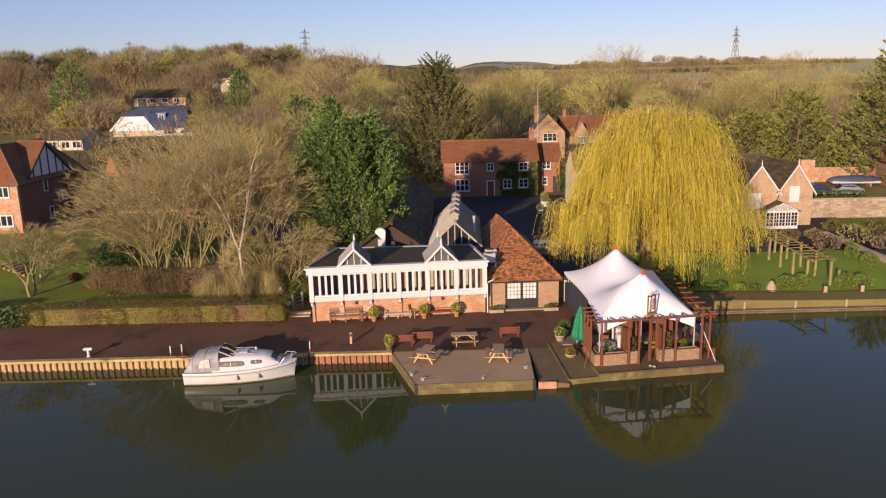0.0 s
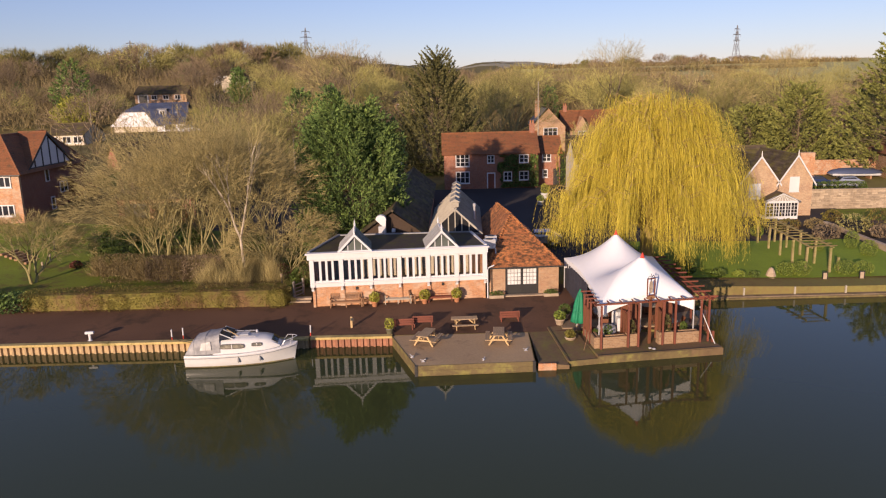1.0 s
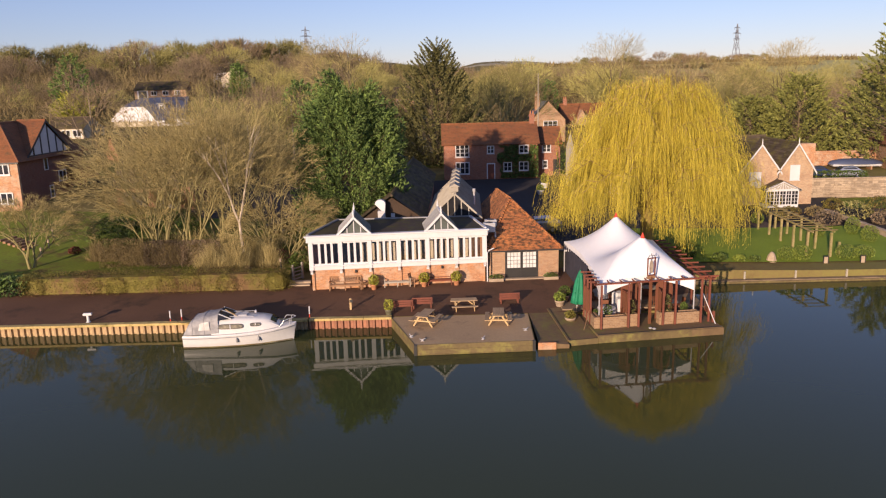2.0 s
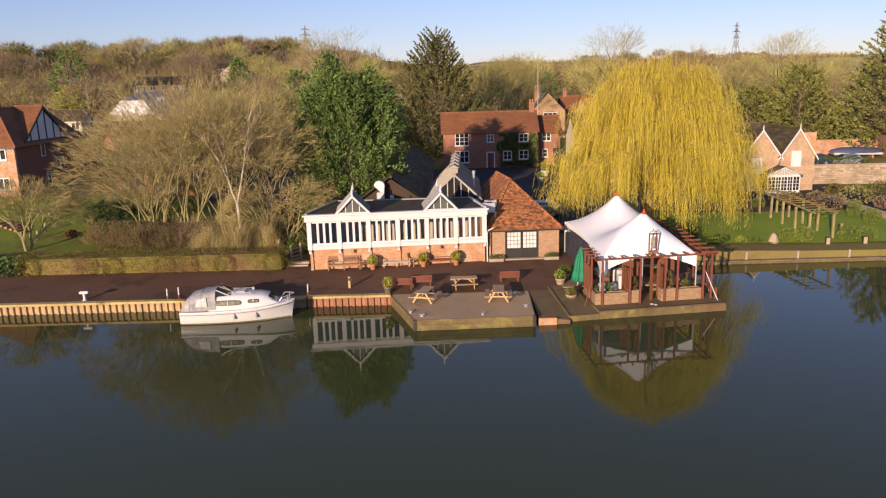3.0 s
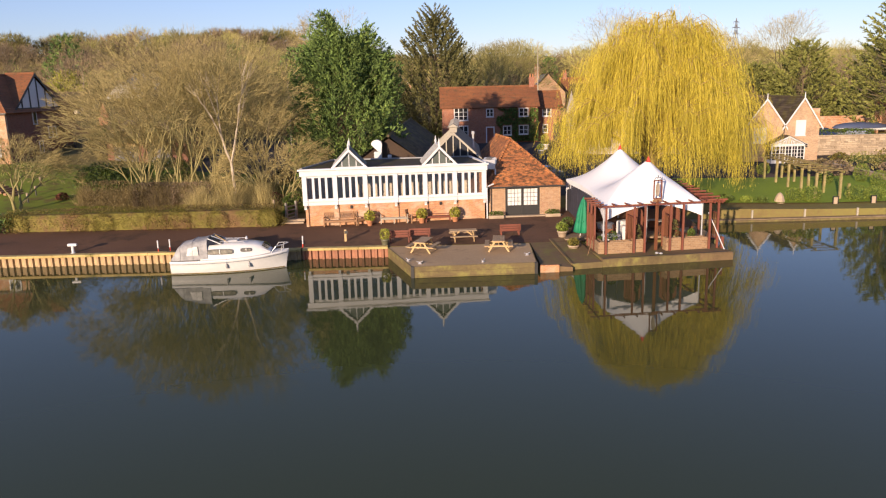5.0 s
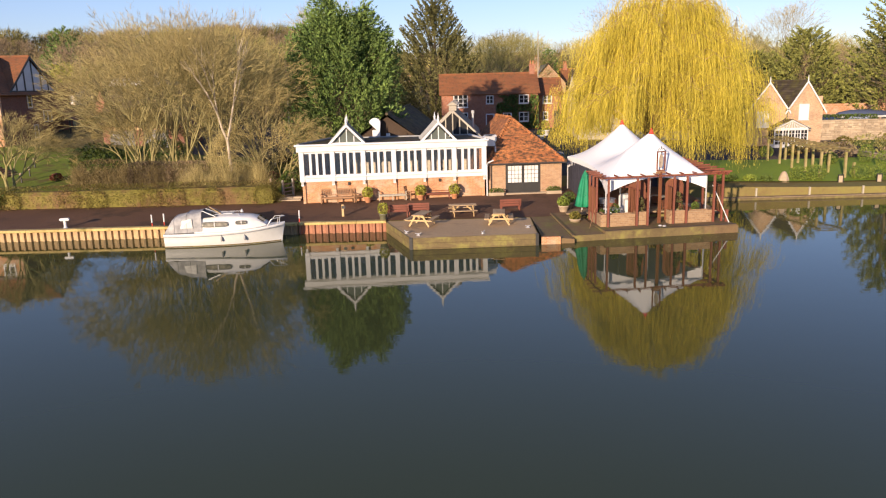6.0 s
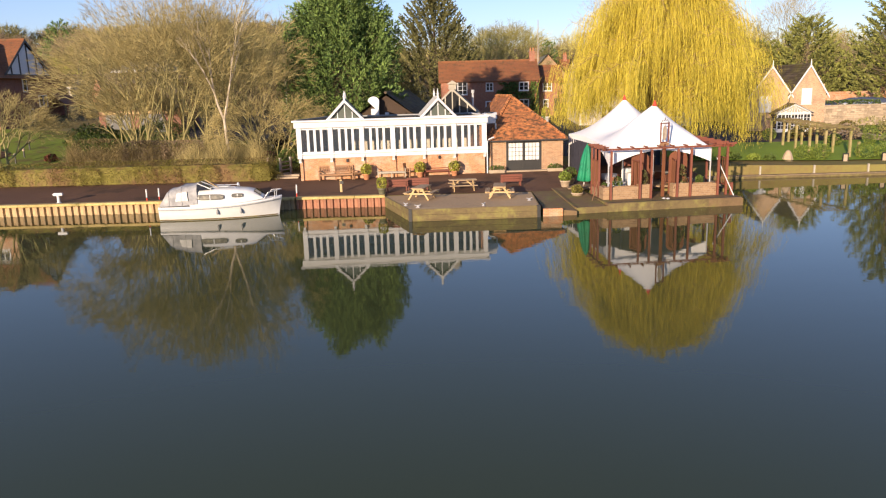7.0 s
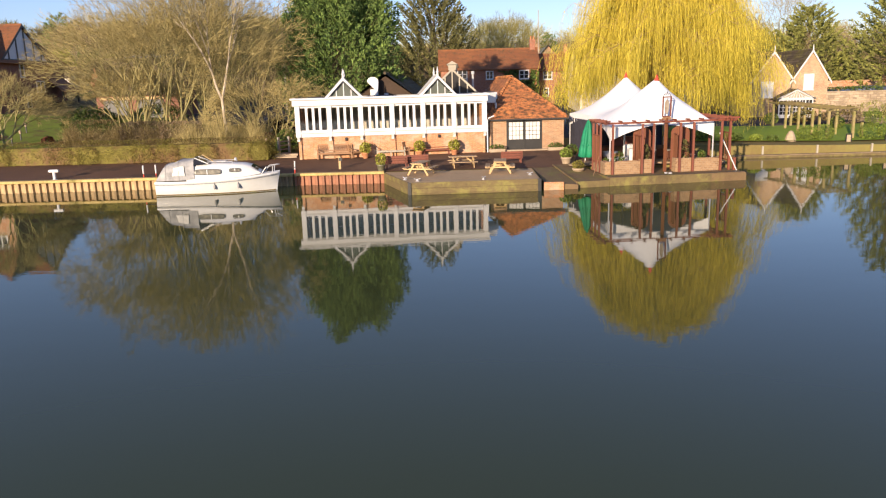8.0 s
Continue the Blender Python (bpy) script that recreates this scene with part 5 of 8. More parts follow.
M_GREENPOT = mat("glazed_pot", (.16, .15, .09), (.1, .1, .07), .4)
potted(7.8, 47.75, .74, .34, .42, .78, .62, M_BOX, "wide stone-coloured terracotta tub", "rounded golden-green clipped shrub", 3, M_STONE, n=900, group="pavilion pots")
potted(8.3, 48.8, .78, .32, .42, .85, .75, M_LEAF, "weathered wide terracotta tub", "loose green shrub in a tub", 4, M_STONE, n=700, group="pavilion pots")
potted(8.1, 45.3, .36, .36, .36, .7, .5, M_HEDGE_GOLD, "shallow terracotta tub with straw-coloured growth", "dry straw-green tufted plant", 5, M_STONE, n=600, group="pavilion pots")
potted(9.65, 44.9, .48, .22, .4, .5, .5, M_LEAF, "small dark glazed plant pot", "small dark green shrub", 6, M_BLACK, n=260, group="pavilion pots")
potted(10.35, 44.55, .48, .24, .6, .55, .75, M_LEAF, "dark green glazed plant pot", "bushy green pot plant", 7, M_GREENPOT, n=350, group="pavilion pots")
potted(11.8, 44.3, .48, .22, .4, .5, 1.3, M_NEEDLE_OLIVE, "square dark glazed plant pot", "upright clipped conical conifer", 8, M_GREENPOT, n=500, group="pavilion pots")
potted(14.1, 44.5, .48, .22, .4, .55, 1.5, M_NEEDLE_OLIVE, "square dark glazed plant pot", "upright clipped conical conifer", 9, M_GREENPOT, n=500, group="pavilion pots")
potted(15.4, 45.2, .48, .2, .6, .5, .6, M_LEAF, "green glazed pot on the planter edge", "bushy green pot plant", 10, M_GREENPOT, n=350, group="pavilion pots")
for x, y in ((12.95, 43.2), (12.75, 43.35)):
    whole("mooring_ring", Geo().lathe([(.02, 0), (.11, .02), (.11, .07), (.03, .1)], 10), M_STEEL, "small pale iron mooring ring plate", "mooring ring", "mooring rings", m=pose(x, y, .48))
for x0, y0, x1, y1 in ((16.35, 45.05, 17.0, 43.9), (9.1, 44.2, 8.6, 43.3)):
    whole("tent_guy", Geo().tube([(x0, y0, 2.6 if x0 > 10 else 1.5), (x1, y1, .5)], .03 if x0 > 10 else .014, 6), M_WHITE if x0 > 10 else M_WOOD, "pale guy pole bracing the tent", "guy pole", "tent guys")
whole("mooring_post", Geo().box(-.08, -.08, 0, .08, .08, .75, .02), M_WOOD_RED, "short square red-brown mooring post", "post", m=pose(17.0, 44.35, .46))


# ---- benches, tables and pots on the terrace ----
def garden_bench(x, y, z, rz, length, material, label, group="terrace benches", slats=14):
    b = thing("garden_bench", pose(x, y, z, 0, 0, rz), label, "bench", group)
    h = length / 2
    for s in (-h + .03, h - .03):
        part("front_leg", Geo().box(s - .035, -.27, 0, s + .035, -.2, .62, .008), material, b)
        part("back_leg", Geo().prism([(s - .035, .2, 0), (s - .035, .27, 0), (s - .035, .27, .45), (s - .035, .38, .95), (s - .035, .31, .95), (s - .035, .2, .45)], (.07, 0, 0)), material, b)
        part("armrest", Geo().box(s - .045, -.31, .62, s + .045, .3, .655, .008), material, b)
    if length > 1.9:
        part("front_leg", Geo().box(-.035, -.27, 0, .035, -.2, .4, .008), material, b)
    for k in range(5):
        y0 = -.27 + k * .1
        part("seat_slat", Geo().box(-h, y0, .4, h, y0 + .08, .43, .006), material, b)
    part("apron", Geo().box(-h + .07, -.26, .32, h - .07, -.22, .4), material, b)
    part("top_rail", Geo().box(-h + .03, .31, .87, h - .03, .37, .97, .01), material, b)
    part("lower_rail", Geo().box(-h + .03, .235, .5, h - .03, .28, .56, .008), material, b)
    for k in range(slats):
        x0 = -h + .12 + (length - .24) * (k + .5) / slats
        part("back_slat", Geo().beam((x0, .26, .54), (x0, .335, .88), .05, .018, (0, 1, 0)), material, b)
    return b


garden_bench(-7.3, 52.25, 1.04, 4, 2.35, M_WOOD, "long weathered brown slatted garden bench", slats=18)
garden_bench(-5.75, 52.75, 1.04, 40, 1.2, M_WOOD, "short brown slatted garden seat by the pots", slats=9)
garden_bench(-3.5, 52.8, 1.04, 5, 1.95, M_WOOD_GREY, "silver-grey slatted teak garden bench")
garden_bench(-2.15, 53.05, 1.04, 60, 1.1, M_WOOD, "short brown slatted garden seat by the pots", slats=9)
garden_bench(-.35, 53.05, 1.04, 5, 1.8, M_WOOD_RED, "red-brown stained slatted garden bench")
for x, y, s in ((-5.2, 52.2, 21), (-1.5, 52.6, 22), (.9, 52.8, 23)):
    potted(x, y, 1.0, .24, .42, .78, .75, M_LEAF_YELLOW, "terracotta pot against the brick plinth", "bright yellow-green leafy pot shrub", s, n=420, size=.15, group="plinth pots")


def deck_bench(x, y, rz):
    b = thing("deck_bench", pose(x, y, .655, 0, 0, rz), "red-brown timber bench with a solid board back", "bench", "deck benches")
    for s in (-.62, .56):
        part("leg", Geo().box(s, -.2, 0, s + .07, -.13, .72), M_WOOD_RED, b)
        part("leg", Geo().box(s, .2, 0, s + .07, .27, .42), M_WOOD_RED, b)
    for k in range(3):
        part("back_board", Geo().box(-.7, -.2, .45 + k * .15, .7, -.165, .585 + k * .15, .008), M_WOOD_RED, b)
    for k in range(4):
        part("seat_board", Geo().box(-.7, -.15 + k * .11, .4, .7, -.05 + k * .11, .435, .008), M_WOOD_RED, b)


deck_bench(-1.55, 48.1, 3)
deck_bench(-2.85, 47.55, 4)
deck_bench(4.45, 48.7, 4)


def picnic_table(x, y, rz, label="weathered pine picnic table with attached seats"):
    t = thing("picnic_table", pose(x, y, .645, 0, 0, rz), label, "picnic table", "picnic tables")
    L = .88
    for k in range(5):
        y0 = -.36 + k * .146
        part("top_plank", Geo().box(-L, y0, .71, L, y0 + .136, .75, .008), M_TABLE, t)
    for s in (-1, 1):
        for k in range(2):
            y0 = s * .72 - .14 + k * .145
            part("seat_plank", Geo().box(-L, y0, .42, L, y0 + .135, .46, .008), M_TABLE, t)
    for x0 in (-.62, .62):
        part("seat_bearer", Geo().box(x0 - .02, -.86, .33, x0 + .02, .86, .42), M_WOOD_PALE, t)
        part("top_bearer", Geo().box(x0 - .02, -.36, .62, x0 + .02, .36, .71), M_WOOD_PALE, t)
        for s in (-1, 1):
            part("leg", Geo().beam((x0 + .045, s * .62, 0), (x0 + .045, s * .2, .7), .05, .1), M_WOOD_PALE, t)
    for s in (-1, 1):
        part("brace", Geo().beam((s * .58, 0, .38), (s * .2, 0, .7), .05, .08), M_WOOD_PALE, t)
    return t


picnic_table(-1.25, 44.9, 72)
picnic_table(3.4, 44.75, 85)
picnic_table(1.3, 47.75, 3)
potted(-3.75, 46.8, .66, .26, .45, .62, .75, M_LEAF_YELLOW, "green glazed pot on the quay corner", "clipped yellow-green box shrub", 31, M_GREENPOT, box=.3, n=500)
for x, y, r in ((-1.4, 41.6, 10), (2.25, 41.65, 60), (4.95, 43.1, 20), (-2.1, 42.35, 130)):
    c = thing("mooring_cleat", pose(x, y, .64, 0, 0, r), "small pale iron mooring cleat on the terrace", "mooring cleat", "mooring cleats")
    part("base", Geo().box(-.1, -.06, 0, .1, .06, .04, .01), M_STEEL, c)
    part("bar", Geo().tube([(-.18, 0, .16), (-.06, 0, .12), (.06, 0, .12), (.18, 0, .16)], .022, 6), M_STEEL, c)
    part("stem", Geo().box(-.05, -.03, .04, .05, .03, .12), M_STEEL, c)

# posts along the quay
bo = thing("mooring_bollard", pose(-23.9, 46.95, .66, 0, 0, 5), "white painted T-shaped mooring bollard", "bollard")
part("stem", Geo().lathe([(.16, 0), (.16, .04), (.09, .08), (.09, .5)], 12), M_WHITE, bo)
part("head", Geo().box(-.28, -.1, .48, .28, .1, .66, .04), M_WHITE, bo)
for x, y in ((-18.25, 46.55), (-17.6, 46.85), (-9.05, 46.8)):
    q = thing("mooring_stake", pose(x, y, .64, 4, 2, 0), "thin white-topped steel mooring stake", "stake", "mooring stakes")
    part("rod", Geo().tube([(0, 0, 0), (0, 0, .3)], .035, 6), M_RED, q)
    part("cap", Geo().tube([(0, 0, .3), (0, 0, .82)], .045, 8), M_WHITE, q)
q = thing("path_post", pose(-6.45, 48.15, .72), "short cream timber post with a small dark plate", "post")
part("post", Geo().box(-.07, -.07, 0, .07, .07, .82, .012), M_WOOD_PALE, q)
part("plate", Geo().box(-.05, -.095, .55, .17, -.075, .74), M_BLACK, q)
whole("mooring_rope", Geo().tube([(-18.3, 46.5, .95), (-17.4, 45.9, .85), (-16.4, 45.2, .95), (-15.9, 44.9, 1.05)], .018, 5), M_BLACK, "slack dark mooring rope from stake to stern", "rope")
for k, (x, y) in enumerate(((3.9, 53.35), (8.05, 53.55))):
    tr = thing("planted_trough", pose(x, y, 1.08, 0, 0, 3), "stone trough filled with low green plants", "planter", "boathouse troughs")
    part("trough", Geo().box(-.55, -.16, 0, .55, .16, .24, .03), M_STONE, tr)
    part("plants", bush_mesh(60 + k, 1.05, .4, .4, 420, .1), M_LEAF, tr).location = (0, 0, .16)
g = Geo().box(0, -.25, 0, 4.6, .15, .28, .03)
whole("stone_step", g, M_STONE, "long mossy stone step below the doors", "step", m=pose(4.0, 53.75, .92, 0, 0, 3))


potted(13.0, 92.7, 2.62, .5, .7, 1.1, 1.3, M_LEAF_YELLOW, "white painted tub outside the cottage", "clipped yellow-green shrub in a tub", 41, M_WHITE, n=700, size=.14, group="yard pots")
potted(11.9, 88.6, 2.42, .42, .55, .9, .8, M_BOX, "white painted tub in the yard", "low green shrub in a tub", 42, M_WHITE, n=500, size=.13, group="yard pots")


# ---- the moored cabin cruiser ----
M_CABIN_GLASS = mat("curtained_glass", (.30, .27, .20), (.07, .07, .06), .12, 5, 2.2, 0)
M_STRAKE = mat("blue_grey_line", (.2, .22, .28), (.16, .18, .22), .4)


def cruiser():
    b = thing("cabin_cruiser", pose(-16.35, 44.15, 0, 0, 0, 3.0), "white moored cabin cruiser with a grey canvas cockpit cover", "boat")
    st = [(0, 1.06, .80, .98), (.8, 1.12, .79, 1.04), (2.0, 1.17, .80, 1.06), (3.4, 1.17, .84, 1.0), (4.6, 1.08, .91, .8), (5.6, .84, 1.0, .5), (6.4, .46, 1.08, .2), (6.8, .13, 1.12, .04), (6.88, .02, 1.13, .01)]
    rows = []
    for x, bm_, zs, wl in st:
        rake = max(0, x - 5) * .13
        half = [(x - rake * 1.6, 0, -.38 + max(0, x - 4.5) * .1), (x - rake, wl * .7, -.22), (x - rake * .9, wl, .02), (x - rake * .5, (wl + bm_) / 2 + .02, zs * .5), (x, bm_, zs - .12), (x, bm_ + .03, zs - .07), (x, bm_, zs)]
        rows.append([(p[0], -p[1], p[2]) for p in reversed(half)] + half[1:])
    part("hull", Geo().grid(rows).add(rows[0], [tuple(range(len(rows[0])))]), M_GELCOAT, b, "glossy white moulded hull", True)
    deck_rows = [[(x, -bm_ + .02, zs - .01), (x, -bm_ * .5, zs + .03), (x, 0, zs + .05), (x, bm_ * .5, zs + .03), (x, bm_ - .02, zs - .01)] for x, bm_, zs, wl in st]
    part("deck", Geo().grid(deck_rows), M_GELCOAT, b, "", True)
    # cabin: cross-sections from the wheelhouse to the sloping front
    cab = [(1.75, .96, .84, 1.62, .78), (2.3, .96, .85, 1.7, .78), (3.3, .95, .88, 1.72, .78), (4.2, .9, .93, 1.69, .74), (4.9, .82, .99, 1.64, .68), (5.3, .76, 1.03, 1.56, .62), (5.86, .56, 1.1, 1.17, .48)]
    cr = []
    for x, wb, z0, z1, wt in cab:
        side = [(x, wb, z0 - .04), (x, wb * .97, (z0 + z1) / 2), (x, wt + .05, z1 - .1), (x, wt - .12, z1 - .005), (x, 0, z1 + .06)]
        cr.append([(p[0], -p[1], p[2]) for p in side] + [(p[0], p[1], p[2]) for p in reversed(side[:-1])])
    part("cabin", Geo().grid(cr).add(cr[0], [tuple(range(len(cr[0])))]).add(cr[-1], [tuple(range(len(cr[-1])))]), M_GELCOAT, b, "", True)
    for s in (-1, 1):
        for x0, x1, z0, z1 in ((2.15, 3.75, 1.12, 1.45), (4.15, 4.82, 1.22, 1.45)):
            g, gl = Geo(), Geo()
            n = 18
            out_, in_ = [], []
            for k in range(n):
                a = 2 * math.pi * k / n
                cx, cz = math.copysign(abs(math.cos(a)) ** .5, math.cos(a)), math.copysign(abs(math.sin(a)) ** .5, math.sin(a))
                yy = .925 if x0 < 4 else .865
                out_.append(((x0 + x1) / 2 + (x1 - x0) / 2 * cx, s * (yy + .02 - (.02 if cz > 0 else -.01) - (.05 * (cx + 1) / 2 if x0 > 4 else 0)), (z0 + z1) / 2 + (z1 - z0) / 2 * cz))
                in_.append((((x0 + x1) / 2 + ((x1 - x0) / 2 - .05) * cx), out_[-1][1] + s * .012, (z0 + z1) / 2 + ((z1 - z0) / 2 - .05) * cz))
            w = part("window", gl.prism(in_, (0, s * .012, 0)), M_CABIN_GLASS, b, "pale curtained cabin window in a grey frame")
            g.prism(out_, (0, s * .018, 0))
            part("window_frame", g, mat("dark_rubber", (.07, .07, .07), (.05, .05, .05), .6), w)
            part("divider", Geo().box((x0 + x1) / 2 - .025, min(out_[0][1], out_[0][1] + s * .04), z0 + .03, (x0 + x1) / 2 + .025, max(out_[0][1], out_[0][1] + s * .045), z1 - .03), M_GELCOAT, w)
    for s in (-1, 1):
        part("front_window", Geo().prism([(5.36, s * .08, 1.555), (5.36, s * .54, 1.50), (5.72, s * .48, 1.26), (5.72, s * .08, 1.31)], (.03, 0, .045)), M_GLASS, b)
    part("grab_rail", Geo().tube([(2.6, -.55, 1.74), (2.65, -.55, 1.82), (4.3, -.55, 1.8), (4.35, -.55, 1.72)], .022, 6), M_STEEL, b)
    part("grab_rail", Geo().tube([(2.6, .55, 1.74), (2.65, .55, 1.82), (4.3, .55, 1.8), (4.35, .55, 1.72)], .022, 6), M_STEEL, b)
    part("roof_hatch", Geo().box(3.1, -.35, 1.76, 3.9, .35, 1.83, .03), M_GELCOAT, b)
    # canvas over the cockpit, stretched over hoops and sagging between them
    cv = [(.06, .98, .84, .95), (.2, 1.0, .84, 1.22), (.42, 1.02, .84, 1.56), (.62, 1.02, .85, 1.74), (.95, 1.02, .85, 1.80), (1.35, 1.01, .85, 1.96), (1.75, .99, .87, 1.97), (2.2, .97, .9, 2.06)]
    rr = []
    for i, (x, wb, z0, z1) in enumerate(cv):
        sag = .05 if i in (2, 4, 6) else 0.0
        side = [(x, wb, z0), (x + .02, wb * .99 - sag, z0 + (z1 - z0) * .35), (x, wb * .95 - sag, z0 + (z1 - z0) * .7), (x, wb * .84, z1 - .1), (x, wb * .62, z1 - .01), (x, 0, z1 + .03 - sag * .6)]
        rr.append([(p[0], -p[1], p[2]) for p in side] + [(p[0], p[1], p[2]) for p in reversed(side[:-1])])
    part("cockpit_cover", Geo().grid(rr).add(rr[0], [tuple(range(len(rr[0])))]), M_CANVAS, b, "sagging grey canvas cockpit cover", True)
    for i in (3, 5, 7):
        part("hoop", Geo().tube([(p[0], p[1] * 1.006, p[2] + .006) for p in rr[i]], .016, 5), M_CANVAS, b)
    for s in (-1, 1):
        part("cover_window", Geo().prism([(1.0, s * 1.02, 1.12), (1.7, s * 1.0, 1.12), (1.66, s * .96, 1.66), (1.1, s * .97, 1.56)], (0, s * .012, 0)), mat("clouded_plastic", (.62, .61, .58), (.42, .41, .38), .3, 5, 2.0, .6, 6), b, "creased clouded panel in the cover")
        part("screen_side", Geo().prism([(2.22, s * .95, 1.70), (2.95, s * .84, 1.74), (2.26, s * .80, 2.06)], (0, s * .015, 0)), M_GLASS, b)
        part("screen_post", Geo().beam((3.02, s * .82, 1.74), (2.26, s * .78, 2.08), .06, .05), M_GELCOAT, b)
    part("windscreen", Geo().prism([(3.0, -.78, 1.75), (3.0, .78, 1.75), (2.28, .74, 2.07), (2.28, -.74, 2.07)], (.02, 0, .02)), M_GLASS, b)
    part("screen_bar", Geo().beam((3.02, 0, 1.78), (2.28, 0, 2.1), .05, .05), M_GELCOAT, b)
    part("flagstaff", Geo().tube([(3.35, -.45, 1.76), (2.62, -.45, 2.25)], .028, 6), M_WOOD_PALE, b)
    part("horn", Geo().lathe([(.05, 0), (.09, .03), (.07, .14), (.02, .2)], 8, (4.35, .2, 1.78)), M_STEEL, b)
    for s in (-1, 1):
        part("waterline_stain", Geo().tube([(x - max(0, x - 5) * .12, s * (wl + .012), .05) for x, bm_, zs, wl in st[:-1]], .035, 5), M_MOSS, b, "brown-green stain along the waterline")
    for s in (-1, 1):
        part("bow_rail", Geo().tube([(5.9, s * .66, 1.02), (6.2, s * .6, 1.42), (6.7, s * .26, 1.5), (6.88, 0, 1.52)], .022, 6), M_STEEL, b)
        part("rail_stanchion", Geo().tube([(6.5, s * .36, 1.08), (6.55, s * .34, 1.47)], .02, 6), M_STEEL, b)
    for s in (-1, 1):
        part("coach_line", Geo().tube([(x, s * (bm_ + .012), zs - .17) for x, bm_, zs, wl in st[:-1]], .016, 5), M_STRAKE, b)
    part("rubbing_strake", Geo().tube([(x, -(bm_ + .03), zs - .09) for x, bm_, zs, wl in st[:-1]], .035, 6), M_GELCOAT, b)
    part("rubbing_strake", Geo().tube([(x, (bm_ + .03), zs - .09) for x, bm_, zs, wl in st[:-1]], .035, 6), M_GELCOAT, b)
    for x in (3.35, 4.65):
        f = part("fender", Geo().lathe([(.01, 0), (.06, .04), (.07, .15), (.05, .26), (.02, .3)], 10, (x, -1.2 + (x - 3.35) * .12, .3)), M_LEAD, b)
        part("fender_line", Geo().tube([(x, -1.19 + (x - 3.35) * .12, .6), (x, -1.12 + (x - 3.35) * .12, .9)], .012, 4), M_BLACK, f)


cruiser()


# ---- inside the conservatory ----
def in_con(x, y, z=0.0, rz=0.0):
    return CON @ pose(x, y, z, 0, 0, rz)


for k in range(9):
    x, y = 1.0 + (k % 5) * 2.6 + (k // 5) * 1.2, 1.35 + (k // 5) * 1.9
    t = thing("restaurant_table", in_con(x, y, .12, k * 17), "square dining table behind the conservatory windows", "table", "restaurant tables")
    part("tabletop", Geo().box(-.42, -.42, .7, .42, .42, .74, .01), M_WOOD, t)
    part("pedestal", Geo().lathe([(.25, 0), (.25, .04), (.05, .07), (.05, .7)], 10), M_BLACK, t)
    g = Geo().box(-.47, -.47, .745, .47, .47, .755)
    for a, b in (((-.47, -.47), (.47, -.47)), ((.47, -.47), (.47, .47)), ((.47, .47), (-.47, .47)), ((-.47, .47), (-.47, -.47))):
        g.prism([(a[0], a[1], .75), (b[0], b[1], .75), (b[0] * 1.03, b[1] * 1.03, .42), (a[0] * 1.03, a[1] * 1.03, .42)], (.004, .004, 0))
    whole("tablecloth", g, M_WHITE, "white cloth on a restaurant table", "tablecloth", "restaurant tablecloths", m=in_con(x, y, .12, k * 17))
    for a in (0, 90, 180, 270)[k % 2::2] + ((45,) if k % 3 == 0 else ()):
        r = radians(a + k * 17)
        c = cafe_chair(0, 0, 0, M_WOOD, "wooden dining chair in the conservatory")
        tagged(c, group="restaurant chairs")
        c.matrix_world = in_con(x + .75 * math.cos(r), y + .75 * math.sin(r), .12, a + k * 17 - 90)


# ---- the large trees ----
put_tree("weeping_willow", willow_meshes(), (mat("willow_bark", (.40, .29, .09), (.28, .2, .06), .9), M_WILLOW), pose(17.6, 62.5, 1.0), "large weeping willow with golden yellow hanging shoots", crown="foliage")
put_tree("cypress_tree", plume_conifer(11, 13.3, lambda u: 4.35 * (.82 + .18 * u / .3 if u < .3 else (1.0 if u < .5 else max(.04, 1 - ((u - .5) / .5) ** 2) ** .62)), 620, 84, 1.4, .28, .9, ((2.1, -.6, 9.6, 4.6, .2), (-1.2, -.5, 10.6, 4.8, .18), (3.4, .2, 7.8, 4.4, .18), (-3.0, -.4, 8.0, 4.6, .18), (.5, -1.6, 9.4, 4.4, .18), (-2.2, 1.5, 9.6, 4.4, .18)), slim=.36, bough_r=.02, inner=.9), (M_BARK, M_NEEDLE), pose(-8.35, 67.3, 1.4), "broad dark green cypress beside the kitchen range", crown="foliage")
put_tree("cedar_tree", plume_conifer(23, 18.4, lambda u: 6.0 * (.9 + .1 * u / .25 if u < .25 else max(.05, 1 - ((u - .25) / .75) ** 1.7) ** .8), 390, 80, 2.4, .42, .85, flat=.5, bough_r=.05, inner=.5, slim=.15), (M_BARK, M_NEEDLE_OLIVE), pose(-.5, 118, 3.4), "tall olive-brown conifer with ragged upswept branches", crown="foliage")
put_tree("cypress_tree", plume_conifer(31, 12.5, lambda u: 2.5 * (.6 + .4 * u / .45 if u < .45 else max(.05, 1 - (u - .45) / .55) ** .45), 170, 34, 1.5, .5, .5), (M_BARK, M_NEEDLE), ground_pose(-22, 118), "dark rounded evergreen among bare trees", crown="foliage")

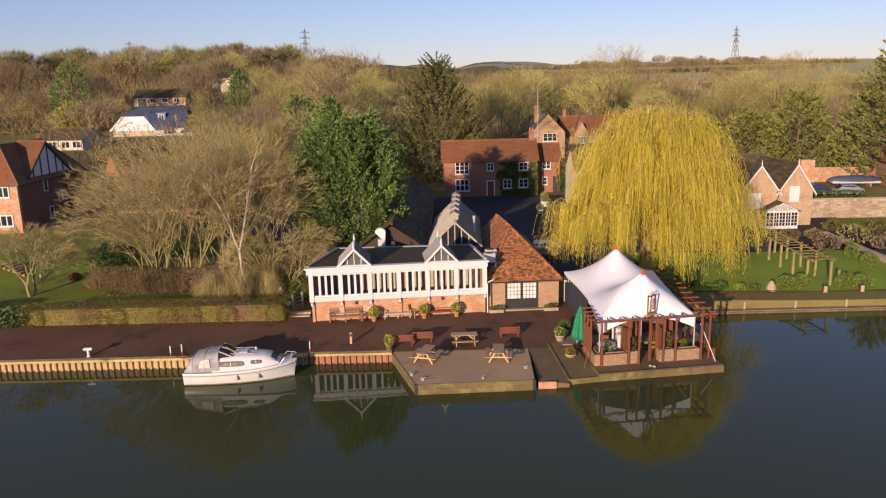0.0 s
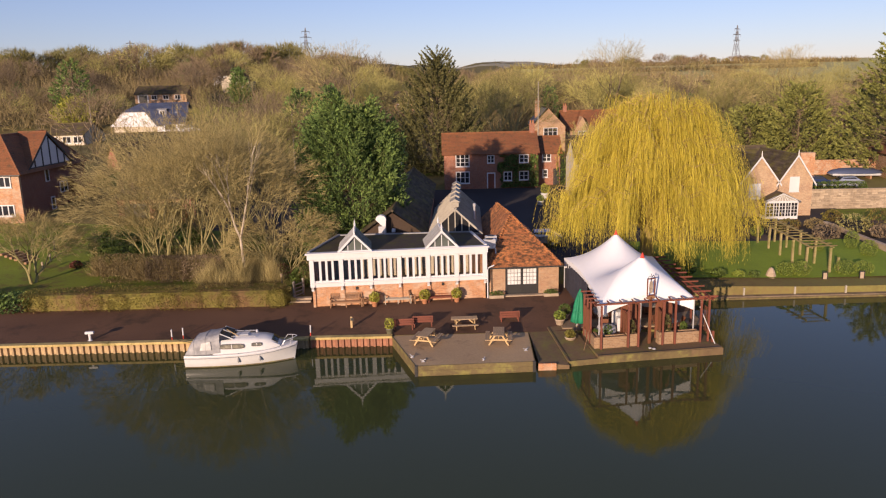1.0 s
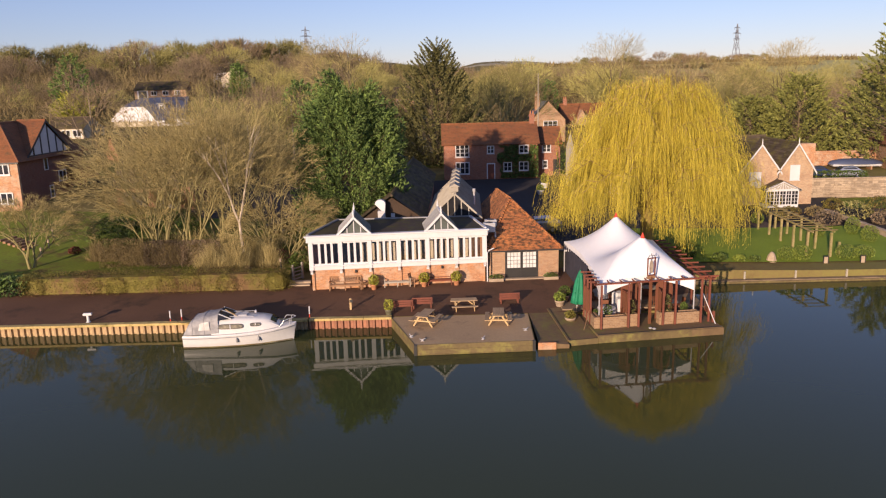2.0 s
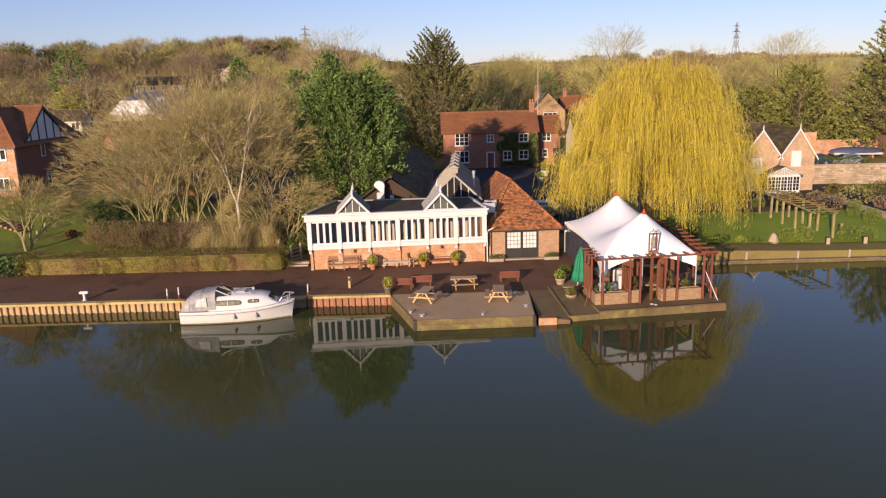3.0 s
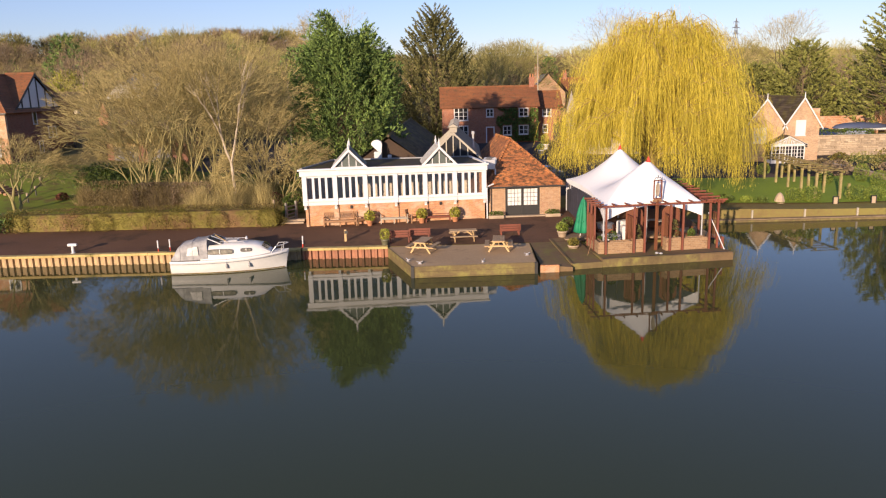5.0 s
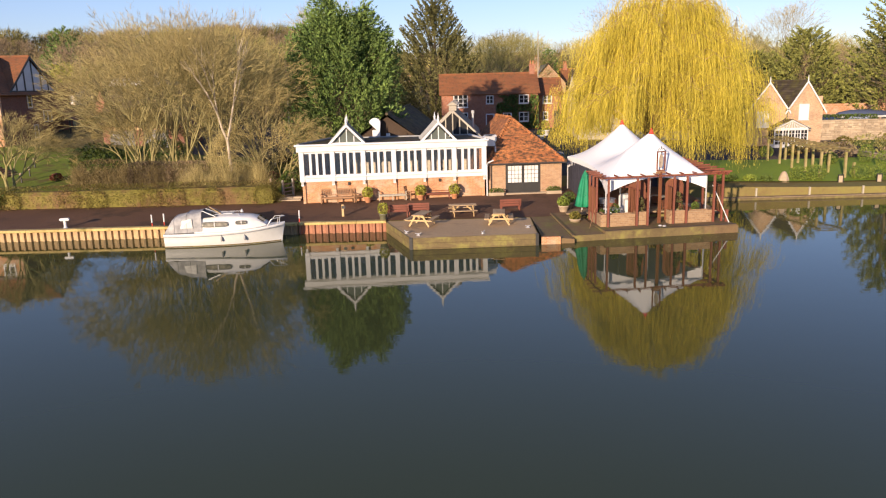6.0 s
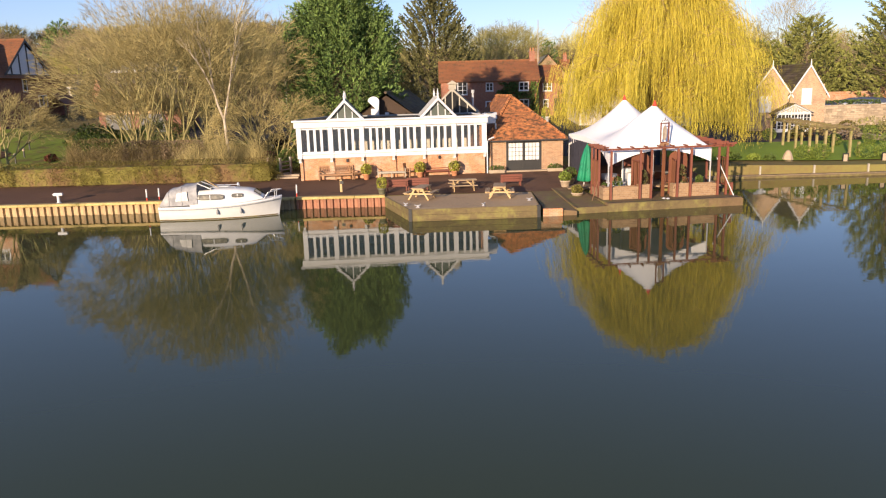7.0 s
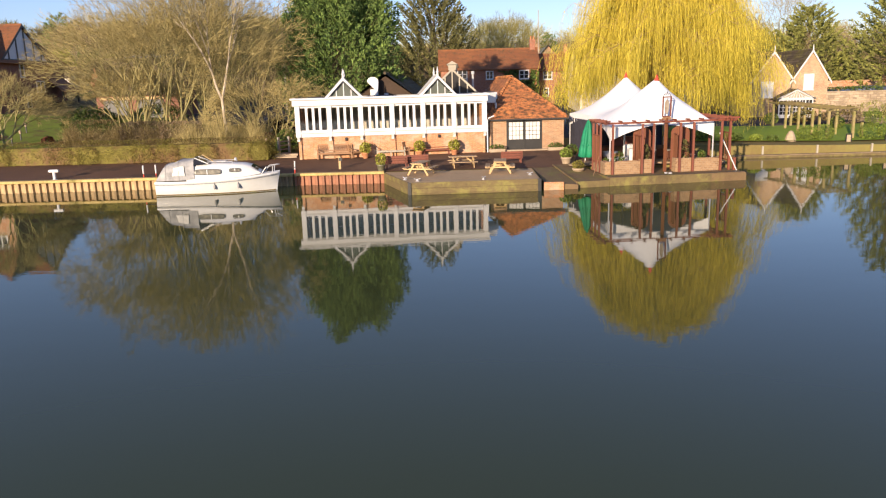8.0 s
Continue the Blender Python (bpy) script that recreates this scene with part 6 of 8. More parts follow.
# bare trees by the hedge
for x, y, h, st, tilt, seed, droop in ((-21.6, 61.6, 13.6, 5, .5, 41, .1), (-18.4, 62.8, 12.8, 4, .4, 42, .1), (-24.0, 61.4, 11.0, 5, .42, 43, .25), (-25.4, 62.4, 6.6, 4, .4, 46, .3), (-15.2, 63.4, 9.0, 4, .5, 47, .2), (-21.0, 66.8, 11.6, 4, .5, 45, .1), (-13.6, 61.0, 6.0, 4, .9, 48, .5)):
    put_tree("bare_tree", forked_tree(seed, h, st, tilt, 8, 19, .10, three=.25, droop=droop, twigs=12, twig=.5, twig_w=.014, thick=.012), (M_BARK_GREEN, M_TWIG), ground_pose(x, y), "leafless multi-stemmed tree with a dome of fine pale twigs", "bare trees by the hedge")
put_tree("birch_tree", forked_tree(51, 13.6, 1, .2, 7, 15, .15, trunk=4.2, three=.15, outward=.05, rise=.06, twigs=6, twig=.6, twig_w=.014, thick=.02), (M_BIRCH, M_TWIG), ground_pose(-16.4, 58.6), "slender leafless birch with white bark, forked low")
put_tree("bare_tree", forked_tree(53, 6.9, 2, .3, 9, 21, .17, three=.3, outward=.09, droop=.2, twigs=8, twig=.4, twig_w=.014, thick=.014), (M_BARK_GREEN, M_TWIG), ground_pose(-34.3, 59.5), "small leafless garden tree with a spreading round crown")

for x, y, h, seed in ((10.2, 140, 13.5, 421), (15.4, 158, 14, 422), (6.0, 150, 13.5, 423)):
    put_tree("bare_tree", forked_tree(seed, h, 4, .5, 7, 21, .2, outward=.12, twigs=7, twig=1.0, twig_w=.03, thick=.05), (M_BARK_GREEN, M_TWIG_OLIVE), ground_pose(x, y), "rounded leafless tree behind the cottage roof", "bare trees behind the cottage")
for k, (x, y, h) in enumerate(((-17.5, 150, 21), (36.3, 159, 21), (68, 150, 19), (47, 140, 17), (14, 172, 15))):
    put_tree("tall_bare_tree", forked_tree(400 + k, h, 1, .3, 8, 21, .32, trunk=h * .2, outward=.08, twigs=4, twig=.8, twig_w=.025, thick=.05), (M_BARK, M_TWIG), ground_pose(x, y), "tall leafless tree rising above the woods", "tall bare trees")

for x, y, h, r, seed, mt, what in ((-93, 192, 15, 5.0, 61, M_NEEDLE, "dark spreading evergreen among the village gardens"), (-87.5, 179, 7.6, 4.0, 62, M_LEAF_YELLOW, "rounded golden-green conifer by the lane"), (-56.6, 213, 9.6, 2.2, 63, M_NEEDLE, "slim dark columnar conifer beside a garden lawn")):
    put_tree("conifer_tree", plume_conifer(seed, h, lambda u: r * (.75 + .25 * u / .4 if u < .4 else max(.05, 1 - (u - .4) / .6) ** .6), 130, 34, 1.6, .55, .5), (M_BARK, mt), ground_pose(x, y), what, "village conifers", "foliage")


# ---- woods and hills behind ----
rng = random.Random(77)
FAR = [forked_tree(100 + k, 12.5 + (k % 3) * 1.5, 1 + k % 2, .4, 6, 25, .2, trunk=1.5, three=.42, outward=.10, twigs=5, twig=1.25, twig_w=.055, thick=.09) for k in range(5)]
FAR_B = [(a.copy(), b.copy()) for a, b in FAR]
EVER = [plume_conifer(130 + k, 11, lambda u: 3.2 * (.8 + .2 * u / .3 if u < .3 else max(.05, 1 - (u - .3) / .7) ** .7), 80, 22, 1.3, .5, .6) for k in range(2)]
LIGHT = [forked_tree(110 + k, 13, 1, .4, 5, 26, .2, trunk=2.0, three=.5, twigs=6, twig=2.0, twig_w=.14, thick=9) for k in range(3)]
joined = {}
KEEP_OFF = [(-4, 16, 114, 134), (-64, -44, 186, 206), (-79, -55, 150, 182), (-93, -75, 200, 229), (-125, -64, 90, 178), (-53, -42, 98, 114), (-66, -52, 225, 256), (14, 38, 120, 154), (-12, -1, 92, 170), (-2, 18, 96, 112), (-60, -40, 70, 92), (44, 68, 95, 112)]

SIGHT = [(-.455, -.318, 84, 172), (-.545, -.465, 115, 147), (-.425, -.33, 182, 221), (-.305, -.25, 175, 247), (.105, .19, 112, 141), (-.42, -.36, 92, 105)]


def hides(x, y, s=1.0):
    """Where the village keeps its gardens open."""
    return any(a < x < b and c < y < d for a, b, c, d in KEEP_OFF) or any(a < x / y < b and c < y < d for a, b, c, d in SIGHT)


def wood(x0, x1, y0, y1, n, low, high, olive=0.62, ever=0.08):
    for k in range(n):
        x, y = rng.uniform(x0, x1), rng.uniform(y0, y1)
        s, q, turn = rng.uniform(low, high), rng.random(), rng.uniform(0, 360)
        if hides(x, y):
            continue
        if y > 285:
            joined.setdefault(q < olive, []).append((k % 3, np.array(ground_pose(x, y, turn, s))))
            continue
        if q < ever:
            put_tree("evergreen_tree", EVER[k % 2], (M_BARK, M_NEEDLE), ground_pose(x, y, turn, s), "dark evergreen tree in the village woods", "village woods", "foliage")
        elif q < ever + olive:
            put_tree("woodland_tree", FAR[k % 5], (M_BARK, M_TWIG_OLIVE), ground_pose(x, y, turn, s), "leafless olive-tinged tree in the village woods", "village woods")
        else:
            put_tree("woodland_tree", FAR_B[k % 5], (M_BARK, M_TWIG_BROWN), ground_pose(x, y, turn, s), "leafless brown tree in the village woods", "village woods")


wood(-260, -60, 258, 400, 125, .75, 1.2)
wood(-130, -45, 120, 250, 46, .5, .85, olive=.2)
wood(-44, -14, 84, 180, 34, .6, .95, ever=0)
wood(-60, 60, 190, 330, 60, .55, .85)
wood(14, 60, 154, 240, 30, .7, 1.05)
wood(-1, 40, 112, 152, 14, .45, .7)
wood(40, 140, 120, 230, 62, .6, 1.0)
wood(60, 200, 220, 330, 50, .38, .62)
wood(-120, 60, 330, 420, 34, .45, .65)
wood(200, 290, 640, 690, 46, .35, .5)
wood(90, 170, 470, 500, 20, .6, .9)
for olive, trees in joined.items():
    V, F, n = [], [], 0
    for k, m in trees:
        for me in LIGHT[k][1:]:
            co = np.empty(len(me.vertices) * 3)
            me.vertices.foreach_get("co", co)
            co = co.reshape(-1, 3) @ m[:3, :3].T + m[:3, 3]
            V.append(co)
            F.append(np.arange(len(co)).reshape(-1, 3) + n)
            n += len(co)
    whole("distant_wood", soup("distant_wood", np.concatenate(V), np.concatenate(F)), M_TWIG_OLIVE if olive else M_TWIG_BROWN, "distant leafless woodland on the rising ground", "woodland", kind="stuff")


def scrub(name, x0, x1, y0, y1, n, size, width, material, label, seed):
    """Brambles, saplings and undergrowth that nobody could count."""
    r = np.random.default_rng(seed)
    px, py = r.uniform(x0, x1, n), r.uniform(y0, y1, n)
    ok = np.ones(n, bool)
    for a, b, c, d in KEEP_OFF:
        ok &= ~((px > a) & (px < b) & (py > c) & (py < d))
    for a, b, c, d in SIGHT:
        ok &= ~((px / py > a) & (px / py < b) & (py > c) & (py < d) & (r.uniform(0, 1, n) > .12))
    px, py = px[ok], py[ok]
    tall = np.array([max(.12, .5 + noise.noise((x / 14, y / 14, 2.2))) for x, y in zip(px, py)])
    base = np.array([(x, y, land(x, y) - .1) for x, y in zip(px, py)])
    base[:, 2] += r.uniform(0, 1, len(px)) * size * 1.6 * tall
    way = r.normal(size=(len(px), 3)) * .6 + np.array([0, 0, .9])
    v, f = blades(r, base, way, size * r.uniform(.5, 1.3, len(px)), width)
    whole(name, soup(name, v, f), material, label, "scrub", kind="stuff")


scrub("undergrowth", -140, -10, 100, 270, 56000, 3.0, .15, M_SCRUB, "tangled brown winter undergrowth below the woods", 5)
scrub("undergrowth", 0, 140, 112, 270, 56000, 3.0, .15, M_SCRUB, "tangled olive winter undergrowth below the woods", 6)
scrub("undergrowth", -300, 110, 270, 430, 50000, 4.5, .28, M_SCRUB, "distant brown winter woodland floor", 7)
whole("wooded_ridge", Geo().grid([[(x, y, land(x, y) + 1.5) for x in range(-1400, 1801, 40)] for y in (2300, 2600, 2900, 3150, 3400, 3700, 4100)]), mat("heath_and_winter_woods", (.33, .28, .21), (.42, .38, .22), .95, .02, .004, 0, spec=.1), "far ridge of brown winter woods and heath", "hills", kind="structure")
whole("hill_field", Geo().grid([[(x, y, land(x, y) + .8) for x in range(60, 1000, 40)] for y in (345, 375, 410, 450, 500, 560, 640, 700, 760, 830, 900)]), M_FIELD, "pale green winter field on the far hillside", "field", kind="structure")
for x0, y0, x1, y1 in ((70, 470, 260, 520), (150, 345, 170, 470), (60, 640, 330, 600), (430, 800, 640, 830), (140, 900, 700, 900)):
    n = int(math.hypot(x1 - x0, y1 - y0) / 5)
    r = np.random.default_rng(x0 + 500)
    f = r.uniform(0, 1, n * (160 if y0 < 600 else 90))
    px, py = x0 + (x1 - x0) * f + r.normal(size=len(f)) * 1.2, y0 + (y1 - y0) * f + r.normal(size=len(f)) * 1.2
    base = np.array([(a, b, land(a, b) + (.8 if y0 < 600 else -2.5)) for a, b in zip(px, py)]) + np.stack([np.zeros(len(f)), np.zeros(len(f)), r.uniform(0, 2.2 if y0 < 600 else 5, len(f))], 1)
    v, t = blades(r, base, r.normal(size=(len(f), 3)) * .5 + np.array([0, 0, .8]), 1.8 if y0 < 600 else 4, .3 if y0 < 600 else .9)
    whole("field_hedge", soup("field_hedge", v, t), M_SCRUB, "leafless field hedge on the hillside", "hedge", kind="stuff")


# ---- the red brick cottage across the yard ----
rh = gable_house("brick_cottage", pose(.35, 100.4, 3.05, 0, 0, 0), 12.7, 6.2, 4.9, 7.35, M_BRICK_DARK, M_TILE_BROWN, "long red brick cottage with brown tile roof and ivy")
for x, z, w, h, l, r in ((2.5, 3.05, 1.85, 1.65, 3, 3), (2.5, .75, 1.85, 1.6, 3, 2), (6.35, 3.45, .95, 1.05, 2, 2), (10.85, 3.4, 1.25, 1.1, 2, 2), (8.65, 1.0, 1.1, 1.2, 2, 2), (10.85, 1.05, 1.25, 1.2, 2, 2)):
    casement(rh, x, z, w, h, l, r, 0)
dr = part("front_door", Geo().box(5.95, -.05, 0, 6.8, .05, 2.0), M_WOOD_RED, rh, "dark brown front door")
part("door_frame", Geo().box(5.8, -.09, 0, 5.94, .03, 2.15).box(6.81, -.09, 0, 6.95, .03, 2.15).box(5.94, -.09, 2.01, 6.81, .03, 2.15), M_WHITE, dr)
chimney(rh, 12.3, 3.1, 6.5, 8.5)
iv = np.random.default_rng(9)
n = 5200
pz = iv.uniform(0, 1, (n, 3))
at = np.stack([7.2 + 5.6 * pz[:, 0], -.12 - .2 * pz[:, 2] * iv.uniform(0, 1, n), .1 + 4.75 * pz[:, 1]], 1)
edge = np.array([noise.noise((a[0] * .9, a[2] * .9, 5)) for a in at])
hole = np.zeros(n, bool)
for x, z, w, h in ((10.85, 3.4, 1.25, 1.1), (8.65, 1.0, 1.1, 1.2), (10.85, 1.05, 1.25, 1.2)):
    hole |= (np.abs(at[:, 0] - x) < w / 2 + .12) & (at[:, 2] > z - .15) & (at[:, 2] < z + h + .12)
keep = ~hole & (at[:, 0] > 7.5 + edge * .9) & (at[:, 2] < 4.5 + edge * .8)
v, f = leaves(iv, at[keep], .26)
part("ivy", soup("ivy", v, f), M_NEEDLE, rh, "dark green ivy covering the wall")
wing = gable_house("cottage_wing", pose(13.1, 102.6, 3.0), 3.4, 5.0, 4.6, 6.6, M_BRICK_DARK, M_TILE_BROWN, "lower red brick wing of the cottage")
casement(wing, 1.5, 3.3, 1.2, 1.1, 2, 2, 0)
casement(wing, 1.3, 1.1, .7, 1.1, 1, 2, 0)
g = bush_mesh(640, 1.5, .8, 4.6, 900, .25, .6, .3)
part("ivy", g, M_LEAF, wing, "bright green ivy on the wing corner").location = (3.6, .1, 0)
part("side_door", Geo().box(2.45, -.04, 0, 3.25, .05, 2.3), M_BLACK, wing)

# the house with solar panels
so = gable_house("gabled_brick_house", pose(17.0, 140, 4.0), 6.4, 9, 5.0, 8.5, M_BRICK_PALE, M_SLATE, "gabled brick house with solar panels on its slate roof", along=False)
casement(so, 3.6, 3.3, 2.6, 1.5, 3, 2, 0)
chimney(so, 1.6, 4, 6.3, 9.8, .9, .7, M_BRICK)
for j in range(2):
    for k in range(4):
        y = .6 + k * 1.9
        a, b = .25 + j * 1.4, .25 + j * 1.4 + 1.3
        s = 3.5 / 3.2
        part("solar_panel", Geo().prism([(a, y, 5 + a * s + .14), (b, y, 5 + b * s + .14), (b, y + 1.75, 5 + b * s + .14), (a, y + 1.75, 5 + a * s + .14)], (-.04, 0, .05)), M_SLATE_BLUE, so, "dark blue solar panel")
s2 = gable_house("tiled_house", pose(23.6, 143, 4.0), 12, 8, 4.2, 7.6, M_BRICK_PALE, M_TILE_BROWN, "brown-tiled brick house with small gables behind")
for x in (2.0, 7.2):
    part("dormer_gable", Geo().prism([(x, -.3, 3.9), (x + 3.0, -.3, 3.9), (x + 1.5, -.3, 6.6)], (0, 3.4, 0)), M_BRICK_PALE, s2)
    casement(s2, x + 1.5, 2.6, 1.5, 1.3, 3, 2, -.32)
chimney(s2, .8, 4, 6.6, 8.6)

# the house with two gables in the garden
for x0, w, pk in ((33.45, 4.25, 7.05), (37.72, 3.85, 7.1)):
    h = gable_house("garden_house", pose(x0, 82, 1.35), w, 9.5, 4.25, pk, M_BRICK_BUFF, M_SLATE, "pale brick garden house with white-trimmed steep gable", .22, False)
    g = Geo()
    k = (pk - 4.25) / (w / 2)
    for s in (-1, 1):
        g.prism([(w / 2 + s * (w / 2 + .3), -.3, 4.25 - .3 * k), (w / 2 + s * (w / 2 + .3), -.3, 4.25 - .3 * k - .25), (w / 2, -.3, pk - .2), (w / 2, -.3, pk + .06)], (0, .07, 0))
    part("bargeboard", g, M_WHITE, h)
    part("finial", Geo().lathe([(.06, -.2), (.06, .2), (.02, .6)], 8, (w / 2, -.25, pk)), M_WHITE, h)
    casement(h, w / 2 - (.15 if x0 > 35 else .5), 3.0 if x0 > 35 else 2.3, 1.05 if x0 > 35 else 1.3, 1.65, 1, 1, 0, glass=M_WHITE)
    if x0 > 35:
        part("downpipe", Geo().tube([(-.05, -.12, 4.0), (-.05, -.12, 3.3), (-.6, -.12, 2.9), (-.6, -.12, 0)], .05, 6), M_BLACK, h)
cross = gable_house("rear_range", pose(30.0, 91.6, 1.4), 11.4, 7, 4.3, 7.0, M_BRICK_PALE, M_SLATE, "slate-roofed rear range of the garden house")
por = thing("glazed_porch", pose(35.75, 80.35, 1.3), "white timber glazed porch with a fretted gable", "porch")
part("base", Geo().box(0, 0, -.2, 3.6, 1.62, .12), M_STONE, por)
for x in (0, .85, 1.45, 2.15, 2.75, 3.5):
    part("post", Geo().box(x, 0, .12, x + .1, .1, 2.15), M_WHITE, por)
for x in (0, 3.5):
    part("side_frame", Geo().box(x, .1, .12, x + .1, 1.6, .6).box(x, .1, 2.05, x + .1, 1.6, 2.15), M_WHITE, por)
    part("side_glass", Geo().box(x + .03, .1, .6, x + .07, 1.6, 2.05), M_GLASS, por)
for x0, x1 in ((.1, .85), (.95, 1.45), (1.55, 2.15), (2.25, 2.75), (2.85, 3.5)):
    pn = part("door_leaf", Geo().box(x0, .04, .55, x1, .07, 2.1), M_GLASS, por)
    g = Geo().box(x0, .02, .12, x1, .09, .55).box(x0, .02, 2.02, x1, .09, 2.12).box((x0 + x1) / 2 - .025, .02, .55, (x0 + x1) / 2 + .025, .09, 2.02)
    for z in (.9, 1.28, 1.66):
        g.box(x0, .02, z - .02, x1, .09, z + .02)
    part("glazing_bar", g, M_WHITE, pn)
g = Geo()
g.beam((-.2, -.05, 2.15), (1.8, -.05, 3.1), .1, .16).beam((3.8, -.05, 2.15), (1.8, -.05, 3.1), .1, .16).beam((-.2, -.05, 2.2), (3.8, -.05, 2.2), .1, .14)
for k in range(9):
    x = .4 + k * .35
    g.beam((x, -.04, 2.22), (1.8 + (x - 1.8) * .45, -.04, 2.22 + (1 - abs(x - 1.8) / 2) * .8), .05, .05)
part("gable_fretwork", g, M_WHITE, por)
part("gable_board", Geo().prism([(-.1, .03, 2.2), (3.7, .03, 2.2), (1.8, .03, 3.05)], (0, .04, 0)), M_WOOD_GREY, por)
for s in (-1, 1):
    part("porch_roof", Geo().prism([(1.8 + s * 2.05, -.1, 2.1), (1.8, -.1, 3.14), (1.8, 1.64, 3.14), (1.8 + s * 2.05, 1.64, 2.1)], (0, 0, .07)), M_SLATE, por)

# house seen between the willow shoots
wh = gable_house("rendered_inn", pose(16.2, 88, 2.2), 13, 8, 5.4, 8.2, mat("cream_render", (.62, .56, .45), (.52, .46, .36), .85), M_SLATE, "cream rendered inn largely hidden behind the willow")
for x in (3.2, 5.6, 8.5, 11.4):
    casement(wh, x, 3.3, 1.2, 1.4, 2, 2, 0)
    casement(wh, x, .8, 1.4, 1.5, 2, 2, 0)
g = Geo()
for s in (-1, 1):
    g.prism([(1.4 + s * 1.5, -.6, 5.0), (1.4 + s * 1.2, -.6, 5.0), (1.4, -.6, 7.3), (1.4, -.6, 7.7)], (0, .1, 0))
part("bargeboard", g, M_WHITE, wh)

# the half-timbered house on the slope: a hipped range with a timbered cross gable
LHW, LHD, LHE, LHR, LHC = 5.8, 14.2, 5.25, 8.75, 6.3
lh = thing("half_timbered_house", pose(-48.7, 74.5, 4.2), "large brick house with a black and white timbered gable", "house")
part("front_wall", Geo().box(0, 0, -1.5, LHW, .3, LHE), M_BRICK, lh)
# walls turned from the sun: their shade is put into the brick colour
part("side_wall", Geo().box(LHW - .3, .31, -1.5, LHW, LHD - .31, LHE), M_BRICK_SHADED_DEEP, lh)
part("side_wall", Geo().box(0, .31, -1.5, .3, LHD - .31, LHE), M_BRICK_SHADED_DEEP, lh)
part("back_wall", Geo().box(0, LHD - .3, -1.5, LHW, LHD, LHE), M_BRICK_SHADED_DEEP, lh)
o, zc = .4, LHE - .35
a0, b0, c0, d0 = (-o, -o, zc), (LHW + o, -o, zc), (LHW + o, LHD + o, zc), (-o, LHD + o, zc)
r0, r1 = (LHW / 2, 2.9, LHR), (LHW / 2, LHD - 2.9, LHR)
g = courses(Geo(), a0, b0, r0, r0)
courses(g, b0, c0, r1, r0)
courses(g, c0, d0, r1, r1)
courses(g, d0, a0, r0, r1)
part("roof", g, M_TILE_BROWN, lh)
for pa, pb in ((a0, r0), (b0, r0), (c0, r1), (d0, r1), (r0, r1)):
    part("ridge", Geo().tube([pa, pb], .12, 6), M_TILE_BROWN, lh)
ya, yb, gx = 1.95, 11.1, LHW + .16
g = courses(Geo(), (LHW / 2 - 2, ya - .3, zc + .2), (gx, ya - .3, zc + .2), (gx, LHC, LHR + .12), (LHW / 2 - .1, LHC, LHR + .12))
courses(g, (gx, yb + .3, zc + .2), (LHW / 2 - 2, yb + .3, zc + .2), (LHW / 2 - .1, LHC, LHR + .12), (gx, LHC, LHR + .12))
part("cross_roof", g, M_TILE_BROWN, lh)
part("ridge", Geo().tube([(LHW / 2, LHC, LHR + .14), (gx, LHC, LHR + .14)], .12, 6), M_TILE_BROWN, lh)
part("gable_wall", Geo().prism([(LHW - .28, ya + .2, LHE + .01), (LHW - .28, yb - .2, LHE + .01), (LHW - .28, LHC, LHR - .2)], (.27, 0, 0)), M_BRICK_SHADED_DEEP, lh)
part("gable_render", Geo().prism([(LHW, ya + .3, LHE + .1), (LHW, yb - .3, LHE + .1), (LHW, LHC, LHR - .3)], (.05, 0, 0)), M_WHITE, lh, "white rendered gable")
for y in (3.3, 4.9, 6.5, 8.1, 9.5):
    f = (y - ya - .3) / (LHC - ya - .3) if y < LHC else (yb - .3 - y) / (yb - .3 - LHC)
    part("timber", Geo().box(LHW + .05, y - .1, LHE + .1, LHW + .1, y + .1, LHE + .1 + (LHR - LHE - .4) * f), M_BLACK, lh)
part("timber", Geo().box(LHW + .01, ya, LHE - .08, LHW + .12, yb, LHE + .1), M_BLACK, lh)
for y0, s in ((ya - .35, -1), (yb + .35, 1)):
    part("bargeboard", Geo().prism([(gx, y0, zc + .24), (gx, y0, zc - .02), (gx, LHC, LHR - .14), (gx, LHC, LHR + .14)], (.05, 0, 0)), M_BLACK, lh)


def end_window(parent, y, z, w, h, xe=LHW):
    win = part("window", Geo().box(xe - .02, y - w / 2, z, xe + .04, y + w / 2, z + h), M_GLASS, parent)
    g = Geo().box(xe, y - w / 2 - .1, z - .1, xe + .08, y + w / 2 + .1, z).box(xe, y - w / 2 - .1, z + h, xe + .08, y + w / 2 + .1, z + h + .1)
    g.box(xe, y - w / 2 - .1, z, xe + .08, y - w / 2, z + h).box(xe, y + w / 2, z, xe + .08, y + w / 2 + .1, z + h)
    if w > .9:
        g.box(xe, y - .06, z, xe + .08, y + .06, z + h)
    part("frame", g, M_WHITE, win)


end_window(lh, 5.4, 3.65, .62, 1.2)
end_window(lh, 8.65, 2.1, 1.5, 1.05)
end_window(lh, 6.0, .55, .62, 1.2)
casement(lh, 4.35, 3.65, 1.2, 1.1, 2, 1, 0)
casement(lh, 3.7, .7, 2.5, 1.15, 4, 1, 0)
casement(lh, 1.6, 3.65, 1.2, 1.1, 2, 1, 0)
part("gutter", Geo().beam((-.4, -.45, zc - .02), (LHW + .4, -.45, zc - .02), .12, .12), M_BLACK, lh)
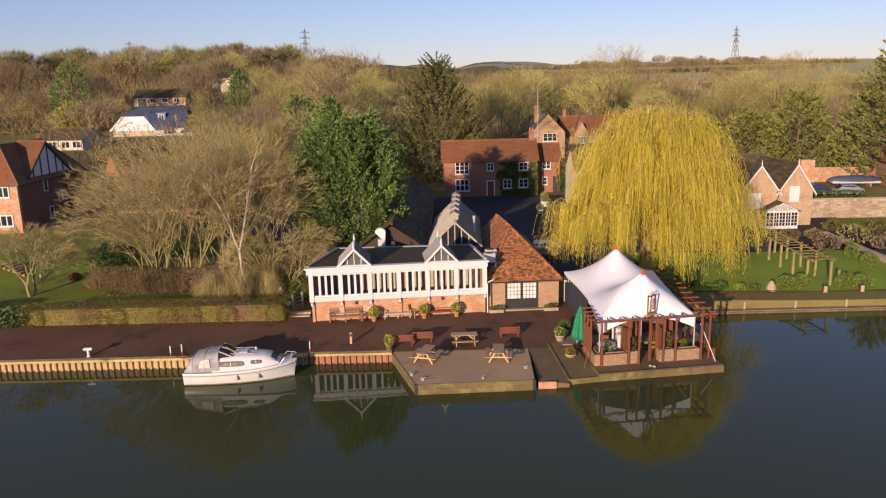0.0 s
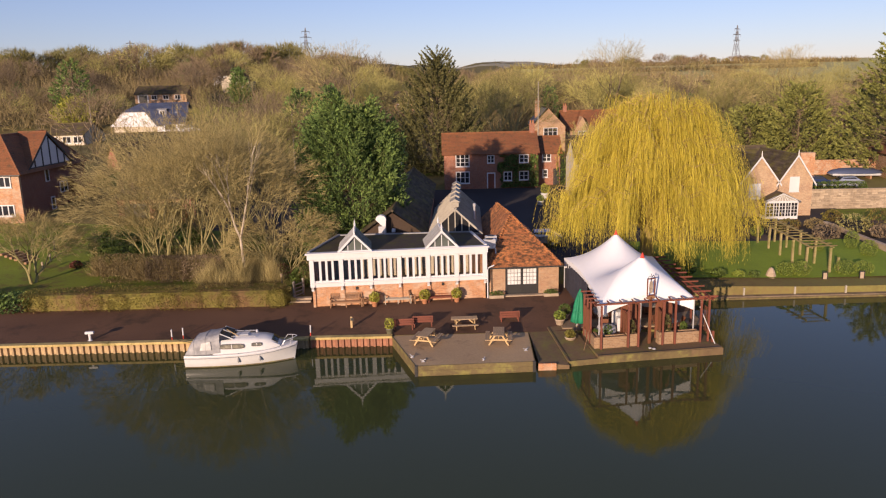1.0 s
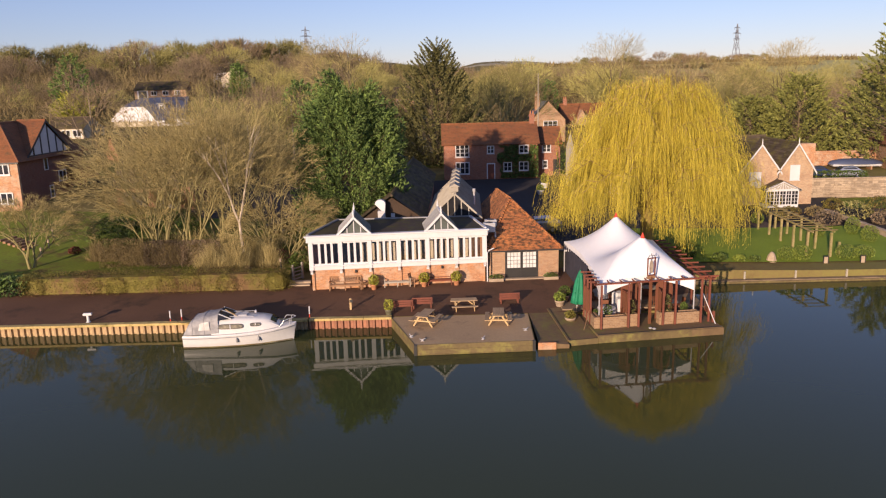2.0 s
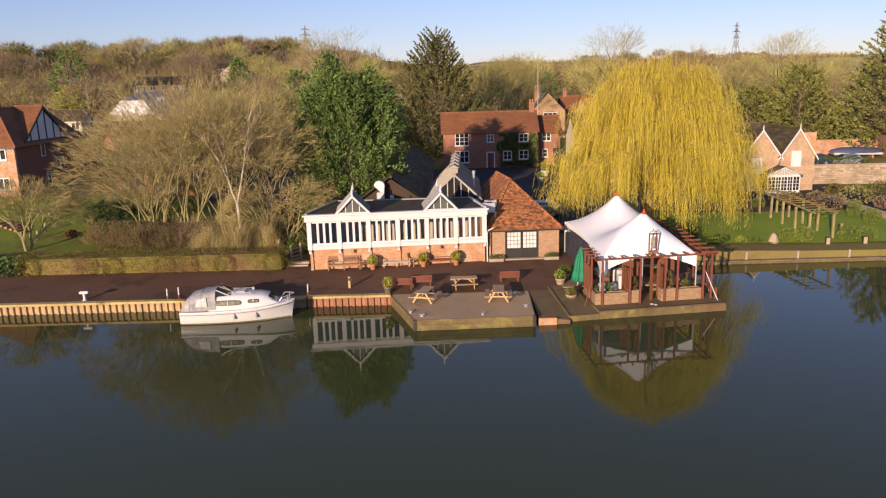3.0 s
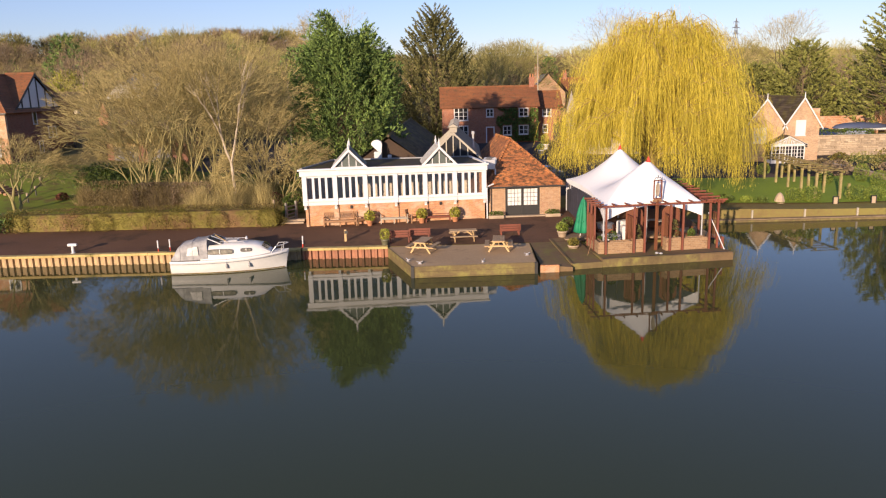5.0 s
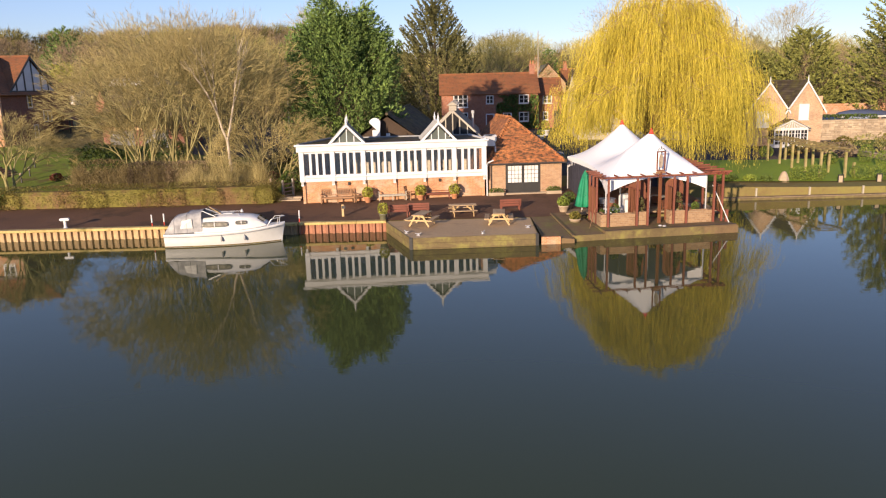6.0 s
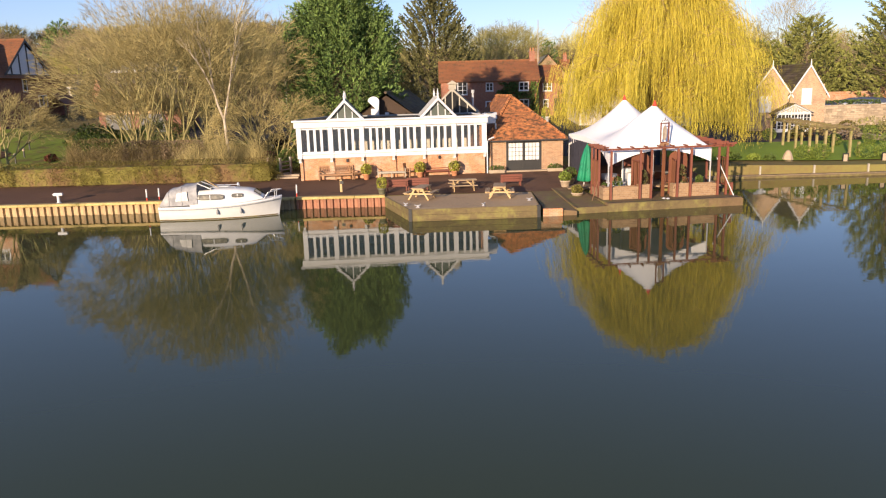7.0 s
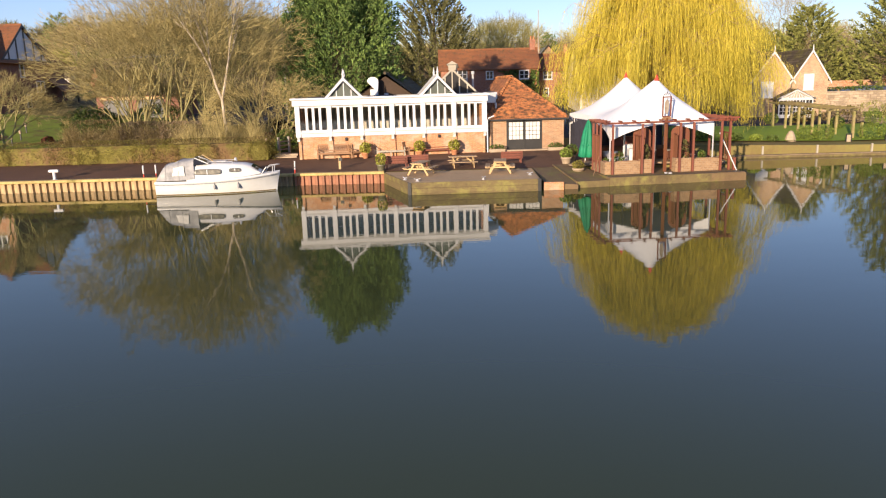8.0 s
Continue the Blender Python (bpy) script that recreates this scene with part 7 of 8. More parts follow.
pc = part("side_porch_roof", Geo().prism([(LHW + 2.0, 9.6, 2.0), (LHW + 2.0, 13.4, 2.0), (LHW + .03, 13.4, 3.6), (LHW + .03, 9.6, 3.6)], (.03, 0, .1)), M_TILE_BROWN, lh, "lean-to porch roof of dark tiles")
for y in (9.8, 13.2):
    part("porch_post", Geo().box(LHW + 1.7, y - .08, -1.2, LHW + 1.86, y + .08, 2.15), M_BLACK, lh)
part("porch_door", Geo().box(LHW + .01, 10.6, -1.0, LHW + .06, 11.6, 1.1), M_BLACK, lh)

# bungalows and village houses further off
M_CREAM = mat("cream_walls", (.60, .52, .38), (.5, .42, .3), .85)
bl = thing("hipped_bungalow", pose(-77.5, 172, 8.4, 0, 0, 2), "white bungalow with a large blue-slate roof and dormer", "house")
part("wall", Geo().box(2.2, .3, -1.5, 12.2, 8, 1.3), M_CREAM, bl)
part("wall", Geo().box(12.3, -.2, -1.5, 18.6, 8, 1.7), M_WHITE, bl)
part("gable_render", Geo().prism([(1.6, -.3, 1.2), (12.3, -.3, 1.05), (9.4, .5, 4.4), (4.4, .5, 4.4)], (0, .3, .1)), M_WHITE, bl, "broad white rendered gable")
part("roof", courses(courses(Geo(), (4.2, .4, 4.4), (9.5, .4, 4.4), (10.2, 4, 6.3), (7.4, 4, 6.3)), (12.2, -.5, 1.1), (19.0, -.7, 1.7), (18.8, 4, 6.3), (9.3, .6, 4.6)), M_SLATE_BLUE, bl)
part("upper_roof", courses(Geo(), (9.4, .6, 4.6), (18.8, 4, 6.28), (18.8, 4.2, 6.4), (10.2, 4, 6.35)), M_SLATE_BLUE, bl)
part("back_roof", courses(Geo(), (19.2, 9, 1.7), (1.4, 9, 1.3), (7.4, 4.1, 6.3), (18.8, 4.1, 6.3)), M_SLATE_BLUE, bl)
dm = part("dormer", Geo().box(12.4, .9, 3.2, 14.3, 3.5, 4.9), M_SLATE_BLUE, bl)
part("dormer_roof", Geo().box(12.2, .7, 4.9, 14.5, 3.6, 5.02), M_LEAD, dm)
casement(bl, 13.35, 3.5, 1.2, 1.1, 2, 1, .88)
part("skylight", Geo().prism([(15.4, 1.5, 3.9), (16.5, 1.4, 3.9), (16.4, 2.1, 4.6), (15.4, 2.2, 4.6)], (0, -.06, .1)), M_LEAD, bl)
casement(bl, 15.2, .2, 2.6, 1.3, 3, 1, -.22)
f1 = gable_house("brick_bungalow", pose(-88.6, 219, 14.3), 15, 8, 2.5, 4.8, M_BRICK_PALE, M_SLATE, "long brick bungalow with dark tile roof")
for x in (5.6, 9.0, 12.4):
    casement(f1, x, .9, 1.6, 1.2, 2, 1)
part("garage_door", Geo().box(1.2, -.06, 0, 3.6, .0, 2.1), M_BLACK, f1)
part("garage_frame", Geo().box(.85, -.09, 0, 1.19, .0, 2.3).box(3.61, -.09, 0, 3.95, .0, 2.3).box(1.19, -.09, 2.11, 3.61, .0, 2.3), M_WHITE, f1)
f2 = gable_house("low_bungalow", pose(-77.9, 147, 6.9, 0, 0, -3), 7.6, 8.5, 2.5, 4.5, M_CREAM, M_SLATE, "low cream bungalow with grey tile roof")
for x in (1.6, 4.2, 6.4):
    casement(f2, x, .8, 1.7, 1.3, 2, 1)
f3 = gable_house("brick_garage", pose(-48.6, 107.5, 5.6, 0, 0, -48), 5.4, 11, 1.9, 4.4, M_BRICK_DARK, M_SLATE, "small brick garage with a steep slate roof", along=False)
f4 = gable_house("stable_block", pose(-35.2, 79, 3.1, 0, 0, 0), 8.4, 6.2, 2.9, 6.3, M_BRICK_SHADED_DEEP, M_SLATE, "low brick stable block with a dull brown roof behind the trees")
# black panels on the wall stand for the shade inside two openings
part("dark_opening_panel", Geo().box(.7, -.03, 0, 3.2, .01, 2.1), M_BLACK, f4)
part("dark_opening_panel", Geo().box(4.2, -.03, 0, 6.8, .01, 2.1), M_BLACK, f4)
part("lintel", Geo().box(.4, -.09, 2.15, 7.2, .0, 2.4), M_WOOD_PALE, f4)
f5 = gable_house("cream_gabled_house", pose(-72, 250, 17.0), 9, 9, 3.4, 6.6, M_CREAM, M_TILE_BROWN, "cream house with a broad low gable", along=False)
casement(f5, 5.5, 1.0, 2.4, 1.5, 3, 1)
for k, (x, y, w) in enumerate(((-122, 240, 8), (-85, 285, 9), (-14, 225, 6), (52, 270, 9), (62, 282, 10), (76, 272, 8), (84, 250, 8))):
    f = gable_house("village_house", pose(x, y, land(x, y) - .2, 0, 0, (k * 37) % 30 - 15), w, 8, 4.2, 7.2, (M_CREAM, M_WHITE, M_BRICK_PALE)[k % 3], M_SLATE, "distant village house among bare trees")
    casement(f, w * .3, 2.2, 1.6, 1.3, 2, 1)
    casement(f, w * .7, 2.2, 1.6, 1.3, 2, 1)
bn = gable_house("brick_barn", pose(61.5, 101, 2.6, 0, 0, -12), 9, 8, 4.0, 7.2, M_BRICK_PALE, M_TILE_BROWN, "brick barn with brown tile roof", .5, False)


# ---- garden walls, cars and covered boats ----
def rubble_wall(name, x0, y0, x1, y1, h, label, stone=None):
    """A wall of stones laid in rough courses."""
    stone = stone or M_STONE
    w = thing(name, pose(0, 0, 0), label, "wall", kind="structure")
    a, b = Vector((x0, y0, 0)), Vector((x1, y1, 0))
    L = (b - a).length
    rz = math.degrees(math.atan2(y1 - y0, x1 - x0))
    base = min(land(x0, y0), land(x1, y1)) - .3
    w.matrix_world = pose(x0, y0, base, 0, 0, rz)
    part("core", Geo().box(0, .05, 0, L, .35, h + .25), stone, w)
    g = Geo()
    r = random.Random(int(L * 100))
    z = .25
    while z < h + .25:
        hh = r.uniform(.16, .3)
        x = -r.uniform(0, .3)
        while x < L:
            ww = r.uniform(.3, .7)
            g.box(max(x, 0) + .01, -r.uniform(0, .05), z, min(x + ww, L) - .01, .06, min(z + hh, h + .3) - .015, .02) if min(x + ww, L) - max(x, 0) > .08 else None
            x += ww
        z += hh
    tagged(part("facing_stones", g, stone, w), kind="stuff")
    for k in range(int(L / .8)):
        part("coping_stone", Geo().box(k * .8 + .01, -.06, h + .25, k * .8 + .79, .42, h + .36, .03), stone, w)
    return w


rubble_wall("garden_wall", 42.3, 85.2, 60, 84.6, 2.3, "rough pale stone garden wall")
rubble_wall("terrace_wall", 40.4, 64.5, 41.0, 77.5, .6, "low tumbled stone terrace wall")
yw = rubble_wall("yard_wall", 50.5, 107.5, 64, 106.0, 2.1, "old red brick yard wall with orange brick piers", M_BRICK)
part("pier", Geo().box(1.6, -.5, 0, 3.6, .6, 3.6, .04), M_BRICK, yw)
whole("hedge", bush_mesh(71, 7.4, 1.3, 2.0, 4200, .2, .85, .1), M_LEAF, "clipped dark green hedge above the stone wall", "hedge", m=pose(47.6, 88.3, 2.45, 0, 0, -2))


def car(x, y, rz, paint, label, covered=False):
    c = thing("parked_car", pose(x, y, land(x, y) + .06, 0, 0, rz), label, "car", "parked cars")
    prof = [(-2.15, .3), (2.15, .3), (2.18, .62), (2.0, .8), (1.0, .92), (.45, 1.38), (-1.0, 1.45), (-1.75, 1.0), (-2.15, .92), (-2.2, .6)]
    rows = []
    for y0, s, dz in ((-.86, .97, 0), (-.82, 1.0, .0), (-.62, 1.0, .02), (.62, 1.0, .02), (.82, 1.0, 0), (.86, .97, 0)):
        rows.append([(px * s, y0 * (1 - .12 * max(0, pz - .9) / .5), pz + dz) for px, pz in prof + [prof[0]]])
    g = Geo().grid(rows)
    g.add(rows[0][:-1], [tuple(range(len(prof)))]).add(rows[-1][:-1], [tuple(range(len(prof)))])
    part("body", g, paint, c)
    for s in (-1, 1):
        part("side_window", Geo().prism([(.85, s * .80, .96), (.42, s * .75, 1.33), (-.95, s * .75, 1.38), (-1.5, s * .8, 1.0)], (0, s * .03, 0)), M_GLASS, c)
        for xw in (-1.3, 1.35):
            wv = part("wheel", Geo().tube([(xw, s * .68, .31), (xw, s * .88, .31)], .31, 14), M_BLACK, c)
            part("hub_cap", Geo().tube([(xw, s * .87, .31), (xw, s * .9, .31)], .18, 10), M_STEEL, wv)
    part("windscreen", Geo().prism([(1.0, -.68, .95), (1.0, .68, .95), (.47, .62, 1.37), (.47, -.62, 1.37)], (.03, 0, .03)), M_GLASS, c)
    part("rear_window", Geo().prism([(-1.72, -.66, 1.04), (-1.72, .66, 1.04), (-1.05, .6, 1.44), (-1.05, -.6, 1.44)], (-.03, 0, .03)), M_GLASS, c)
    for s in (-1, 1):
        part("headlight", Geo().box(2.05, s * .6 - .18, .6, 2.2, s * .6 + .18, .74, .02), M_GELCOAT, c)
    return c


M_CAR_BLUE = mat("dark_blue_paint", (.02, .035, .09), (.02, .03, .07), .2, bump=0)
M_CAR_SILVER = mat("silver_paint", (.38, .40, .44), (.34, .36, .4), .25, metal=.5, bump=0)
M_CAR_BLACK = mat("black_car_paint", (.012, .013, .018), (.015, .015, .02), .2, bump=0)
M_CAR_WHITE = mat("white_car_paint", (.7, .7, .72), (.65, .65, .68), .25, bump=0)
car(49.0, 97, 170, M_CAR_BLUE, "dark blue parked hatchback behind the garden wall")
car(53.0, 96.4, 172, M_CAR_SILVER, "silver parked estate car behind the garden wall")
car(-15.6, 71.5, 60, M_CAR_BLACK, "black parked car beside the cypress")
car(-13.0, 75, 70, M_CAR_BLUE, "dark blue parked car beside the kitchen range")
car(9.2, 69.5, 175, M_CAR_SILVER, "silver-blue parked car behind the tent")
car(-56.5, 168, 40, M_CAR_WHITE, "white car parked outside the bungalow")
car(-7.2, 126, 85, M_CAR_BLUE, "blue parked car in the lane")
cb = thing("covered_dinghy", pose(57.8, 102.8, 3.1, 0, 0, -8), "upturned dinghies under a blue cover", "boat")
part("cover", Geo().grid([[(x, math.cos(a) * 1.1 * s, .5 + math.sin(a) * .75 * s) for a in [math.pi * k / 8 for k in range(9)]] for x, s in ((-3.6, .2), (-3.2, .6), (-2, .95), (0, 1.05), (2, .95), (3.2, .55), (3.6, .2))]), M_SLATE_BLUE, cb, "blue tarpaulin cover", True)
part("hull", Geo().box(-3.2, -.9, .2, 3.2, .9, .5, .15), M_GELCOAT, cb)
part("trestle", Geo().box(-2, -.8, -.4, -1.8, .8, .2).box(1.8, -.8, -.4, 2, .8, .2), M_WOOD, cb)


# ---- pylons and poles ----
M_PYLON = mat("weathered_pylon_steel", (.20, .21, .23), (.15, .16, .18), .7)


def pylon(x, y, h, label="grey steel lattice electricity pylon on the hill"):
    p = thing("electricity_pylon", pose(x, y, land(x, y) - 1, 0, 0, 35), label, "pylon", "pylons")
    g = Geo()
    lev = [(0, 3.4), (.3, 2.3), (.55, 1.4), (.72, .95), (.86, .7), (1, .12)]
    for (u0, w0), (u1, w1) in zip(lev, lev[1:]):
        for a, b in ((-1, -1), (1, -1), (1, 1), (-1, 1)):
            g.tube([(a * w0, b * w0, u0 * h), (a * w1, b * w1, u1 * h)], .22, 4)
        for (a, b), (c, d) in (((-1, -1), (1, -1)), ((1, -1), (1, 1)), ((1, 1), (-1, 1)), ((-1, 1), (-1, -1))):
            g.tube([(a * w0, b * w0, u0 * h), (c * w1, d * w1, u1 * h)], .13, 3)
            g.tube([(c * w0, d * w0, u0 * h), (a * w1, b * w1, u1 * h)], .13, 3)
    part("lattice", g, M_PYLON, p)
    for u, w in ((.62, 5.2), (.76, 6.4), (.9, 4.6)):
        a = part("cross_arm", Geo().tube([(-w, 0, u * h), (0, 0, u * h + 1.0), (w, 0, u * h)], .2, 4).tube([(-w, 0, u * h), (w, 0, u * h)], .2, 4), M_PYLON, p)
        for s in (-1, 1):
            part("insulator", Geo().tube([(s * w, 0, u * h), (s * w, 0, u * h - 2.2)], .14, 5), M_LEAD, a)


pylon(296, 760, 38)
pylon(-138.5, 800, 41)
pylon(-330, 820, 32)


def pole(x, y, h, label):
    p = thing("telegraph_pole", pose(x, y, land(x, y) - .2), label, "pole", "telegraph poles")
    part("pole", Geo().tube([(0, 0, 0), (0, 0, h)], [.1, .06], 8), M_WOOD_GREY, p)


pole(-18.3, 92, 11, "weathered wooden telegraph pole among the trees")
pole(16.2, 124, 14, "tall grey telegraph pole behind the cottage")
pole(-70, 150, 9, "wooden telegraph pole by the bungalows")


# ---- hedges and garden ----
hd = thing("clipped_hedge", pose(-21.6, 53.3, .82), "long low clipped hedge, golden green with bronzed patches", "hedge")
part("foliage", bush_mesh(81, 20.2, 1.9, 1.8, 42000, .075, .88, .09), M_LEAF_HEDGE, hd)
part("inner_growth", Geo().box(-9.6, -.55, 0, 9.6, .55, 1.42, .2), M_LEAF_HEDGE, hd, "dense inner growth")
for x, s in ((-30.6, 1), (-26.3, 2), (-24.4, 3), (-20.6, 4), (-18.9, 5), (-16.2, 6), (-12.6, 7)):
    shrub("hedge_clump", x, 52.55, .82, 1.5, .9, 1.5 + .12 * (s % 3), 1300, .075, M_HEDGE_GOLD if s in (4, 5, 7) else M_LEAF_HEDGE, "rounded golden-green clump in the clipped hedge", "hedge", "hedge clumps", 860 + s, box=.3, lumps=.2)
shrub("laurel_bush", -32.4, 53.4, .85, 3.2, 2.4, 1.5, 1500, .22, M_NEEDLE, "dark laurel bush at the end of the hedge", seed=82, box=.4)
shrub("laurel_bush", -36.0, 54.2, .85, 4.5, 2.6, 1.6, 1800, .22, M_NEEDLE, "dark laurel bush at the end of the hedge", seed=83, box=.4)
for k, (x0, x1, mt) in enumerate(((-28.4, -24.9, M_SCRUB), (-24.6, -21.6, M_TWIG_BROWN), (-21.5, -18.6, M_TWIG_BROWN))):
    shrub("field_hedge_section", (x0 + x1) / 2, 59.4, land((x0 + x1) / 2, 59.4), x1 - x0 + .3, 1.3, 2.3 + .2 * (k == 0), 5200, .1, mt, "dense brown clipped winter hedge below the bare trees", "hedge", "winter hedges", 880 + k, box=.8, lumps=.12)
whole("wild_hedge", tuft_mesh(84, 9.6, 1.8, 3.0, 9000, .025), M_SCRUB, "ragged brown winter hedge under the bare trees", "hedge", m=pose(-22.3, 60.4, 1.1))
whole("wild_hedge", tuft_mesh(85, 5.0, 1.8, 2.8, 4800, .025), M_SCRUB, "ragged brown winter hedge on the lawn edge", "hedge", m=pose(-28.0, 61.6, 1.3))
for x, y, sx, sz, s in ((-24.8, 62.6, 3.2, 1.9, 1), (-21.4, 63.2, 3.6, 1.7, 2), (-18.3, 62.6, 2.8, 1.6, 3), (-27.6, 63.2, 3.0, 2.2, 4)):
    shrub("laurel_bush", x, y, land(x, y), sx, 1.8, sz, 1100, .2, M_LEAF, "dark green laurel below the bare trees", "shrub", "laurels under the trees", 840 + s, lumps=.3)
shrub("evergreen_bush", -29.5, 65.0, 2.0, 5.0, 3.5, 2.8, 2600, .25, M_LEAF, "dark green evergreen bush below the house", seed=86)
shrub("evergreen_bush", -25.0, 68.0, 2.2, 5.0, 3.5, 2.6, 2200, .25, M_LEAF, "dark green evergreen bush below the house", seed=87)
for x, y, r, s in ((-32.6, 63.4, 1.0, 88), (-13.6, 60.3, 1.7, 89)):
    shrub("russet_shrub", x, y, 1.15 if x > -20 else 1.75, r, r, r * .8, 420, .17, M_LEAF_RED, "low russet winter shrub", seed=s)
shrub("viburnum_bush", -11.6, 57.6, 1.0, 1.8, 1.6, 1.9, 900, .17, M_LEAF, "leafy green shrub beside the conservatory", seed=90)
whole("bramble_thicket", tuft_mesh(93, 13.0, 3.0, 3.2, 12000, .022), M_TWIG, "tangled straw-coloured thicket round the tree stems", "thicket", m=pose(-20.6, 62.6, 1.2))
whole("tall_grass", tuft_mesh(91, 4.4, 2.0, 3.4, 5200), M_TWIG, "tall straw-coloured stems round the birch", "tall grass", m=pose(-17.8, 57.9, .95))
whole("tall_grass", tuft_mesh(92, 3.2, 1.8, 2.8, 3200), M_TWIG, "tall straw-coloured stems beside the birch", "tall grass", m=pose(-14.8, 58.9, .95))
whole("garden_lawn", drape(-46, -12.2, 54.7, 75, 0.16, 1.5), M_LAWN_DULL, "mown green lawn behind the hedge", "lawn", kind="structure")
gt = thing("garden_gate", pose(-11.6, 54.6, 1.0, 0, 0, 60), "weathered timber gate at the end of the hedge", "gate")
for x in (0, 1.1):
    part("gate_post", Geo().box(x - .07, -.07, 0, x + .07, .07, 1.45, .015), M_WOOD_GREY, gt)
for k in range(4):
    part("gate_rail", Geo().box(.07, -.025, .25 + k * .28, 1.03, .025, .33 + k * .28), M_WOOD_GREY, gt)
for k in range(3):
    whole("stone_step", Geo().box(0, 0, 0, 1.6, .45, .16, .02), M_STONE, "worn stone step to the side gate", "step", "gate steps", m=pose(-11.75, 52.95 + k * .45, .9 + k * .13))
gb = thing("log_bench", pose(-37.2, 63.8, land(-37.2, 63.8) + .2, 0, 0, 75), "rustic stepped timber bank in the lawn", "garden steps")
for k in range(6):
    part("sleeper", Geo().box(0, k * .5, k * .14, 1.9, k * .5 + .3, k * .14 + .2, .02), M_WOOD, gb)
for x, y in ((-35.4, 64.5), (-35.0, 62.4), (-13.3, 58.2), (-36.5, 67.5)):
    p = thing("garden_lamp", pose(x, y, land(x, y)), "short dark garden lamp post with a pale cap", "lamp", "garden lamps")
    part("stem", Geo().tube([(0, 0, 0), (0, 0, .7)], .06, 8), M_BLACK, p)
    part("cap", Geo().lathe([(.1, 0), (.1, .18), (.14, .2), (.03, .3)], 10, (0, 0, .7)), M_STONE, p)

# right-hand garden
rp = thing("garden_pergola", pose(0, 0, 0), "old mossy timber pergola over a garden path", "pergola")
M_OLD_POLE = mat("lichened_poles", (0.36, 0.29, 0.14), (0.24, 0.19, 0.09), .85, 9, .8, .35, 25, stain=(.20, .19, .06), stain_at=.55, spec=.2)
for x, ys_ in ((30.3, (69.3, 66.9, 64.5, 62.1, 59.7)), (32.05, (69.6, 67.1, 64.4, 61.8, 59.2))):
    for k, y in enumerate(ys_):
        lean = .05 * math.sin(k * 2.3 + x)
        part("post", Geo().beam((x, y, land(x, y) - .2), (x + lean, y, land(x, y) + 2.15), .17, .17, (0, 1, 0)), M_OLD_POLE, rp)
    part("beam", Geo().beam((x, 58.8, 3.12), (x, 64.5, 3.34), .1, .13).beam((x, 64.5, 3.34), (x, 70.2, 3.46), .1, .13), M_OLD_POLE, rp)
part("short_post", Geo().beam((32.95, 59.6, .8), (32.95, 59.6, 2.1), .17, .17, (0, 1, 0)), M_OLD_POLE, rp)
for k in range(12):
    y = 58.9 + k * 1.0
    part("cross_pole", Geo().beam((29.95, y + .12 * math.sin(k * 1.7), 3.24 + .025 * k), (32.4, y + .12 * math.sin(k * 2.9 + 1), 3.24 + .025 * k), .06, .07), M_MOSS, rp)
whole("garden_path", drape(30.6, 32.5, 57.8, 79, .09, 1.5), M_SOIL, "brown gravel path under the pergola", "path", kind="structure")
for x, y, sx, sz, s in ((28.2, 58.6, 1.6, 1.15, 1), (29.4, 58.5, 1.5, 1.3, 2), (33.1, 58.7, 1.7, 1.25, 3), (34.5, 58.6, 1.6, 1.2, 4), (37.8, 66.5, 1.3, 1.7, 5), (37.9, 63.8, 1.5, 1.5, 6), (34.4, 66, 1.2, 1.1, 8), (31.4, 72.2, 1.3, 1.2, 9)):
    shrub("clipped_topiary", x, y, land(x, y), sx, sx, sz, 1400, .1, M_BOX, "rounded clipped green topiary bush", "topiary", "garden topiary", 200 + s, lumps=.08)
for x, y, r, mt, s in ((24.2, 58.4, .9, M_BOX, 1), (25.4, 58.3, .8, M_LEAF, 2), (22.6, 58.6, 1.1, M_LEAF, 3), (20.0, 59.2, 2.0, M_LEAF, 4), (37.6, 70.5, 2.6, M_TWIG_BROWN, 5), (41.5, 73, 3.2, M_TWIG_OLIVE, 6), (44.5, 68, 3.2, M_LEAF_HEDGE, 7), (36.0, 75, 2.0, M_LEAF_HEDGE, 8), (45.5, 75, 3.4, M_LEAF_HEDGE, 9), (48, 70, 3.8, M_LEAF_HEDGE, 10), (42.5, 66.5, 2.0, M_SCRUB, 12), (43.0, 70.5, 2.2, M_TWIG_BROWN, 13), (34.5, 73.5, 1.6, M_LEAF_HEDGE, 14), (38.8, 75.5, 1.8, M_SCRUB, 15), (42.5, 79, 2.0, M_LEAF_HEDGE, 11)):
    shrub("border_shrub", x, y, land(x, y) - .05, r, r, r * .62, 700, .2, mt, "loose border shrub in the garden beds", "shrub", "border shrubs", 220 + s, lumps=.3)
whole("garden_bed", drape(18, 60, 57.8, 59.4, .07, 1.5), M_SOIL, "narrow brown border along the quay wall", "garden bed", kind="structure")
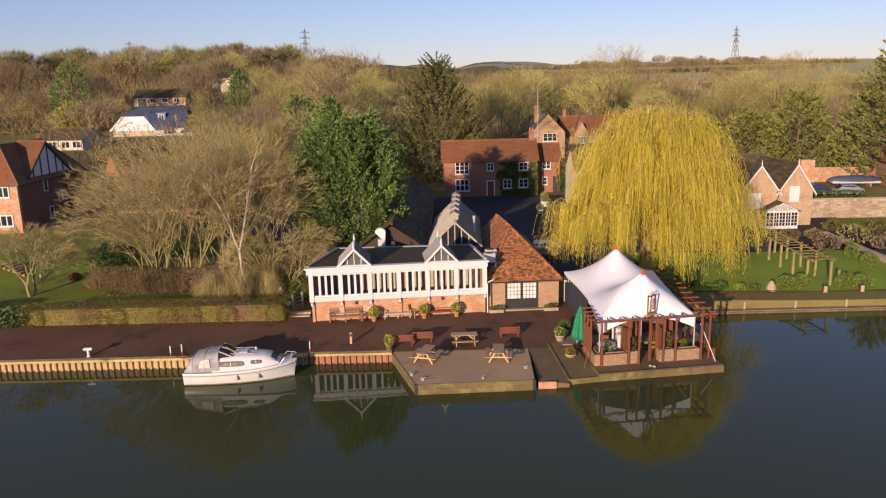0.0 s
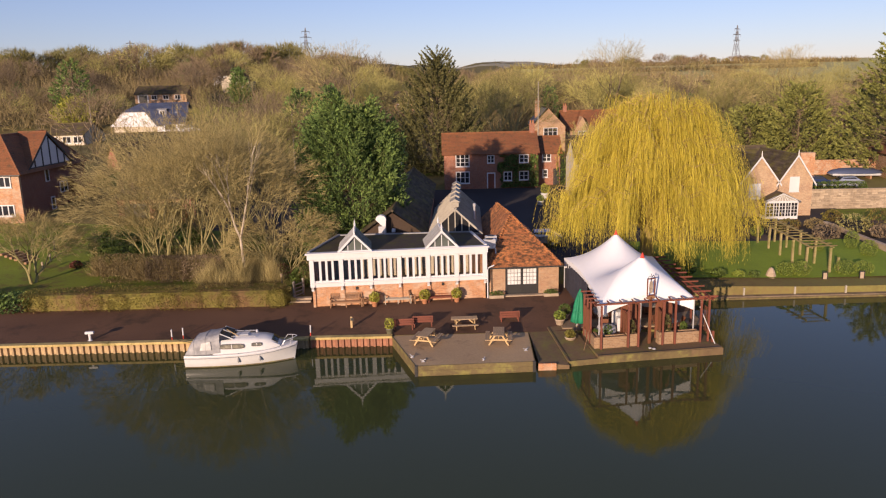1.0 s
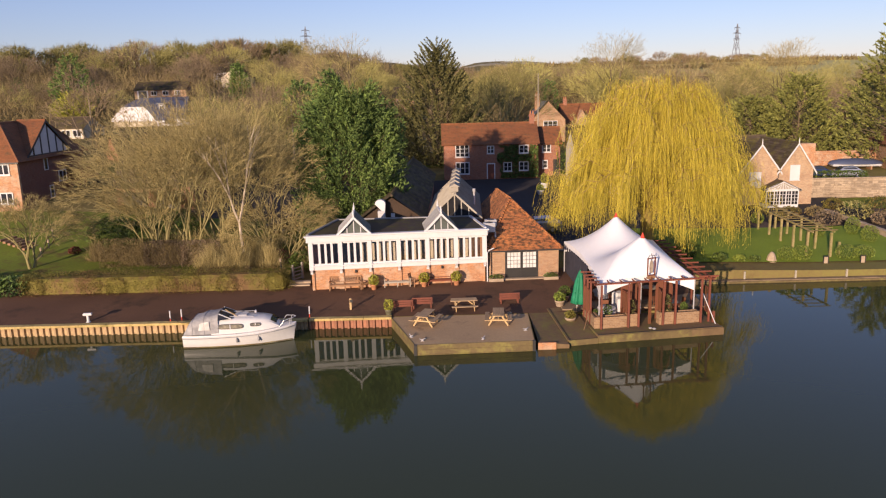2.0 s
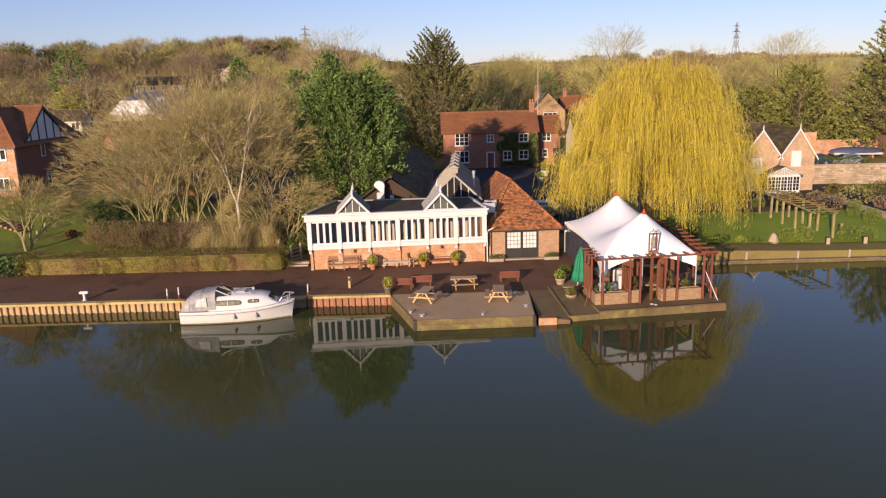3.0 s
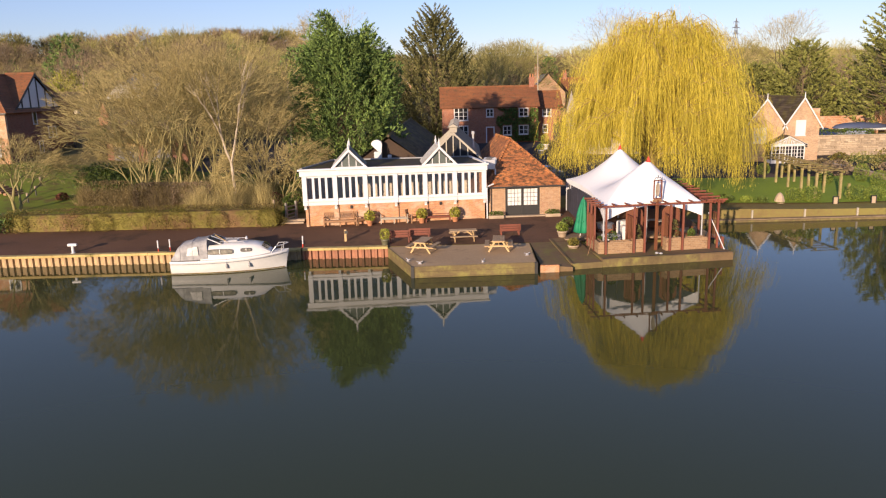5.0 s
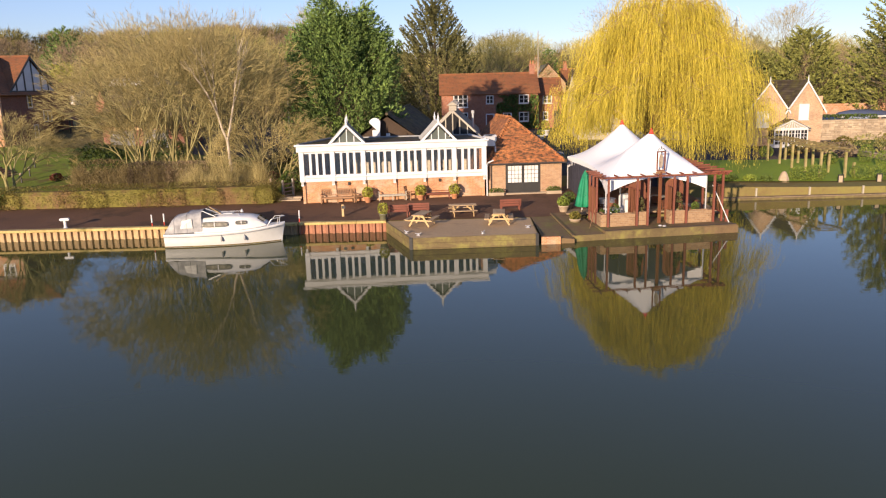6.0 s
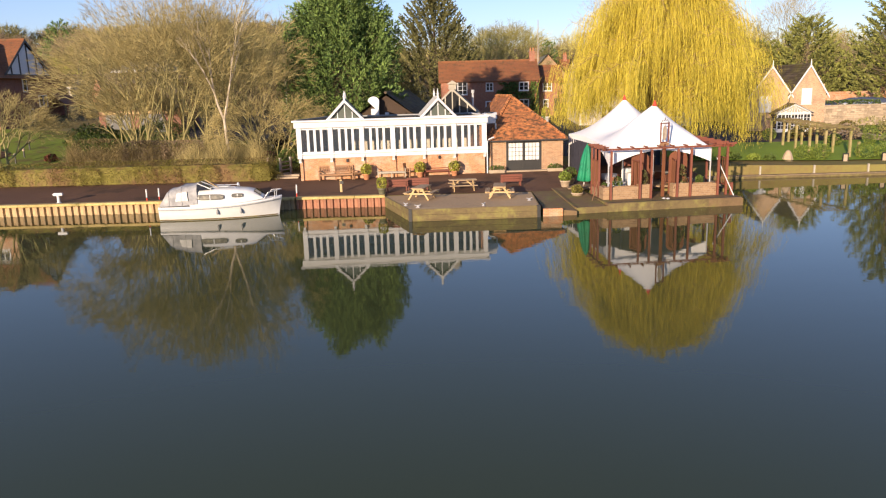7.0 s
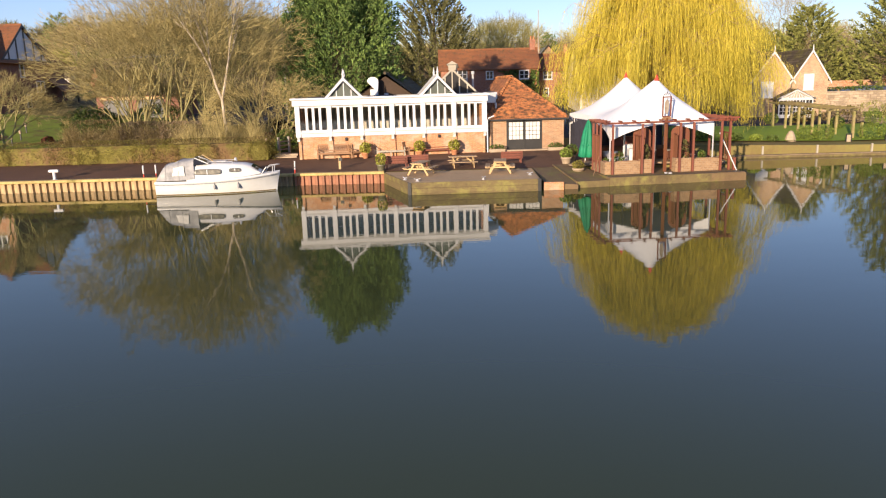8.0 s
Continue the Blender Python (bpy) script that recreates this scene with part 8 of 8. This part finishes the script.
for x in (24.0, 28.0, 32.0, 36.0, 40.0, 44.0):
    whole("mooring_post", Geo().box(-.06, -.06, 0, .06, .06, .62, .015), M_WOOD_GREY, "short grey timber mooring post on the quay", "post", "quay posts", m=pose(x - .5, 55.5, .19))
for x, c in ((22.9, M_CAP), (27.4, M_WHITE)):
    s = thing("mooring_sign", pose(x, 57.4, .3), "small pale mooring notice on the wall", "sign", "mooring signs")
    part("board", Geo().box(0, -.04, 0, 1.25, 0, .26, .01), c, s)
    part("lettering_bars", Geo().box(.15, -.048, .15, 1.1, -.041, .19).box(.15, -.048, .07, .9, -.041, .11), M_BLACK, s)
for x, y in ((30.9, 57.6), (33.9, 57.6)):
    s = thing("garden_lantern", pose(x, y, .6), "dark metal framed garden lantern on the wall", "lantern", "garden lanterns")
    part("frame", Geo().box(-.22, -.03, 0, -.17, .03, .8).box(.17, -.03, 0, .22, .03, .8).box(-.17, -.03, .74, .17, .03, .8), M_BLACK, s)
    part("panel", Geo().box(-.15, -.015, .1, .15, .015, .7), M_STONE, s)
whole("standing_stone", Geo().lathe([(.42, 0), (.4, .3), (.3, .65), (.16, .9), (.03, .98)], 9), M_STONE, "rounded upright boulder on the lawn edge", "boulder", m=pose(26.8, 58.3, .72))

# trees beside the garden house
for x, y, h, r, s, mt in ((55, 114.5, 12.5, 6.0, 301, M_NEEDLE_LIGHT), (49, 118, 9.5, 6.5, 302, M_NEEDLE_LIGHT), (64, 106, 19, 7.2, 303, M_NEEDLE_LIGHT), (70, 112, 17, 7, 304, M_NEEDLE_LIGHT), (43, 121, 8.0, 5.0, 305, M_NEEDLE_LIGHT), (36, 116, 7.5, 5.0, 306, M_NEEDLE_LIGHT)):
    put_tree("leylandii_tree", plume_conifer(s, h, lambda u: r * .92 * (.85 + .15 * u / .3 if u < .3 else max(.04, 1 - (u - .3) / .7) ** .72), 230, 48, 2.1, .5, .45, flat=.5, slim=.3), (M_BARK, mt), ground_pose(x, y), "shaggy mid-green leylandii beyond the garden", "leylandii row", "foliage")
